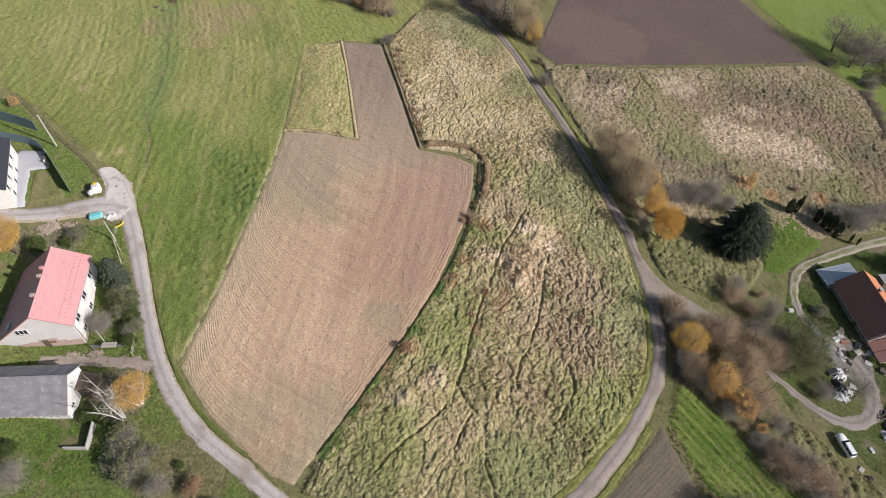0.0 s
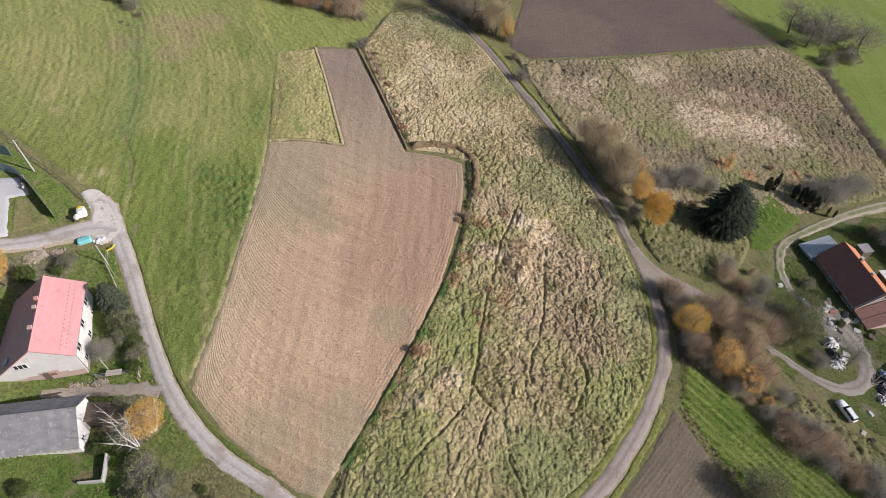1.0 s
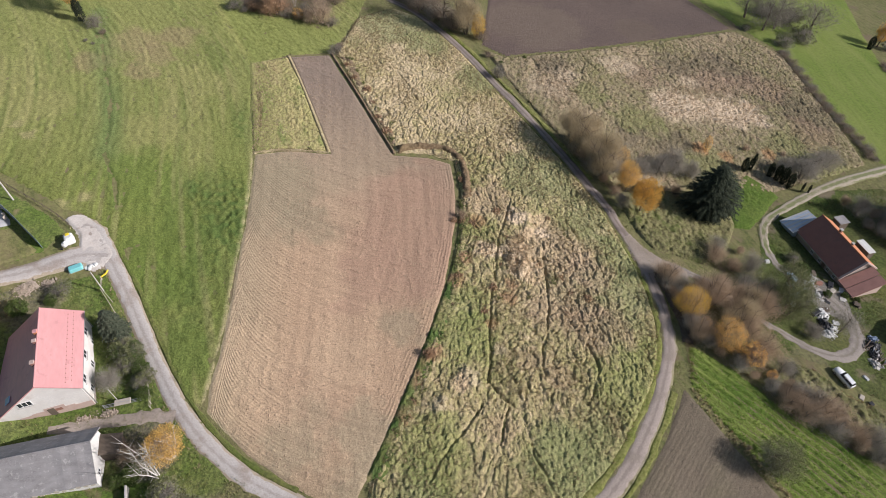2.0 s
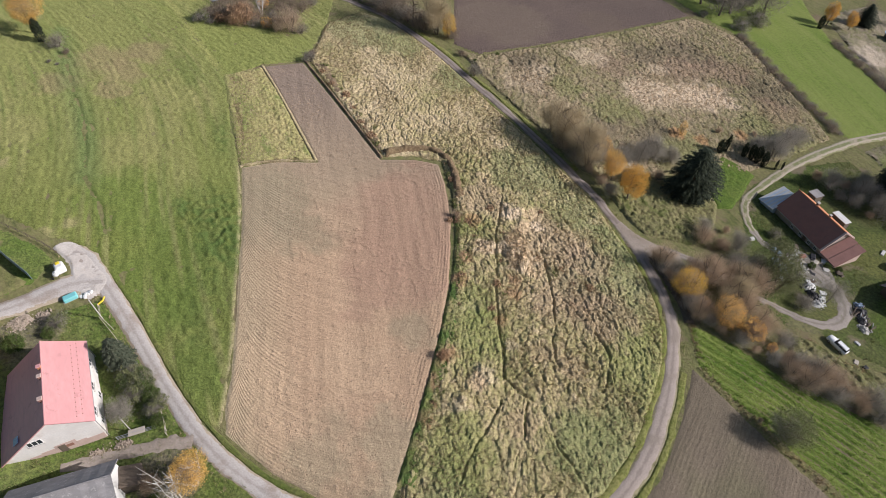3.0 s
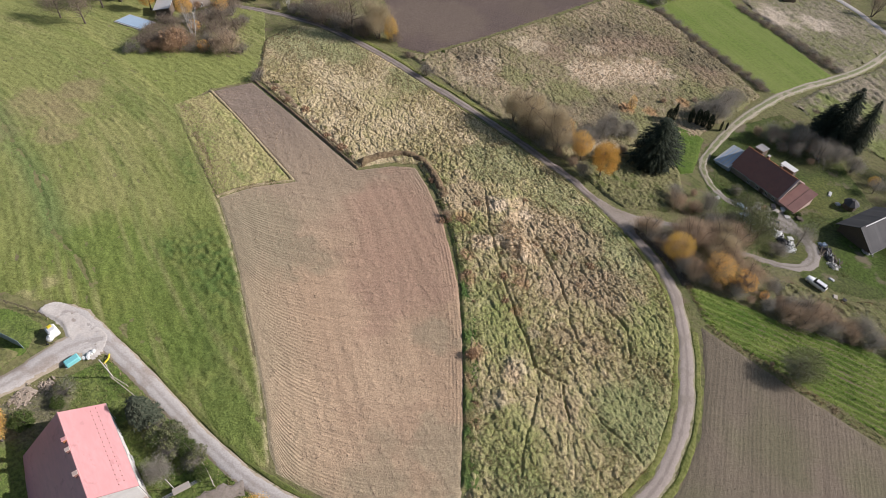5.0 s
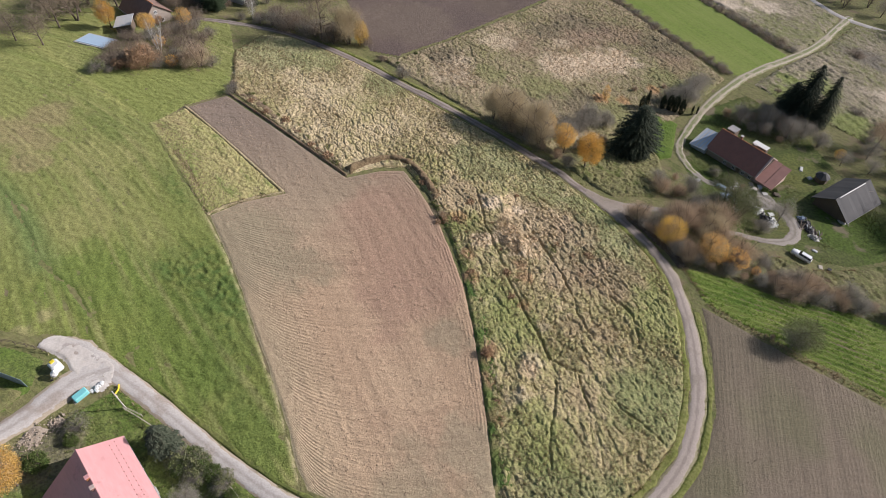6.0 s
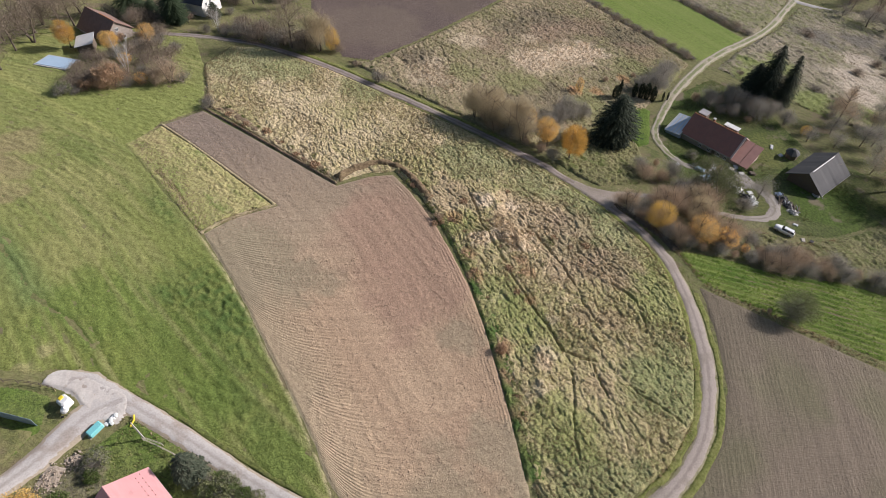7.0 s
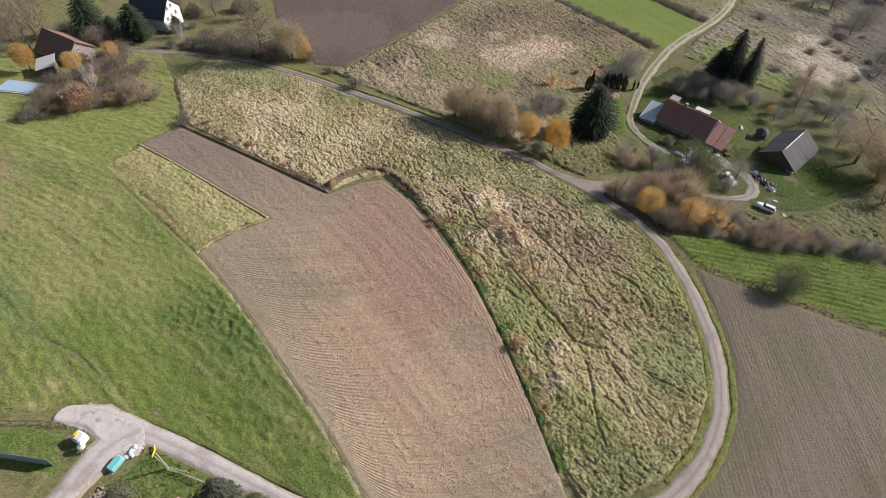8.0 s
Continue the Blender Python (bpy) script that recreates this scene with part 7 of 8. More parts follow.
def leaf_crown(rng, centre, size, clumps, per, leaf_size, spread):
    s = Shape()
    bumpy = uneven(rng, 12)
    for _ in range(clumps):
        d = off_sphere(rng)
        q = d.normalized()
        t = d.length ** 0.4
        c = Vector((q.x * size[0], q.y * size[1], q.z * size[2])) * (t * bumpy(q)) + centre
        for _ in range(per):
            p = c + off_sphere(rng) * spread
            if p.z < 0.1:
                p.z = rng.uniform(0.1, 0.7)
            a = off_sphere(rng).normalized()
            b = a.cross(off_sphere(rng)).normalized()
            k = leaf_size * rng.uniform(0.6, 1.4)
            leaf(s, p, a * k, b * k * 0.7)
    return s


def shrub(seed, h, r, material, stems=6, count=6800, leaves=None, fine=0.026):
    """A bare many-stemmed bush, with leaves left on it if asked."""
    rng = random.Random(seed)
    ob = new("shrub")
    wood = Shape()
    limbs(wood, rng, h, 0.05 + 0.012 * h, stems, r * 0.5, 3)
    part("stem", wood, BARK, ob)
    part("crown", twig_crown(rng, Vector((0, 0, h * 0.52)), (r, r, h * 0.5), count, 0.62, fine, Vector((0, 0, -0.3))), material, ob)
    if leaves:
        part("foliage", leaf_crown(rng, Vector((0, 0, h * 0.58)), (r * 0.95, r * 0.95, h * 0.42), leaves[1], 22, leaves[2], 0.45), leaves[0], ob)
    return ob


def leaf_tree(seed, h, r, material, bark=None, clumps=110, per=26, size=0.13, twigs=None, stems=1, low=0.25, name="tree"):
    rng = random.Random(seed)
    ob = new(name)
    wood = Shape()
    limbs(wood, rng, h, 0.05 + 0.016 * h, stems, r * 0.8, 9)
    part("trunk", wood, bark or BARK, ob)
    mid = h * (1 + low) / 2
    part("crown", leaf_crown(rng, Vector((0, 0, mid)), (r, r, h * (1 - low) / 2), clumps, per, size, 0.2 + 0.19 * r), material, ob)
    if twigs:
        sprigs = part("brushwood", twig_crown(rng, Vector((0, 0, mid)), (r, r, h * (1 - low) / 2), 2200, 0.75, 0.032, Vector((0, 0, h * 0.2))), twigs, ob)
        tagged(sprigs, "fine bare twigs", kind="stuff")
    return ob


def bare_tree(seed, h, r, bark=None, twigs=None, stems=1, count=6000, name="tree", thick=1.0, fine=0.028):
    rng = random.Random(seed)
    ob = new(name)
    wood = Shape()
    limbs(wood, rng, h, (0.06 + 0.016 * h) * thick, stems, r * 0.85, 12, 0.2)
    part("trunk", wood, bark or BARK, ob)
    part("crown", twig_crown(rng, Vector((0, 0, h * 0.6)), (r, r, h * 0.42), count, 0.75, fine, Vector((0, 0, h * 0.1))), twigs or TWIG_GREY, ob)
    return ob


def conifer(seed, h, r, material, rows=26, name="spruce"):
    rng = random.Random(seed)
    ob = new(name)
    wood = Shape()
    wood.tube((0, 0, -0.4), (0, 0, h * 0.5), 0.02 * h, 0.012 * h, 7)
    wood.tube((0, 0, h * 0.5), (0, 0, h), 0.012 * h, 0.02, 6)
    part("trunk", wood, BARK, ob)
    s = Shape()
    lop = [rng.uniform(0.75, 1.15) for _ in range(9)]
    for i in range(rows):
        t = (i + 0.3) / rows
        z = h * (0.04 + 0.95 * t)
        reach = r * (1 - t**2.6) ** 0.75 * min(1, 0.62 + t * 1.6) + 0.15
        arms = max(7, int(20 * (1 - t) + 6))
        for k in range(arms):
            a = 6.283 * (k + rng.random() * 0.8) / arms
            far = reach * rng.uniform(0.72, 1.12) * lop[int(a * 9 / 6.3) % 9]
            out = Vector((math.cos(a), math.sin(a), 0))
            steps = max(3, int(far / 0.3))
            for j in range(steps):
                u = (j + 0.5) / steps
                p = out * far * u + Vector((0, 0, z - far * 0.28 * u * u + far * 0.08 * u))
                for side in (-1, 1):
                    across = Vector((-out.y, out.x, 0)) * side
                    way = (out * 0.7 + across * 0.8 + Vector((0, 0, -0.45 + rng.uniform(-0.3, 0.25)))).normalized()
                    sprig(s, p, way, 0.8 * (1.15 - 0.5 * u) * rng.uniform(0.6, 1.3), 0.26, way.cross(Vector((rng.uniform(-0.4, 0.4), rng.uniform(-0.4, 0.4), 1))).normalized())
    part("crown", s, material, ob)
    return ob


def plant(kinds, x, y, size, label, category, group="", wide=1.0, seed=0):
    """Sets one of the kinds at its place; the first one set is the model itself, the rest are copies."""
    rng = random.Random(int(x * 31 + y * 17) + seed)
    model = kinds[rng.randrange(len(kinds))]
    m = pose(x, y, ground_at(x, y), 0, 0, rng.uniform(0, 360)) @ Matrix.Diagonal((size * wide, size * wide, size, 1))
    if "set" in model:
        ob = copy_thing(model["ob"], m)
    else:
        ob = model["ob"]
        ob.matrix_basis = m
        ob.empty_display_size = 0.3
        model["set"] = True
    for key in ("label", "category", "group"):
        if key in ob:
            del ob[key]
    return tagged(ob, label, category, group)


def kinds_of(*obs):
    return [{"ob": o} for o in obs]


def settle(kinds):
    """Takes away models that were never set."""
    for model in kinds:
        if "set" not in model:
            for o in (*model["ob"].children_recursive, model["ob"]):
                bpy.data.objects.remove(o)


# each model is one unit for its own height; places give the scale
BROWN = kinds_of(shrub(1, 5, 2.6, TWIG_BROWN), shrub(2, 5, 2.9, TWIG_BROWN), shrub(3, 5, 2.4, TWIG_BROWN))
GREYS = kinds_of(shrub(4, 5, 2.7, TWIG_GREY), shrub(5, 5, 3.0, TWIG_GREY))
RUST = kinds_of(shrub(6, 5, 2.6, TWIG_RUST, leaves=(TWIG_RUST, 40, 0.10)), shrub(7, 5, 2.8, TWIG_RUST, leaves=(TWIG_RUST, 40, 0.10)))
AMBER = kinds_of(shrub(8, 5, 2.6, TWIG_BROWN, leaves=(LEAF_AMBER, 75, 0.07)), shrub(9, 5, 2.6, TWIG_BROWN, leaves=(LEAF_AMBER, 90, 0.07)))
AMBER_TREE = kinds_of(leaf_tree(31, 8, 3.0, LEAF_AMBER, clumps=330, per=20, size=0.055, twigs=TWIG_AMBER, stems=3, low=0.06), leaf_tree(32, 8, 3.3, LEAF_AMBER, clumps=280, per=20, size=0.055, twigs=TWIG_AMBER, stems=4, low=0.06))
MUSTARD = kinds_of(leaf_tree(33, 7, 3.2, LEAF_MUSTARD, clumps=320, per=20, size=0.055, twigs=TWIG_BROWN, stems=4, low=0.06))
HAZY = kinds_of(bare_tree(34, 9, 4.2, twigs=TWIG_AMBER, stems=3, count=13000), bare_tree(35, 9, 4.5, twigs=TWIG_AMBER, stems=5, count=13000))
ORANGE = kinds_of(leaf_tree(11, 10, 3.0, LEAF_ORANGE, size=0.065, clumps=420, per=22), leaf_tree(12, 10, 2.8, LEAF_ORANGE, size=0.07, clumps=260, per=22, twigs=TWIG_BROWN))
GOLD = kinds_of(leaf_tree(13, 9, 3.0, LEAF_YELLOW, size=0.065, clumps=360, per=20, twigs=TWIG_BROWN), leaf_tree(14, 9, 2.7, LEAF_YELLOW, BARK_WHITE, size=0.06, clumps=340, per=20, twigs=TWIG_BROWN, stems=3, name="birch"))
BARE = kinds_of(bare_tree(15, 10, 4.0), bare_tree(16, 10, 4.4, twigs=TWIG_BROWN), bare_tree(17, 10, 3.8, stems=3, twigs=TWIG_BROWN))
FAR_BROWN = kinds_of(shrub(41, 5, 2.6, TWIG_FAR, count=2600, fine=0.05), shrub(42, 5, 2.9, TWIG_FAR, count=2600, fine=0.05))
FAR_GREYS = kinds_of(shrub(43, 5, 2.7, TWIG_FAR_GREY, count=2600, fine=0.05), shrub(44, 5, 3.0, TWIG_FAR_GREY, count=2600, fine=0.05))
FAR_BARE = kinds_of(bare_tree(45, 10, 4.0, twigs=TWIG_FAR_GREY, count=2600, fine=0.05), bare_tree(46, 10, 4.4, twigs=TWIG_FAR, count=2600, fine=0.05), bare_tree(47, 10, 3.8, stems=3, twigs=TWIG_FAR, count=2600, fine=0.05))
BIRCH = kinds_of(bare_tree(18, 10, 2.4, BARK_WHITE, TWIG_GREY, 4, 700, "birch", 0.5))
SPRUCE = kinds_of(conifer(19, 18, 5.2, NEEDLE_DARK, 30), conifer(20, 18, 4.6, NEEDLE_DARK, 30))
FAR_SPRUCE = kinds_of(conifer(29, 18, 5.0, NEEDLE_GREEN, 24), conifer(30, 18, 4.6, NEEDLE_GREEN, 24))
BLUE = kinds_of(conifer(21, 8, 2.5, NEEDLE_BLUE, 18, "conifer"))
DARK_BUSH = kinds_of(leaf_tree(22, 4, 1.6, NEEDLE_DARK, clumps=130, per=26, size=0.08, low=0.02, name="conifer"))
OLIVE = kinds_of(leaf_tree(23, 8, 3.4, LEAF_OLIVE, clumps=520, per=22, size=0.05, twigs=LEAF_OLIVE, stems=3, low=0.1, name="willow"), shrub(24, 5, 2.8, TWIG_GREY, leaves=(LEAF_OLIVE, 60, 0.10)))
GREEN = kinds_of(leaf_tree(25, 3, 1.7, LEAF_GREEN, clumps=150, per=24, size=0.07, stems=4, low=0.02, name="shrub"))
WEED = kinds_of(leaf_tree(26, 1.0, 0.9, WEED_GREEN, clumps=26, per=14, size=0.08, stems=3, low=0.0, name="weed"), leaf_tree(27, 1.0, 1.0, WEED_GREEN, clumps=22, per=14, size=0.08, stems=3, low=0.0, name="weed"))
RUST_WEED = kinds_of(leaf_tree(28, 1.0, 0.9, TWIG_RUST, clumps=26, per=14, size=0.08, stems=3, low=0.0, name="weed"))

# gardens by the lane
plant(BLUE, -57.3, 66.2, 0.92, "blue-green conifer in the garden below the lane", "conifer")
for x, y, s in ((-47.6, 38.0, 0.7), (-45.0, 36.0, 0.6), (-48.2, 34.9, 0.65)):
    plant(OLIVE[1:], x, y, s, "low olive bush in the rough grass below the lane", "shrub", "olive bushes below the lane", 1.3)
plant(OLIVE[1:], -55.6, 60.4, 0.72, "olive half-bare shrub by the garden fence", "shrub")
plant(OLIVE[1:], -53.0, 57.0, 0.62, "yellowing shrub at the garden fence", "shrub")
for x, y, s, kind in ((-56.4, 63.6, 0.75, OLIVE[1:]), (-54.6, 62.0, 0.8, OLIVE[1:]), (-53.4, 59.6, 0.65, GREEN), (-52.4, 57.8, 0.6, OLIVE[1:]), (-66.8, 75.0, 0.7, OLIVE[1:])):
    plant(kind, x, y, s, "dense olive-green shrub below the lane", "shrub", "olive shrubs below the lane", 1.1)
plant(GREYS, -57.6, 57.4, 0.8, "bare grey shrub before the pale house", "shrub")
plant(GOLD[:1], -75.4, 70.4, 1.0, "golden-leaved tree behind the pale house", "tree")
plant(GOLD[:1], -80.5, 71.0, 0.8, "golden-leaved tree below the drive", "tree")
plant(BIRCH, -49.4, 41.6, 1.0, "bare white-stemmed birch by the lane", "birch")
plant(GOLD[1:], -47.6, 44.0, 0.82, "yellow-leaved birch with white stems by the lane", "birch", "", 1.1)
for x, y, s, kind, words in ((-60.4, 31.4, 0.9, GREYS, "bare grey shrub in the rough garden"), (-55.4, 42.2, 0.6, GREEN, "green shrub beside the grey-roofed barn"), (-54.8, 41.6, 0.8, GREEN, "broad green shrub at the barn's gable"), (-45.5, 33.4, 1.0, OLIVE[1:], "olive-brown shrub below the lane"), (-41.2, 31.0, 0.8, GREYS, "low bare shrub below the lane"), (-53.0, 42.4, 1.0, GREEN, "dense dark green shrub by the barn gable"), (-54.4, 61.6, 1.2, GREEN, "dark green shrub beside the garden lawn"), (-52.4, 55.0, 0.9, GREEN, "green shrub at the garden fence"), (-56.8, 62.8, 1.2, GREEN, "shady dark shrub by the pale house"), (-36.6, 31.2, 0.55, RUST, "rust-brown shrub below the lane"), (-43.6, 36.4, 0.45, OLIVE[1:], "low olive shrub below the lane"), (-39.4, 34.6, 0.5, GREEN, "low green bush below the lane"), (-33.0, 28.6, 0.6, OLIVE[1:], "olive shrub at the lane's foot"), (-47.6, 38.2, 0.6, GREEN, "green bush beside the birches"), (-63.4, 36.0, 0.9, GREEN, "broad green bush in the rough garden"), (-48.5, 46.4, 0.5, BROWN, "low brown shrub at the lane's edge"), (-53.4, 45.4, 0.7, BROWN, "brown shrub between barn and lane"), (-54.6, 63.2, 1.0, GREEN, "dark green shrub in the garden"), (-68.0, 73.4, 0.8, GREEN, "low green shrub behind the pale house"), (-72.5, 72.0, 1.2, GREEN, "dark green shrub behind the pale house"), (-90.6, 108.8, 0.45, AMBER, "small orange shrub at the upper fence")):
    plant(kind, x, y, s, words, "shrub")

# along the farm road
plant(ORANGE[:1], 46.6, 90.2, 1.02, "bright orange tree beside the road", "tree")
plant(GOLD[:1], 46.0, 97.4, 0.9, "yellow half-bare tree beside the road", "tree", "", 0.95)
plant(AMBER_TREE[1:], 47.6, 105.6, 0.8, "small orange tree behind the roadside trees", "tree", "", 0.75)
for x, y, s in ((41.6, 101.8, 1.05), (40.2, 106.4, 1.15), (44.0, 105.4, 1.05), (38.2, 111.2, 1.15), (41.6, 112.6, 1.0), (37.6, 115.4, 0.95)):
    plant(HAZY, x, y, s, "tall bare tree with an amber haze of last leaves", "tree", "tall trees beside the road", 0.85)
for x, y, s, kind in ((41.6, 110.4, 1.3, GREYS), (44.6, 103.4, 1.3, GREYS), (39.4, 114.0, 1.1, BROWN), (47.6, 108.4, 1.2, GREYS), (43.2, 112.0, 1.2, AMBER), (51.5, 103.0, 1.2, GREYS), (41.4, 100.4, 1.1, BROWN), (42.6, 96.2, 0.9, BROWN), (40.2, 104.2, 1.1, GREYS), (38.8, 108.6, 1.1, BROWN), (43.2, 92.8, 0.8, GREYS)):
    plant(kind, x, y, s, "tall bare brown shrub beside the road" if kind is not AMBER else "tall shrub with the last amber leaves", "shrub", "thicket beside the road")
for x, y, s, kind in ((57.0, 104.0, 1.5, GREYS), (61.5, 104.6, 1.7, GREYS), (66.0, 103.0, 1.2, GREYS), (63.5, 108.8, 1.0, BROWN), (87.0, 112.5, 0.8, BROWN), (97.0, 110.0, 0.8, BROWN), (58.6, 96.6, 0.9, BROWN)):
    plant(kind, x, y, s, "bare shrub in the dry grass", "shrub", "shrubs in the dry grass")
plant(AMBER_TREE[1:], 75.0, 112.4, 0.75, "rust-orange bush in the dry grass", "tree", "", 0.75)
plant(SPRUCE[:1], 64.0, 90.6, 0.88, "broad dark spruce near the farmhouse", "spruce", "", 1.42)
for x, y, s in ((82.6, 105.2, 1.15), (84.4, 105.2, 1.3), (89.0, 103.2, 1.0), (90.4, 101.8, 1.1), (91.4, 100.4, 1.2), (92.4, 99.0, 1.1), (95.4, 97.4, 0.7), (97.2, 97.0, 0.6)):
    plant(DARK_BUSH, x, y, s, "slim dark conifer in the hedge", "conifer", "dark conifer hedge", 0.8 if 88 < x < 93 else 0.5)
for x, y, s in ((97.6, 101.6, 1.5), (102.5, 104.4, 1.4), (107.5, 105.6, 1.3), (93.6, 104.2, 1.2)):
    plant(GREYS, x, y, s, "bare grey shrub behind the hedge", "shrub", "shrubs behind the conifer hedge")
plant(BARE[2:], 43.9, 69.6, 0.72, "pollarded bare willow at the junction", "willow", "", 0.9)
# thicket between the road and the yard
plant(MUSTARD, 45.2, 62.0, 0.95, "broad mustard-yellow tree beside the road", "tree")
plant(AMBER_TREE[:1], 48.6, 53.6, 0.92, "bright orange tree in the thicket", "tree")
plant(AMBER, 47.0, 58.2, 1.05, "brown shrub with the last amber leaves in the thicket", "shrub")
plant(AMBER, 52.2, 49.6, 1.05, "pale orange half-bare shrub above the green strip", "shrub")
plant(AMBER, 54.6, 46.0, 0.95, "half-bare shrub with orange leaves above the green strip", "shrub")
for x, y, s in ((55.4, 58.4, 0.72), (52.0, 58.0, 0.66), (58.6, 62.4, 0.7)):
    plant(HAZY, x, y, s, "pale half-bare tree inside the thicket", "tree", "half-bare trees of the thicket")
for x, y, s, kind in ((46.6, 51.8, 0.62, BROWN), (49.4, 49.2, 0.7, GREYS), (51.2, 46.6, 0.72, BROWN), (53.4, 43.8, 0.72, GREYS), (55.2, 40.8, 0.7, BROWN), (57.0, 38.0, 0.75, BROWN), (60.6, 34.6, 0.8, GREYS), (64.2, 31.2, 0.8, BROWN), (56.2, 43.6, 0.9, BROWN), (58.4, 41.0, 0.9, GREYS), (60.4, 38.6, 0.95, BROWN), (55.6, 40.6, 0.7, BROWN), (58.0, 37.6, 0.75, GREYS), (62.6, 36.2, 0.95, BROWN)):
    plant(kind, x, y, s, "bare brown hedge shrub along the green strip", "shrub", "hedge along the green strip", 1.2)
for x, y, s, kind in ((43.8, 71.6, 0.75, BROWN), (44.3, 69.0, 0.9, GREYS), (43.8, 66.8, 0.9, BROWN), (43.9, 58.4, 0.9, GREYS), (43.6, 55.4, 0.8, BROWN), (45.4, 54.2, 0.75, GREYS), (46.2, 67.6, 1.0, GREYS), (47.6, 63.6, 1.0, BROWN)):
    plant(kind, x, y, s, "dark bare shrub crowding the road's edge", "shrub", "shrubs crowding the road", 1.1)
ROWS_OF_SHRUBS = ((44.4, 64.0, 1.15, BROWN), (44.2, 60.2, 1.1, BROWN), (44.8, 56.6, 0.95, BROWN), (53.8, 55.6, 1.3, BROWN), (55.2, 51.0, 1.2, BROWN), (52.0, 64.2, 1.35, BROWN), (54.6, 61.0, 1.55, BROWN), (57.2, 58.6, 1.5, BROWN), (57.6, 64.0, 1.5, BROWN), (60.6, 61.0, 1.35, BROWN), (55.6, 68.4, 0.7, BROWN), (61.4, 67.0, 1.15, GREYS), (62.0, 73.4, 1.1, BROWN), (58.6, 76.0, 0.85, BROWN), (60.6, 79.0, 0.9, GREYS), (66.0, 73.2, 1.1, GREYS), (66.2, 66.0, 1.25, GREYS), (49.0, 65.8, 1.0, BROWN), (66.8, 78.4, 0.9, BROWN), (57.8, 47.2, 0.9, GREYS), (57.0, 42.0, 1.0, GREYS), (64.4, 61.4, 0.9, GREYS))
for x, y, s, kind in ROWS_OF_SHRUBS:
    words = {id(AMBER): "tall thicket shrub with amber leaves", id(RUST): "dense rust-brown thicket shrub"}.get(id(kind), "bare brown thicket shrub")
    plant(kind, x, y, s, words, "shrub", "thicket between road and yard", 1.0)
for k in range(15):
    t = k / 14
    x, y = 57.6 + 22.5 * t, 41.4 - 29 * t
    plant((BROWN, GREYS, GREYS, BROWN)[k % 4], x + (k % 3) * 0.9, y + (k % 2) * 0.9, 0.72 + 0.25 * ((k * 7) % 4) / 3, "bare brown hedge shrub along the green strip", "shrub", "hedge along the green strip", 1.15)
plant(OLIVE[:1], 70.0, 65.4, 1.2, "grey-green willow shrub in front of the farmhouse", "willow")
plant(OLIVE[:1], 67.6, 60.6, 0.95, "grey-green willow beside the yard", "willow")
plant(GREEN, 79.2, 72.0, 1.4, "yellow-green shrub at the farmhouse wall", "shrub")
plant(GREEN, 86.2, 65.0, 0.6, "yellow-green bush before the annex", "shrub")
plant(GREEN, 88.6, 63.6, 0.5, "low green bush in the yard", "shrub")
plant(OLIVE[1:], 79.4, 75.8, 0.7, "olive shrub at the corner of the house", "shrub")
plant(GREEN, 82.0, 65.6, 0.7, "low green shrub before the farmhouse", "shrub")
plant(BARE[:1], 77.4, 55.4, 0.75, "bare fruit tree beside the scrap heaps", "tree")
plant(GREYS, 70.4, 55.0, 0.75, "bare shrub over the scrap heap", "shrub")
plant(GREYS, 72.2, 61.6, 0.8, "bare shrub beside the scrap heap", "shrub")
plant(BARE[:1], 44.8, 30.4, 0.7, "lone grey fruit tree at the crop's edge", "tree", "", 1.45)
plant(OLIVE[:1], 45.9, 29.8, 0.72, "olive-leaved tree beside the lone fruit tree", "tree", "", 1.1)
plant(BROWN, 42.6, 33.4, 0.35, "low brown bush at the field's edge", "shrub")
plant(SPRUCE[1:], 123.6, 81.4, 1.08, "tall dark spruce behind the farmhouse", "spruce", "", 0.85)
plant(SPRUCE[:1], 122.4, 85.0, 0.75, "broad dark spruce behind the farmhouse", "spruce", "", 0.9)
plant(SPRUCE[1:], 125.0, 76.4, 0.95, "tall slim dark spruce behind the farmhouse", "spruce", "", 0.75)
for x, y, s, kind in ((112.0, 84.0, 1.5, GREYS), (106.4, 88.8, 1.3, GREYS), (113.4, 77.6, 1.5, GREYS), (118.0, 70.6, 1.3, GREYS), (108.6, 81.8, 1.1, GREYS), (104.6, 92.4, 0.9, BROWN), (110.2, 87.6, 1.3, BROWN), (115.2, 81.0, 1.5, BROWN), (117.6, 75.2, 1.4, GREYS), (109.6, 77.4, 0.9, BROWN), (116.0, 87.4, 1.2, GREYS), (119.6, 79.0, 1.3, BROWN), (106.0, 84.6, 0.8, GREYS)):
    plant(kind, x, y, s, "grey bare shrub behind the farmhouse", "shrub", "shrubs behind the farmhouse")
plant(MUSTARD, 118.6, 64.4, 0.45, "small bright yellow bush in the garden", "shrub")
for x, y, s, kind in ((132.6, 61.6, 1.15, BARE), (140.6, 54.0, 1.0, BARE), (128.0, 52.0, 1.0, BARE), (122.0, 38.0, 1.2, BARE), (150.0, 66.0, 0.9, BARE), (116.6, 44.0, 0.9, BARE)):
    plant(kind, x, y, s, "wide bare tree on the valley meadow", "tree", "bare trees in the valley", 1.1)
plant(HAZY[1:], 108.6, 30.6, 1.3, "tall rusty half-bare tree below the barn", "tree", "", 1.4)
plant(BARE[1:2], 112.6, 37.6, 1.15, "broad bare brown tree below the barn", "tree", "", 1.4)
plant(BARE[2:], 99.0, 26.0, 1.1, "bare many-stemmed tree beside the rough meadow", "tree", "", 1.3)
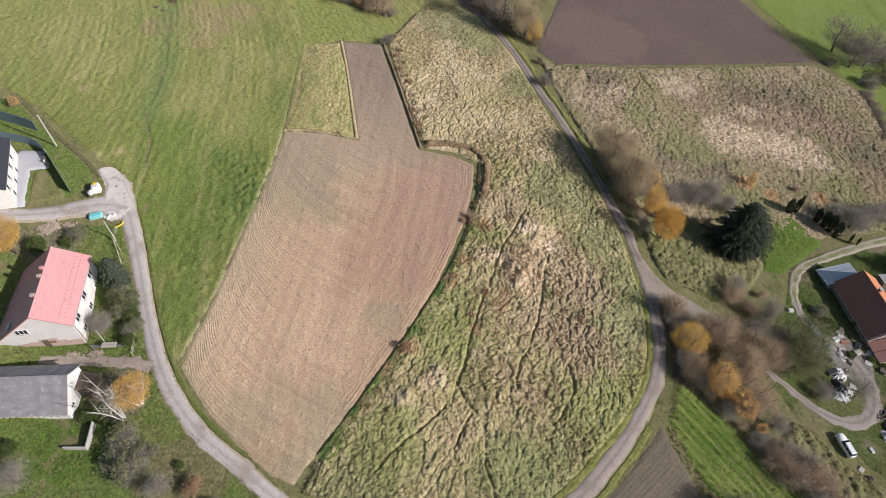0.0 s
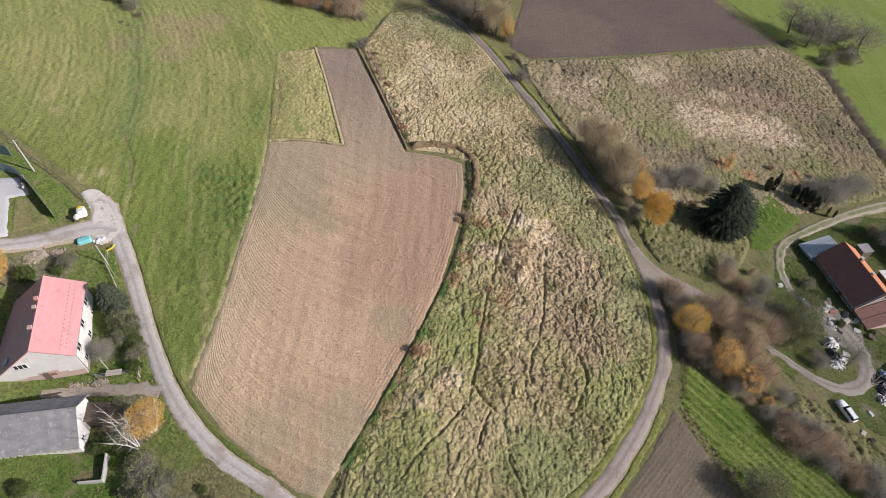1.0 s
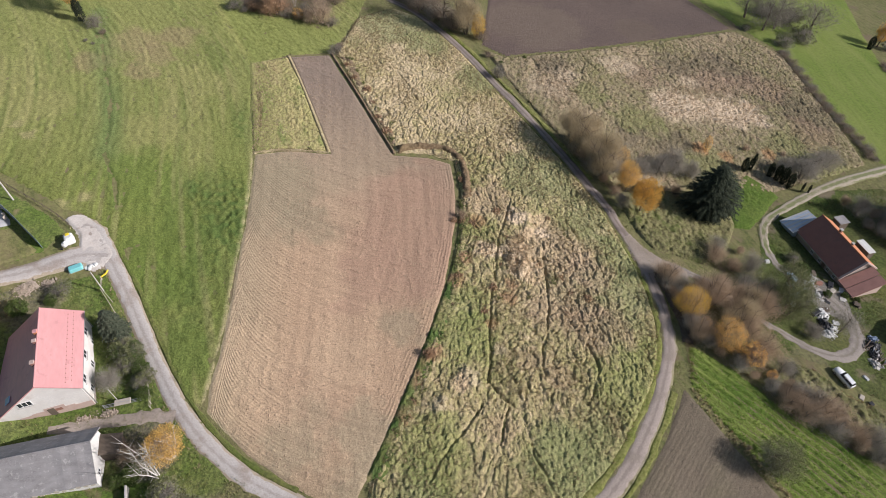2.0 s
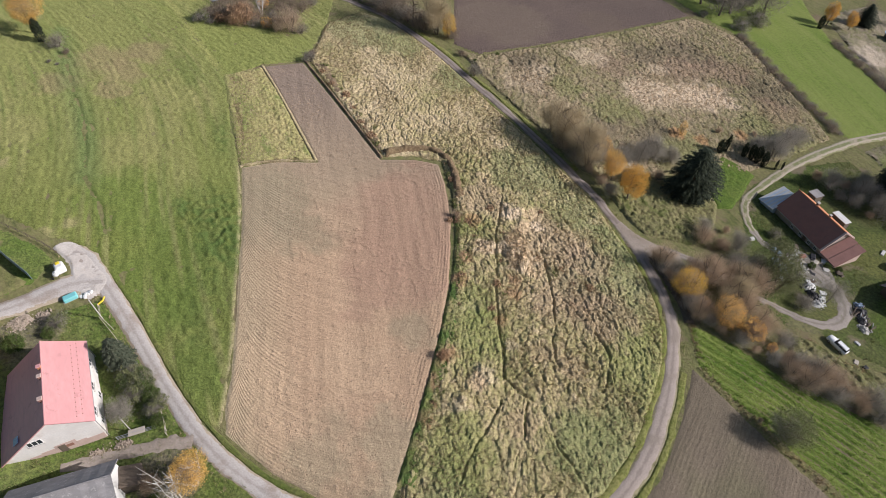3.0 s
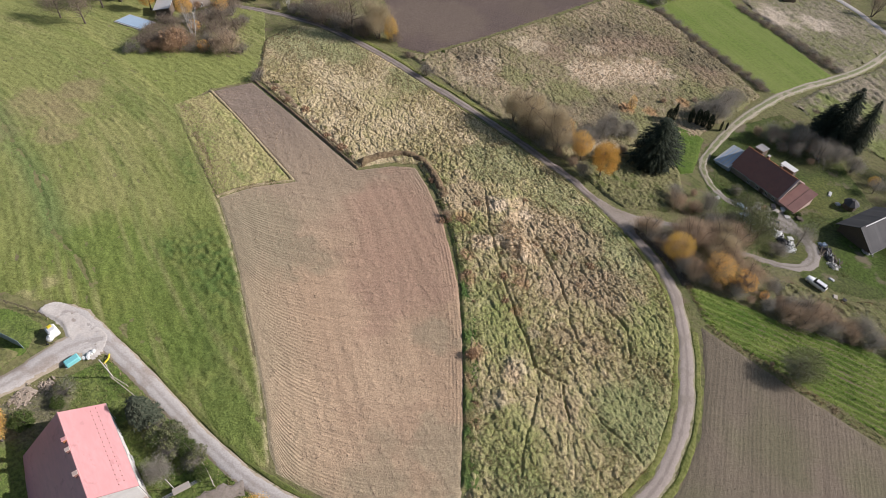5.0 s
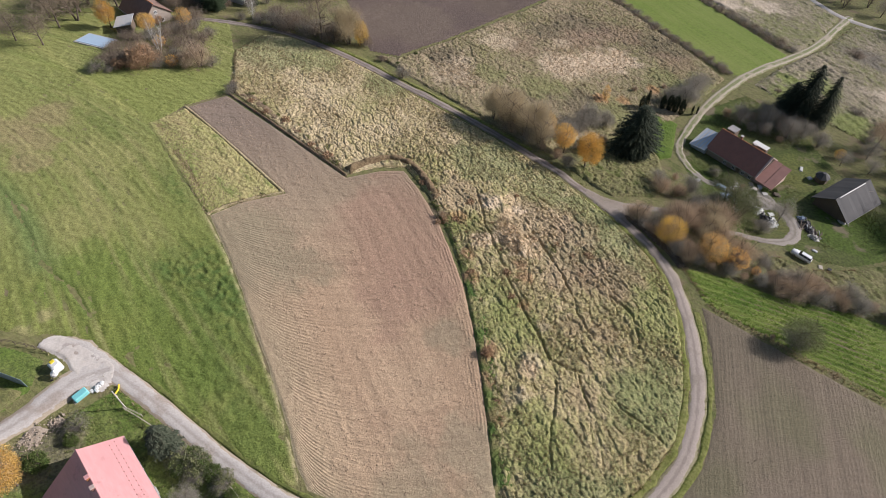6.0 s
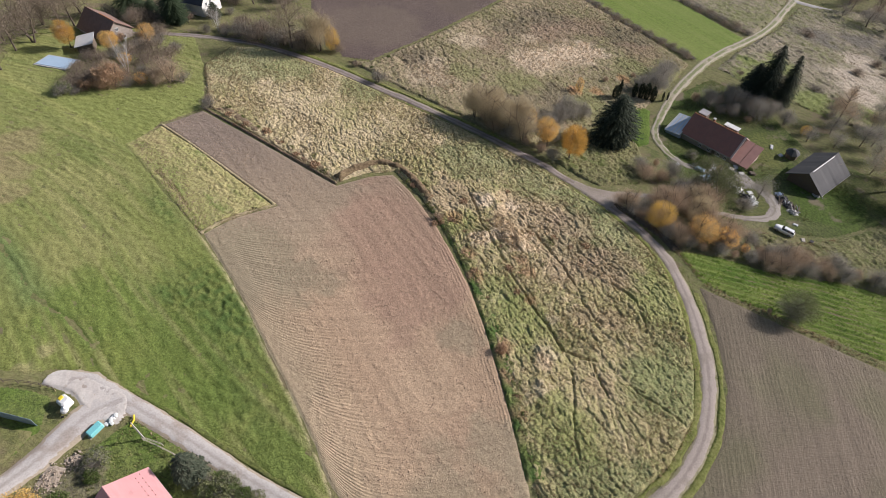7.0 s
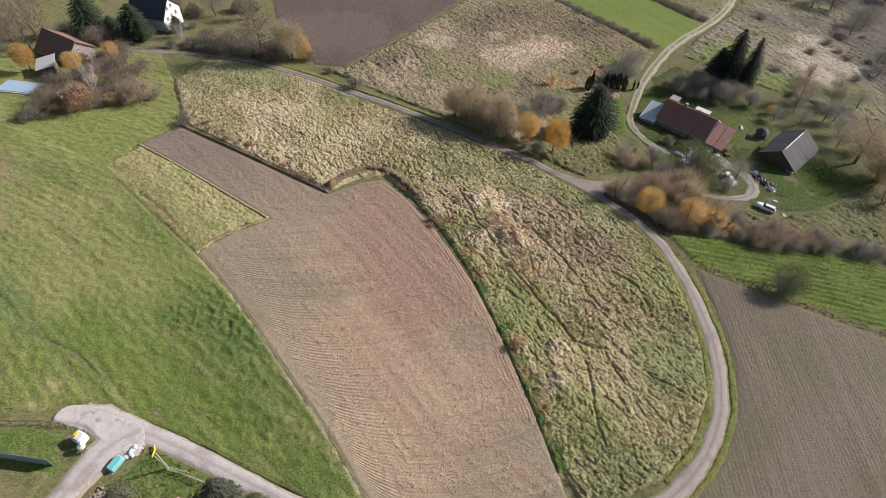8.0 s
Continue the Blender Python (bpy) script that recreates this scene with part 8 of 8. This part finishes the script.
plant(AMBER_TREE[1:], 111.4, 31.0, 1.2, "rusty amber tree behind the bare one", "tree")
plant(AMBER, 113.0, 28.6, 1.5, "rust and amber shrub at the meadow's edge", "shrub")
for x, y, s, kind in ((136.0, 60.0, 1.0, BARE[:1]), (140.0, 52.0, 1.1, BARE[:1]), (146.0, 48.0, 1.0, BARE[:1]), (131.0, 50.0, 1.0, BARE[:1]), (126.0, 60.0, 0.9, BARE[:1]), (120.0, 56.0, 0.8, BARE[:1]), (124.0, 46.0, 1.0, BARE[:1]), (150.0, 56.0, 0.9, BARE[:1]), (116.0, 62.0, 0.7, BARE[:1])):
    plant(kind, x, y, s, "grey lichened tree in the rough orchard", "tree", "rough orchard trees", 1.15)
for k in range(22):
    rng = random.Random(900 + k)
    plant((FAR_BROWN, FAR_GREYS)[k % 2], 132 + 80 * rng.random(), 42 + 60 * rng.random() * (0.4 + 0.6 * rng.random()), rng.uniform(0.4, 0.9), "low bare bush on the valley floor", "shrub", "bushes on the valley floor", 1.4)
for k in range(30):
    rng = random.Random(950 + k)
    x, y = 206 + 62 * rng.random(), 30 + 62 * rng.random()
    if abs(x - (218 + 0.5 * abs(y - 122))) > 6:
        plant(FAR_BARE[:1], x, y, rng.uniform(0.6, 1.0), "bare grey tree in the valley wood", "tree", "bare trees of the valley wood", 1.3)
for k in range(14):
    rng = random.Random(980 + k)
    plant(FAR_BARE[:1] if k % 3 else FAR_GREYS, 174 + 32 * rng.random(), 40 + 18 * rng.random(), rng.uniform(0.55, 0.85), "bare grey tree in the valley wood", "tree", "bare trees of the valley wood", 1.3)
# hedges of the far strips
for k in range(34):
    t = k / 33
    plant((FAR_BROWN, FAR_GREYS)[k % 2], 129.4 - 4.0 * min(1, t * 2) + 0.8 * math.sin(k * 2.1), 163 - 55 * t, 0.34 + 0.12 * ((k * 5) % 3), "low dark hedge bush along the far meadow", "shrub", "hedge of the far meadow", 1.7)
for k in range(26):
    t = k / 25
    plant((FAR_BROWN, FAR_GREYS)[k % 2], 167.5 - 4.0 * t + 0.8 * math.sin(k * 2.1), 158 - 48 * t, 0.4 + 0.12 * ((k * 5) % 3), "low dark hedge bush behind the green strip", "shrub", "hedge behind the green strip", 1.7)
for x, y, s in ((131.0, 178.0, 1.0), (137.0, 180.0, 1.2), (129.0, 187.0, 1.1), (143.0, 172.0, 1.2), (147.0, 186.0, 1.2), (133.0, 167.6, 0.9), (124.0, 177.6, 0.6), (139.0, 190.0, 1.1), (151.0, 178.0, 1.1)):
    plant(FAR_BARE[:1] + OLIVE[1:], x, y, s * (1.2 if x % 2 else 0.95), "old orchard tree grey with lichen", "tree", "old orchard trees", 1.3)
plant(ORANGE[1:], 176.0, 172.0, 0.95, "rust-orange tree beside the huts", "tree")
plant(ORANGE[1:], 183.0, 168.0, 0.85, "rust-orange tree near the blue hut", "tree")
plant(SPRUCE[:1], 193.0, 171.0, 0.62, "dark conifer by the blue hut", "spruce")
plant(DARK_BUSH, 170.6, 169.6, 1.1, "dark bush at the meadow's corner", "shrub")
for x, y, s, kind in ((226.0, 140.0, 1.0, FAR_BARE), (233.0, 132.0, 1.0, FAR_BARE), (240.0, 124.0, 1.1, FAR_BARE), (231.0, 102.0, 1.0, FAR_BARE), (239.0, 106.0, 1.0, FAR_BARE), (229.0, 92.0, 0.9, FAR_BARE), (246.0, 84.0, 1.1, FAR_BARE), (252.0, 104.0, 1.1, FAR_BARE), (201.0, 178.0, 0.8, FAR_BARE), (210.0, 172.0, 0.9, FAR_BARE), (228.0, 128.0, 0.9, FAR_BARE), (236.0, 116.0, 0.9, FAR_BARE), (221.0, 101.0, 0.7, FAR_BARE), (244.0, 96.0, 0.9, FAR_BARE)):
    plant(kind, x, y, s, "bare tree by the valley road", "tree", "bare trees by the valley road")
# upper end of the road
for x, y, s, kind in ((13.6, 173.4, 1.9, FAR_GREYS), (18.2, 166.4, 1.8, FAR_BROWN), (16.4, 169.6, 1.6, FAR_BARE), (22.0, 163.6, 1.15, HAZY), (11.0, 178.6, 1.8, FAR_BROWN), (20.8, 169.0, 1.7, FAR_GREYS)):
    plant(kind, x, y, s, "bare willow tree at the head of the road", "willow", "willows at the head of the road")
plant(MUSTARD, 25.0, 162.0, 1.05, "pale yellow willow beside the far field", "willow", "", 0.7)
plant(FAR_GREYS, 26.0, 141.0, 1.35, "round bare grey shrub beside the track", "shrub")
for x, y, s, kind in ((9.4, 180.6, 1.5, FAR_GREYS), (4.6, 186.6, 1.1, FAR_GREYS), (14.0, 178.0, 1.3, FAR_BROWN), (20.6, 170.6, 1.2, FAR_BROWN), (8.0, 184.0, 1.5, FAR_GREYS), (12.0, 181.0, 1.5, FAR_BROWN), (17.0, 175.0, 1.5, FAR_GREYS), (20.0, 167.0, 1.3, FAR_BROWN), (23.0, 165.6, 1.3, FAR_GREYS), (15.6, 172.4, 1.3, FAR_BROWN), (1.0, 191.0, 1.0, FAR_GREYS), (5.6, 189.6, 0.9, FAR_BROWN), (26.0, 161.0, 0.9, FAR_BROWN), (10.6, 188.0, 1.3, FAR_BROWN), (15.0, 184.0, 1.4, FAR_GREYS), (25.6, 151.0, 0.6, FAR_BROWN), (28.4, 147.4, 0.45, GREEN), (36.0, 150.4, 0.45, GREEN)):
    plant(kind, x, y, s, "bare shrub along the upper road", "shrub", "shrubs along the upper road")
# shrubbery of the far cottage
BELT = ((-41.6, 175.6, 0.8, OLIVE[1:]), (-39.2, 177.8, 0.8, FAR_BROWN), (-36.6, 174.8, 1.05, RUST), (-33.4, 173.6, 1.15, RUST), (-30.6, 173.2, 1.2, RUST), (-27.8, 171.6, 1.05, FAR_GREYS), (-24.8, 170.6, 1.3, AMBER), (-21.6, 169.4, 1.15, BROWN), (-18.6, 168.4, 1.15, BROWN), (-15.8, 167.2, 0.9, FAR_GREYS), (-37.0, 181.0, 0.9, FAR_BROWN), (-33.0, 180.0, 1.2, FAR_BROWN), (-28.4, 180.4, 1.4, BROWN), (-24.6, 182.6, 1.4, AMBER), (-20.4, 180.4, 1.2, FAR_BROWN), (-16.6, 182.0, 1.1, FAR_BROWN), (-13.6, 180.6, 1.2, FAR_BROWN), (-29.4, 186.6, 1.2, FAR_BROWN), (-25.0, 188.6, 1.2, FAR_GREYS), (-19.0, 188.6, 1.3, FAR_GREYS), (-13.0, 190.0, 1.2, FAR_GREYS), (-35.0, 186.0, 0.9, FAR_BROWN), (-39.0, 174.0, 0.7, FAR_GREYS), (-31.6, 176.4, 1.2, FAR_BROWN), (-27.0, 175.4, 1.2, FAR_BROWN), (-22.6, 174.4, 1.2, FAR_GREYS), (-18.0, 174.6, 1.1, FAR_BROWN), (-22.0, 186.0, 1.1, FAR_BROWN), (-16.4, 186.4, 1.2, FAR_BROWN), (-30.8, 190.0, 1.1, FAR_BROWN), (-10.6, 184.6, 1.0, FAR_GREYS), (-11.4, 194.6, 1.1, FAR_BROWN), (-17.2, 193.4, 1.1, FAR_BROWN), (-21.0, 197.0, 1.0, RUST), (-34.6, 177.2, 1.1, FAR_BROWN))
for x, y, s, kind in BELT:
    words = {id(RUST): "rust-brown rounded shrub in a belt", id(AMBER): "brown shrub with pale amber leaves"}.get(id(kind), "bare brown rounded shrub")
    plant(kind, x, y, s, words, "shrub", "shrub belt below the cottage", 1.2)
plant(FAR_GREYS, -15.9, 152.0, 0.95, "bare shrub at the corner of the narrow field", "shrub")
plant(FAR_BROWN, -14.6, 155.0, 0.6, "low bare shrub at the lawn's corner", "shrub")
plant(BIRCH, -25.6, 178.4, 1.0, "bare pale birch among the shrubs", "birch")
plant(ORANGE[1:], -33.0, 199.6, 0.85, "orange tree beside the shed", "tree", "", 1.2)
plant(GOLD[:1], -24.8, 190.8, 0.75, "golden tree before the cottage", "tree")
plant(AMBER_TREE[:1], -14.6, 193.0, 0.75, "small orange tree beside the cottage", "tree")
plant(FAR_SPRUCE[:1], -11.4, 214.0, 0.75, "dark green conifer behind the cottage", "spruce", "", 1.4)
plant(FAR_SPRUCE[1:], -3.3, 201.6, 0.62, "dark green conifer beside the white house", "spruce", "", 1.7)
plant(FAR_SPRUCE[:1], -7.4, 208.6, 0.45, "dark green conifer between the houses", "spruce", "", 1.1)
plant(FAR_SPRUCE[1:], 7.6, 199.8, 0.46, "slim dark conifer in front of the white house", "spruce")
for x, y, s, kind in ((-7.0, 204.0, 1.0, FAR_GREYS), (-10.0, 206.4, 1.1, FAR_BROWN), (-1.0, 207.4, 1.2, FAR_GREYS), (0.4, 202.0, 0.8, FAR_BROWN), (-14.0, 210.0, 1.2, FAR_GREYS), (-6.0, 212.0, 1.3, FAR_BROWN), (-17.4, 215.0, 1.4, FAR_GREYS), (0.0, 214.0, 1.3, FAR_GREYS), (17.0, 206.0, 1.0, FAR_BROWN), (12.4, 200.0, 0.7, FAR_GREYS)):
    plant(kind, x, y, s, "dark bare shrub between the far houses", "shrub", "shrubs between the far houses", 1.2)
for x, y, s in ((17.4, 210.0, 0.9), (30.0, 203.0, 1.1), (33.4, 200.0, 0.9)):
    plant(OLIVE[1:], x, y, s, "yellow-green bush beyond the white house", "shrub", "bushes beyond the white house", 1.1)
plant(BIRCH, 4.2, 190.4, 0.75, "bare pale birch by the upper road", "birch")
for x, y, s, kind in ((-24.0, 222.0, 1.3, FAR_BARE[1:]), (-28.0, 214.0, 1.2, FAR_BARE[1:]), (-32.0, 211.0, 1.3, FAR_BARE[1:]), (-40.0, 208.0, 1.2, FAR_BARE[1:]), (-45.0, 205.0, 1.2, FAR_BARE[1:]), (-38.0, 214.0, 1.4, FAR_BARE[1:]), (-35.0, 219.0, 1.3, FAR_BARE[1:]), (-46.0, 213.0, 1.3, FAR_BARE[1:]), (-30.0, 224.0, 1.3, FAR_BARE[1:]), (-14.0, 203.0, 0.7, FAR_BARE), (-50.4, 195.6, 0.95, FAR_BARE), (-56.0, 201.0, 0.9, FAR_BARE), (14.0, 210.0, 0.8, FAR_BARE), (22.0, 204.0, 0.9, FAR_BARE), (28.0, 196.0, 0.8, FAR_BARE), (6.0, 196.0, 0.5, FAR_BARE)):
    plant(kind, x, y, s, "bare tree round the far houses", "tree", "bare trees round the far houses", 1.15)
plant(GOLD[:1], -80.6, 171.0, 1.25, "big golden tree on the far meadow", "tree")
for x, y, s, kind in ((-75.0, 163.6, 1.1, FAR_GREYS), (-78.6, 166.8, 1.3, DARK_BUSH), (-72.6, 160.0, 0.5, FAR_BROWN), (-76.0, 156.0, 0.35, FAR_GREYS), (-74.2, 154.6, 0.3, FAR_GREYS)):
    plant(kind, x, y, s, "bare shrub on the far meadow", "shrub", "shrubs on the far meadow")
# weeds along the field and in the dry grass
for k in range(100):
    rng = random.Random(500 + k)
    y = 38 + 74 * rng.random()
    x = float(np.interp(y, [32, 42, 48, 55, 62, 71.5, 81, 90, 100, 107], [-22, -17, -13.2, -9.2, -5.6, -1.2, 2.2, 4.8, 6.6, 6.9])) + rng.uniform(0.2, 2.2)
    plant(WEED if k % 7 else RUST_WEED, x + 0.3, y, rng.uniform(0.5, 1.1), "dark weedy clump along the field's edge" if k % 7 else "rust-brown weedy clump along the field's edge", "weed", "weeds along the field")
plant(BROWN, 5.2, 89.6, 0.36, "low brown bush at the field's edge", "shrub")
plant(RUST, -7.4, 56.8, 0.3, "low reddish bush at the field's edge", "shrub")
for k in range(26):
    rng = random.Random(700 + k)
    t = rng.random()
    plant(RUST_WEED if k % 3 else WEED, 3 + 26 * rng.random(), 62 + 34 * t, rng.uniform(0.7, 1.3), "reddish weed clump in the dry grass" if k % 3 else "green weed clump in the dry grass", "weed", "weeds in the dry grass")
for k in range(14):
    rng = random.Random(800 + k)
    plant(RUST_WEED if k % 2 else WEED, float(-13.5 + 9 * k / 13 + rng.uniform(-1, 2)), float(149 - 36 * k / 13), rng.uniform(0.8, 1.5), "brown bramble clump on the bank", "bramble", "brambles on the bank")
for group_of_models in (FAR_SPRUCE, FAR_BROWN, FAR_GREYS, FAR_BARE, AMBER_TREE, MUSTARD, HAZY, BROWN, GREYS, RUST, AMBER, ORANGE, GOLD, BARE, BIRCH, SPRUCE, BLUE, DARK_BUSH, OLIVE, GREEN, WEED, RUST_WEED):
    settle(group_of_models)


# ---- grass blades ----
def tufts(name, outline, count, blades, tall, lean, material, label, relief, lift, seed, keep=None):
    """Loose tufts over a piece of ground; lean: the way most blades lie."""
    rng = np.random.default_rng(seed)
    xs, ys = [p[0] for p in outline], [p[1] for p in outline]
    px, py = rng.uniform(min(xs), max(xs), count * 3), rng.uniform(min(ys), max(ys), count * 3)
    ok = inside(px, py, outline)
    if keep is not None:
        ok &= keep(px, py) > rng.random(len(px))
    px, py = px[ok][:count], py[ok][:count]
    d, _, _ = nearest_edge(px, py, outline)
    pz = height(px, py) + lift + (relief(px, py) * np.clip(d / 1.0, 0, 1) if relief else 0)
    n = len(px)
    X, Y, Z = np.repeat(px, blades), np.repeat(py, blades), np.repeat(pz, blades)
    m = n * blades
    a = rng.uniform(0, 2 * math.pi, m)
    reach = rng.uniform(0.3, 1.0, m) * tall
    dx, dy = np.cos(a) * 0.55 + lean[0], np.sin(a) * 0.55 + lean[1]
    up = rng.uniform(0.35, 1.0, m) * tall
    w = rng.uniform(0.03, 0.07, m) * (0.6 + tall)
    b = rng.uniform(0, 2 * math.pi, m)
    wx, wy = np.cos(b) * w, np.sin(b) * w
    jx, jy = rng.uniform(-0.2, 0.2, m), rng.uniform(-0.2, 0.2, m)
    v = np.empty((m * 3, 3))
    v[0::3] = np.stack([X + jx - wx, Y + jy - wy, Z - 0.1], 1)
    v[1::3] = np.stack([X + jx + wx, Y + jy + wy, Z - 0.1], 1)
    v[2::3] = np.stack([X + jx + dx * reach, Y + jy + dy * reach, Z + up], 1)
    faces = np.arange(m * 3).reshape(-1, 3)
    ob = new(name, mesh_of(name, v.tolist(), faces.tolist(), material, False))
    tagged(ob, label, "grass", kind="stuff")


tufts("dry_grass", REED_EDGE, 20000, 5, 0.45, (-0.1, -0.6), GRASS_DRY, "tangled straw-coloured blades of tall dry grass", reed_relief, 0.2, 1, lambda x, y: np.clip(2.6 * layers(x * 0.18, y * 0.12, 49) - 0.75, 0.12, 1))
tufts("dry_grass", REED_FAR, 7000, 5, 0.5, (-0.2, -0.6), GRASS_BROWN, "brown blades of overgrown dry grass", far_reed_relief, 0.2, 2, lambda x, y: np.clip(np.hypot((x - 84) / 19, (y - 130) / 9), 0, 1) ** 3)
tufts("meadow_grass", MEADOW_EDGE, 24000, 4, 0.22, (0.1, 0.3), GRASS_GREEN, "short green blades of the meadow", None, 0.08, 3, lambda x, y: np.clip((layers(x * 0.12, y * 0.05, 44) - 0.38) * 4, 0, 1))
tufts("meadow_weeds", [(-41.5, 60), (-40.4, 70), (-39.2, 80), (-38, 90), (-37, 100), (-41, 104), (-47, 100), (-52, 90), (-54, 78), (-50, 64)], 2600, 5, 0.2, (0.05, 0.1), GRASS_GREEN, "darker weedy grass along the field", meadow_relief, 0.06, 8, lambda x, y: np.clip((layers(x * 0.5, y * 0.5, 47) - 0.3) * 2, 0, 1))
tufts("tall_grass", [(62, 48.8), (66, 46.8), (68.9, 41.5), (73.6, 38.4), (79, 36.4), (78, 33), (70, 36), (64, 43)], 900, 7, 0.7, (-0.2, -0.3), GRASS_DRY, "tall dry grass below the parked car", None, 0.12, 6)
tufts("verge_grass", [(38.5, 46.0), (40.8, 39), (45, 28), (52, 12), (56, 0), (54.5, 0), (50.2, 12), (43, 28), (39, 38.4), (36.6, 45.4)], 900, 6, 0.5, (-0.3, -0.2), GRASS_DRY, "dry grass between crop and ploughed land", None, 0.1, 4)
tufts("verge_grass", [(38.4, 47.4), (40.6, 53.6), (41.6, 57), (43.4, 55), (41.4, 52), (39.6, 46.6)], 200, 5, 0.32, (-0.3, -0.2), GRASS_DRY, "rough dry grass between road and crop", None, 0.1, 21)
tufts("tall_grass", [(-36.6, 146), (-27.9, 150), (-22.6, 123), (-20.6, 111.3), (-36.3, 111)], 3000, 5, 0.45, (0.1, 0.4), GRASS_DRY, "yellow tufts of uncut grass", lambda x, y: 0.35 * layers(x * 1.1, y * 0.7, 13) - 0.1, 0.1, 5)
tufts("garden_weeds", GARDEN_EDGE, 9000, 5, 0.42, (-0.1, 0.1), WEED_GREEN, "rough green garden grass and weeds", None, 0.15, 6)
tufts("yard_grass", YARD_EDGE, 7000, 5, 0.4, (-0.1, 0.1), WEED_GREEN, "rough grass round the farm", None, 0.1, 7, lambda x, y: np.clip((layers(x * 0.1, y * 0.1, 45) - 0.45) * 5, 0, 1))
tufts("scrub_grass", VALLEY, 5000, 6, 0.9, (-0.4, -0.2), GRASS_BROWN, "grey-brown tall grass in the valley", None, 0.1, 10)
tufts("crop_blades", CROP, 5000, 5, 0.3, (0.2, -0.2), CROP_GREEN, "fresh green blades of the young crop", crop_relief, 0.1, 11)
GRASS_PALE = leafy("bleached_reed_blades", [(0.48, 0.39, 0.27), (0.58, 0.48, 0.35), (0.66, 0.56, 0.43), (0.52, 0.43, 0.31)], 0.85, 0.2)
for outline, count, words in (([(69.5, 135), (84, 141), (94, 135.5), (101, 127), (95, 122.5), (86, 122.6), (75, 123), (68.5, 126.5)], 1600, "bleached blades of a broad reed patch"), ([(36, 141), (42, 144), (47, 139), (45, 131), (40, 128), (37, 133)], 500, "bleached reed blades near the track"), ([(10.5, 76), (13, 83), (17, 84), (17.5, 79), (15, 74), (11.5, 73)], 700, "bleached blades on a crest of lodged grass")):
    tufts("reed_blades", rounded(outline), count, 5, 0.6, (-0.1, -0.6), GRASS_PALE, words, far_reed_relief if outline[0][0] > 30 else reed_relief, 0.2, 12 + count)


def edge_strip(line, side, near, far):
    a, b = beside(line, side * near), beside(line, side * far)
    return a + list(reversed(b))


for line, near, far, count, words in ((ROAD_LINE[3:14], 1.3, 2.3, 1500, "grass blades on the road's verge"), (ROAD_LINE[13:], 1.1, 2.2, 1500, "rough grass along the upper road"), (LANE_LINE, 1.35, 2.3, 900, "grass blades on the lane's verge")):
    for side in (1, -1):
        tufts("verge_grass", edge_strip(rounded(line, False, 3), side, near, far), count, 5, 0.4, (0.0, -0.2), GRASS_DRY if side > 0 else GRASS_GREEN, words, None, 0.12, 40 + count + side)
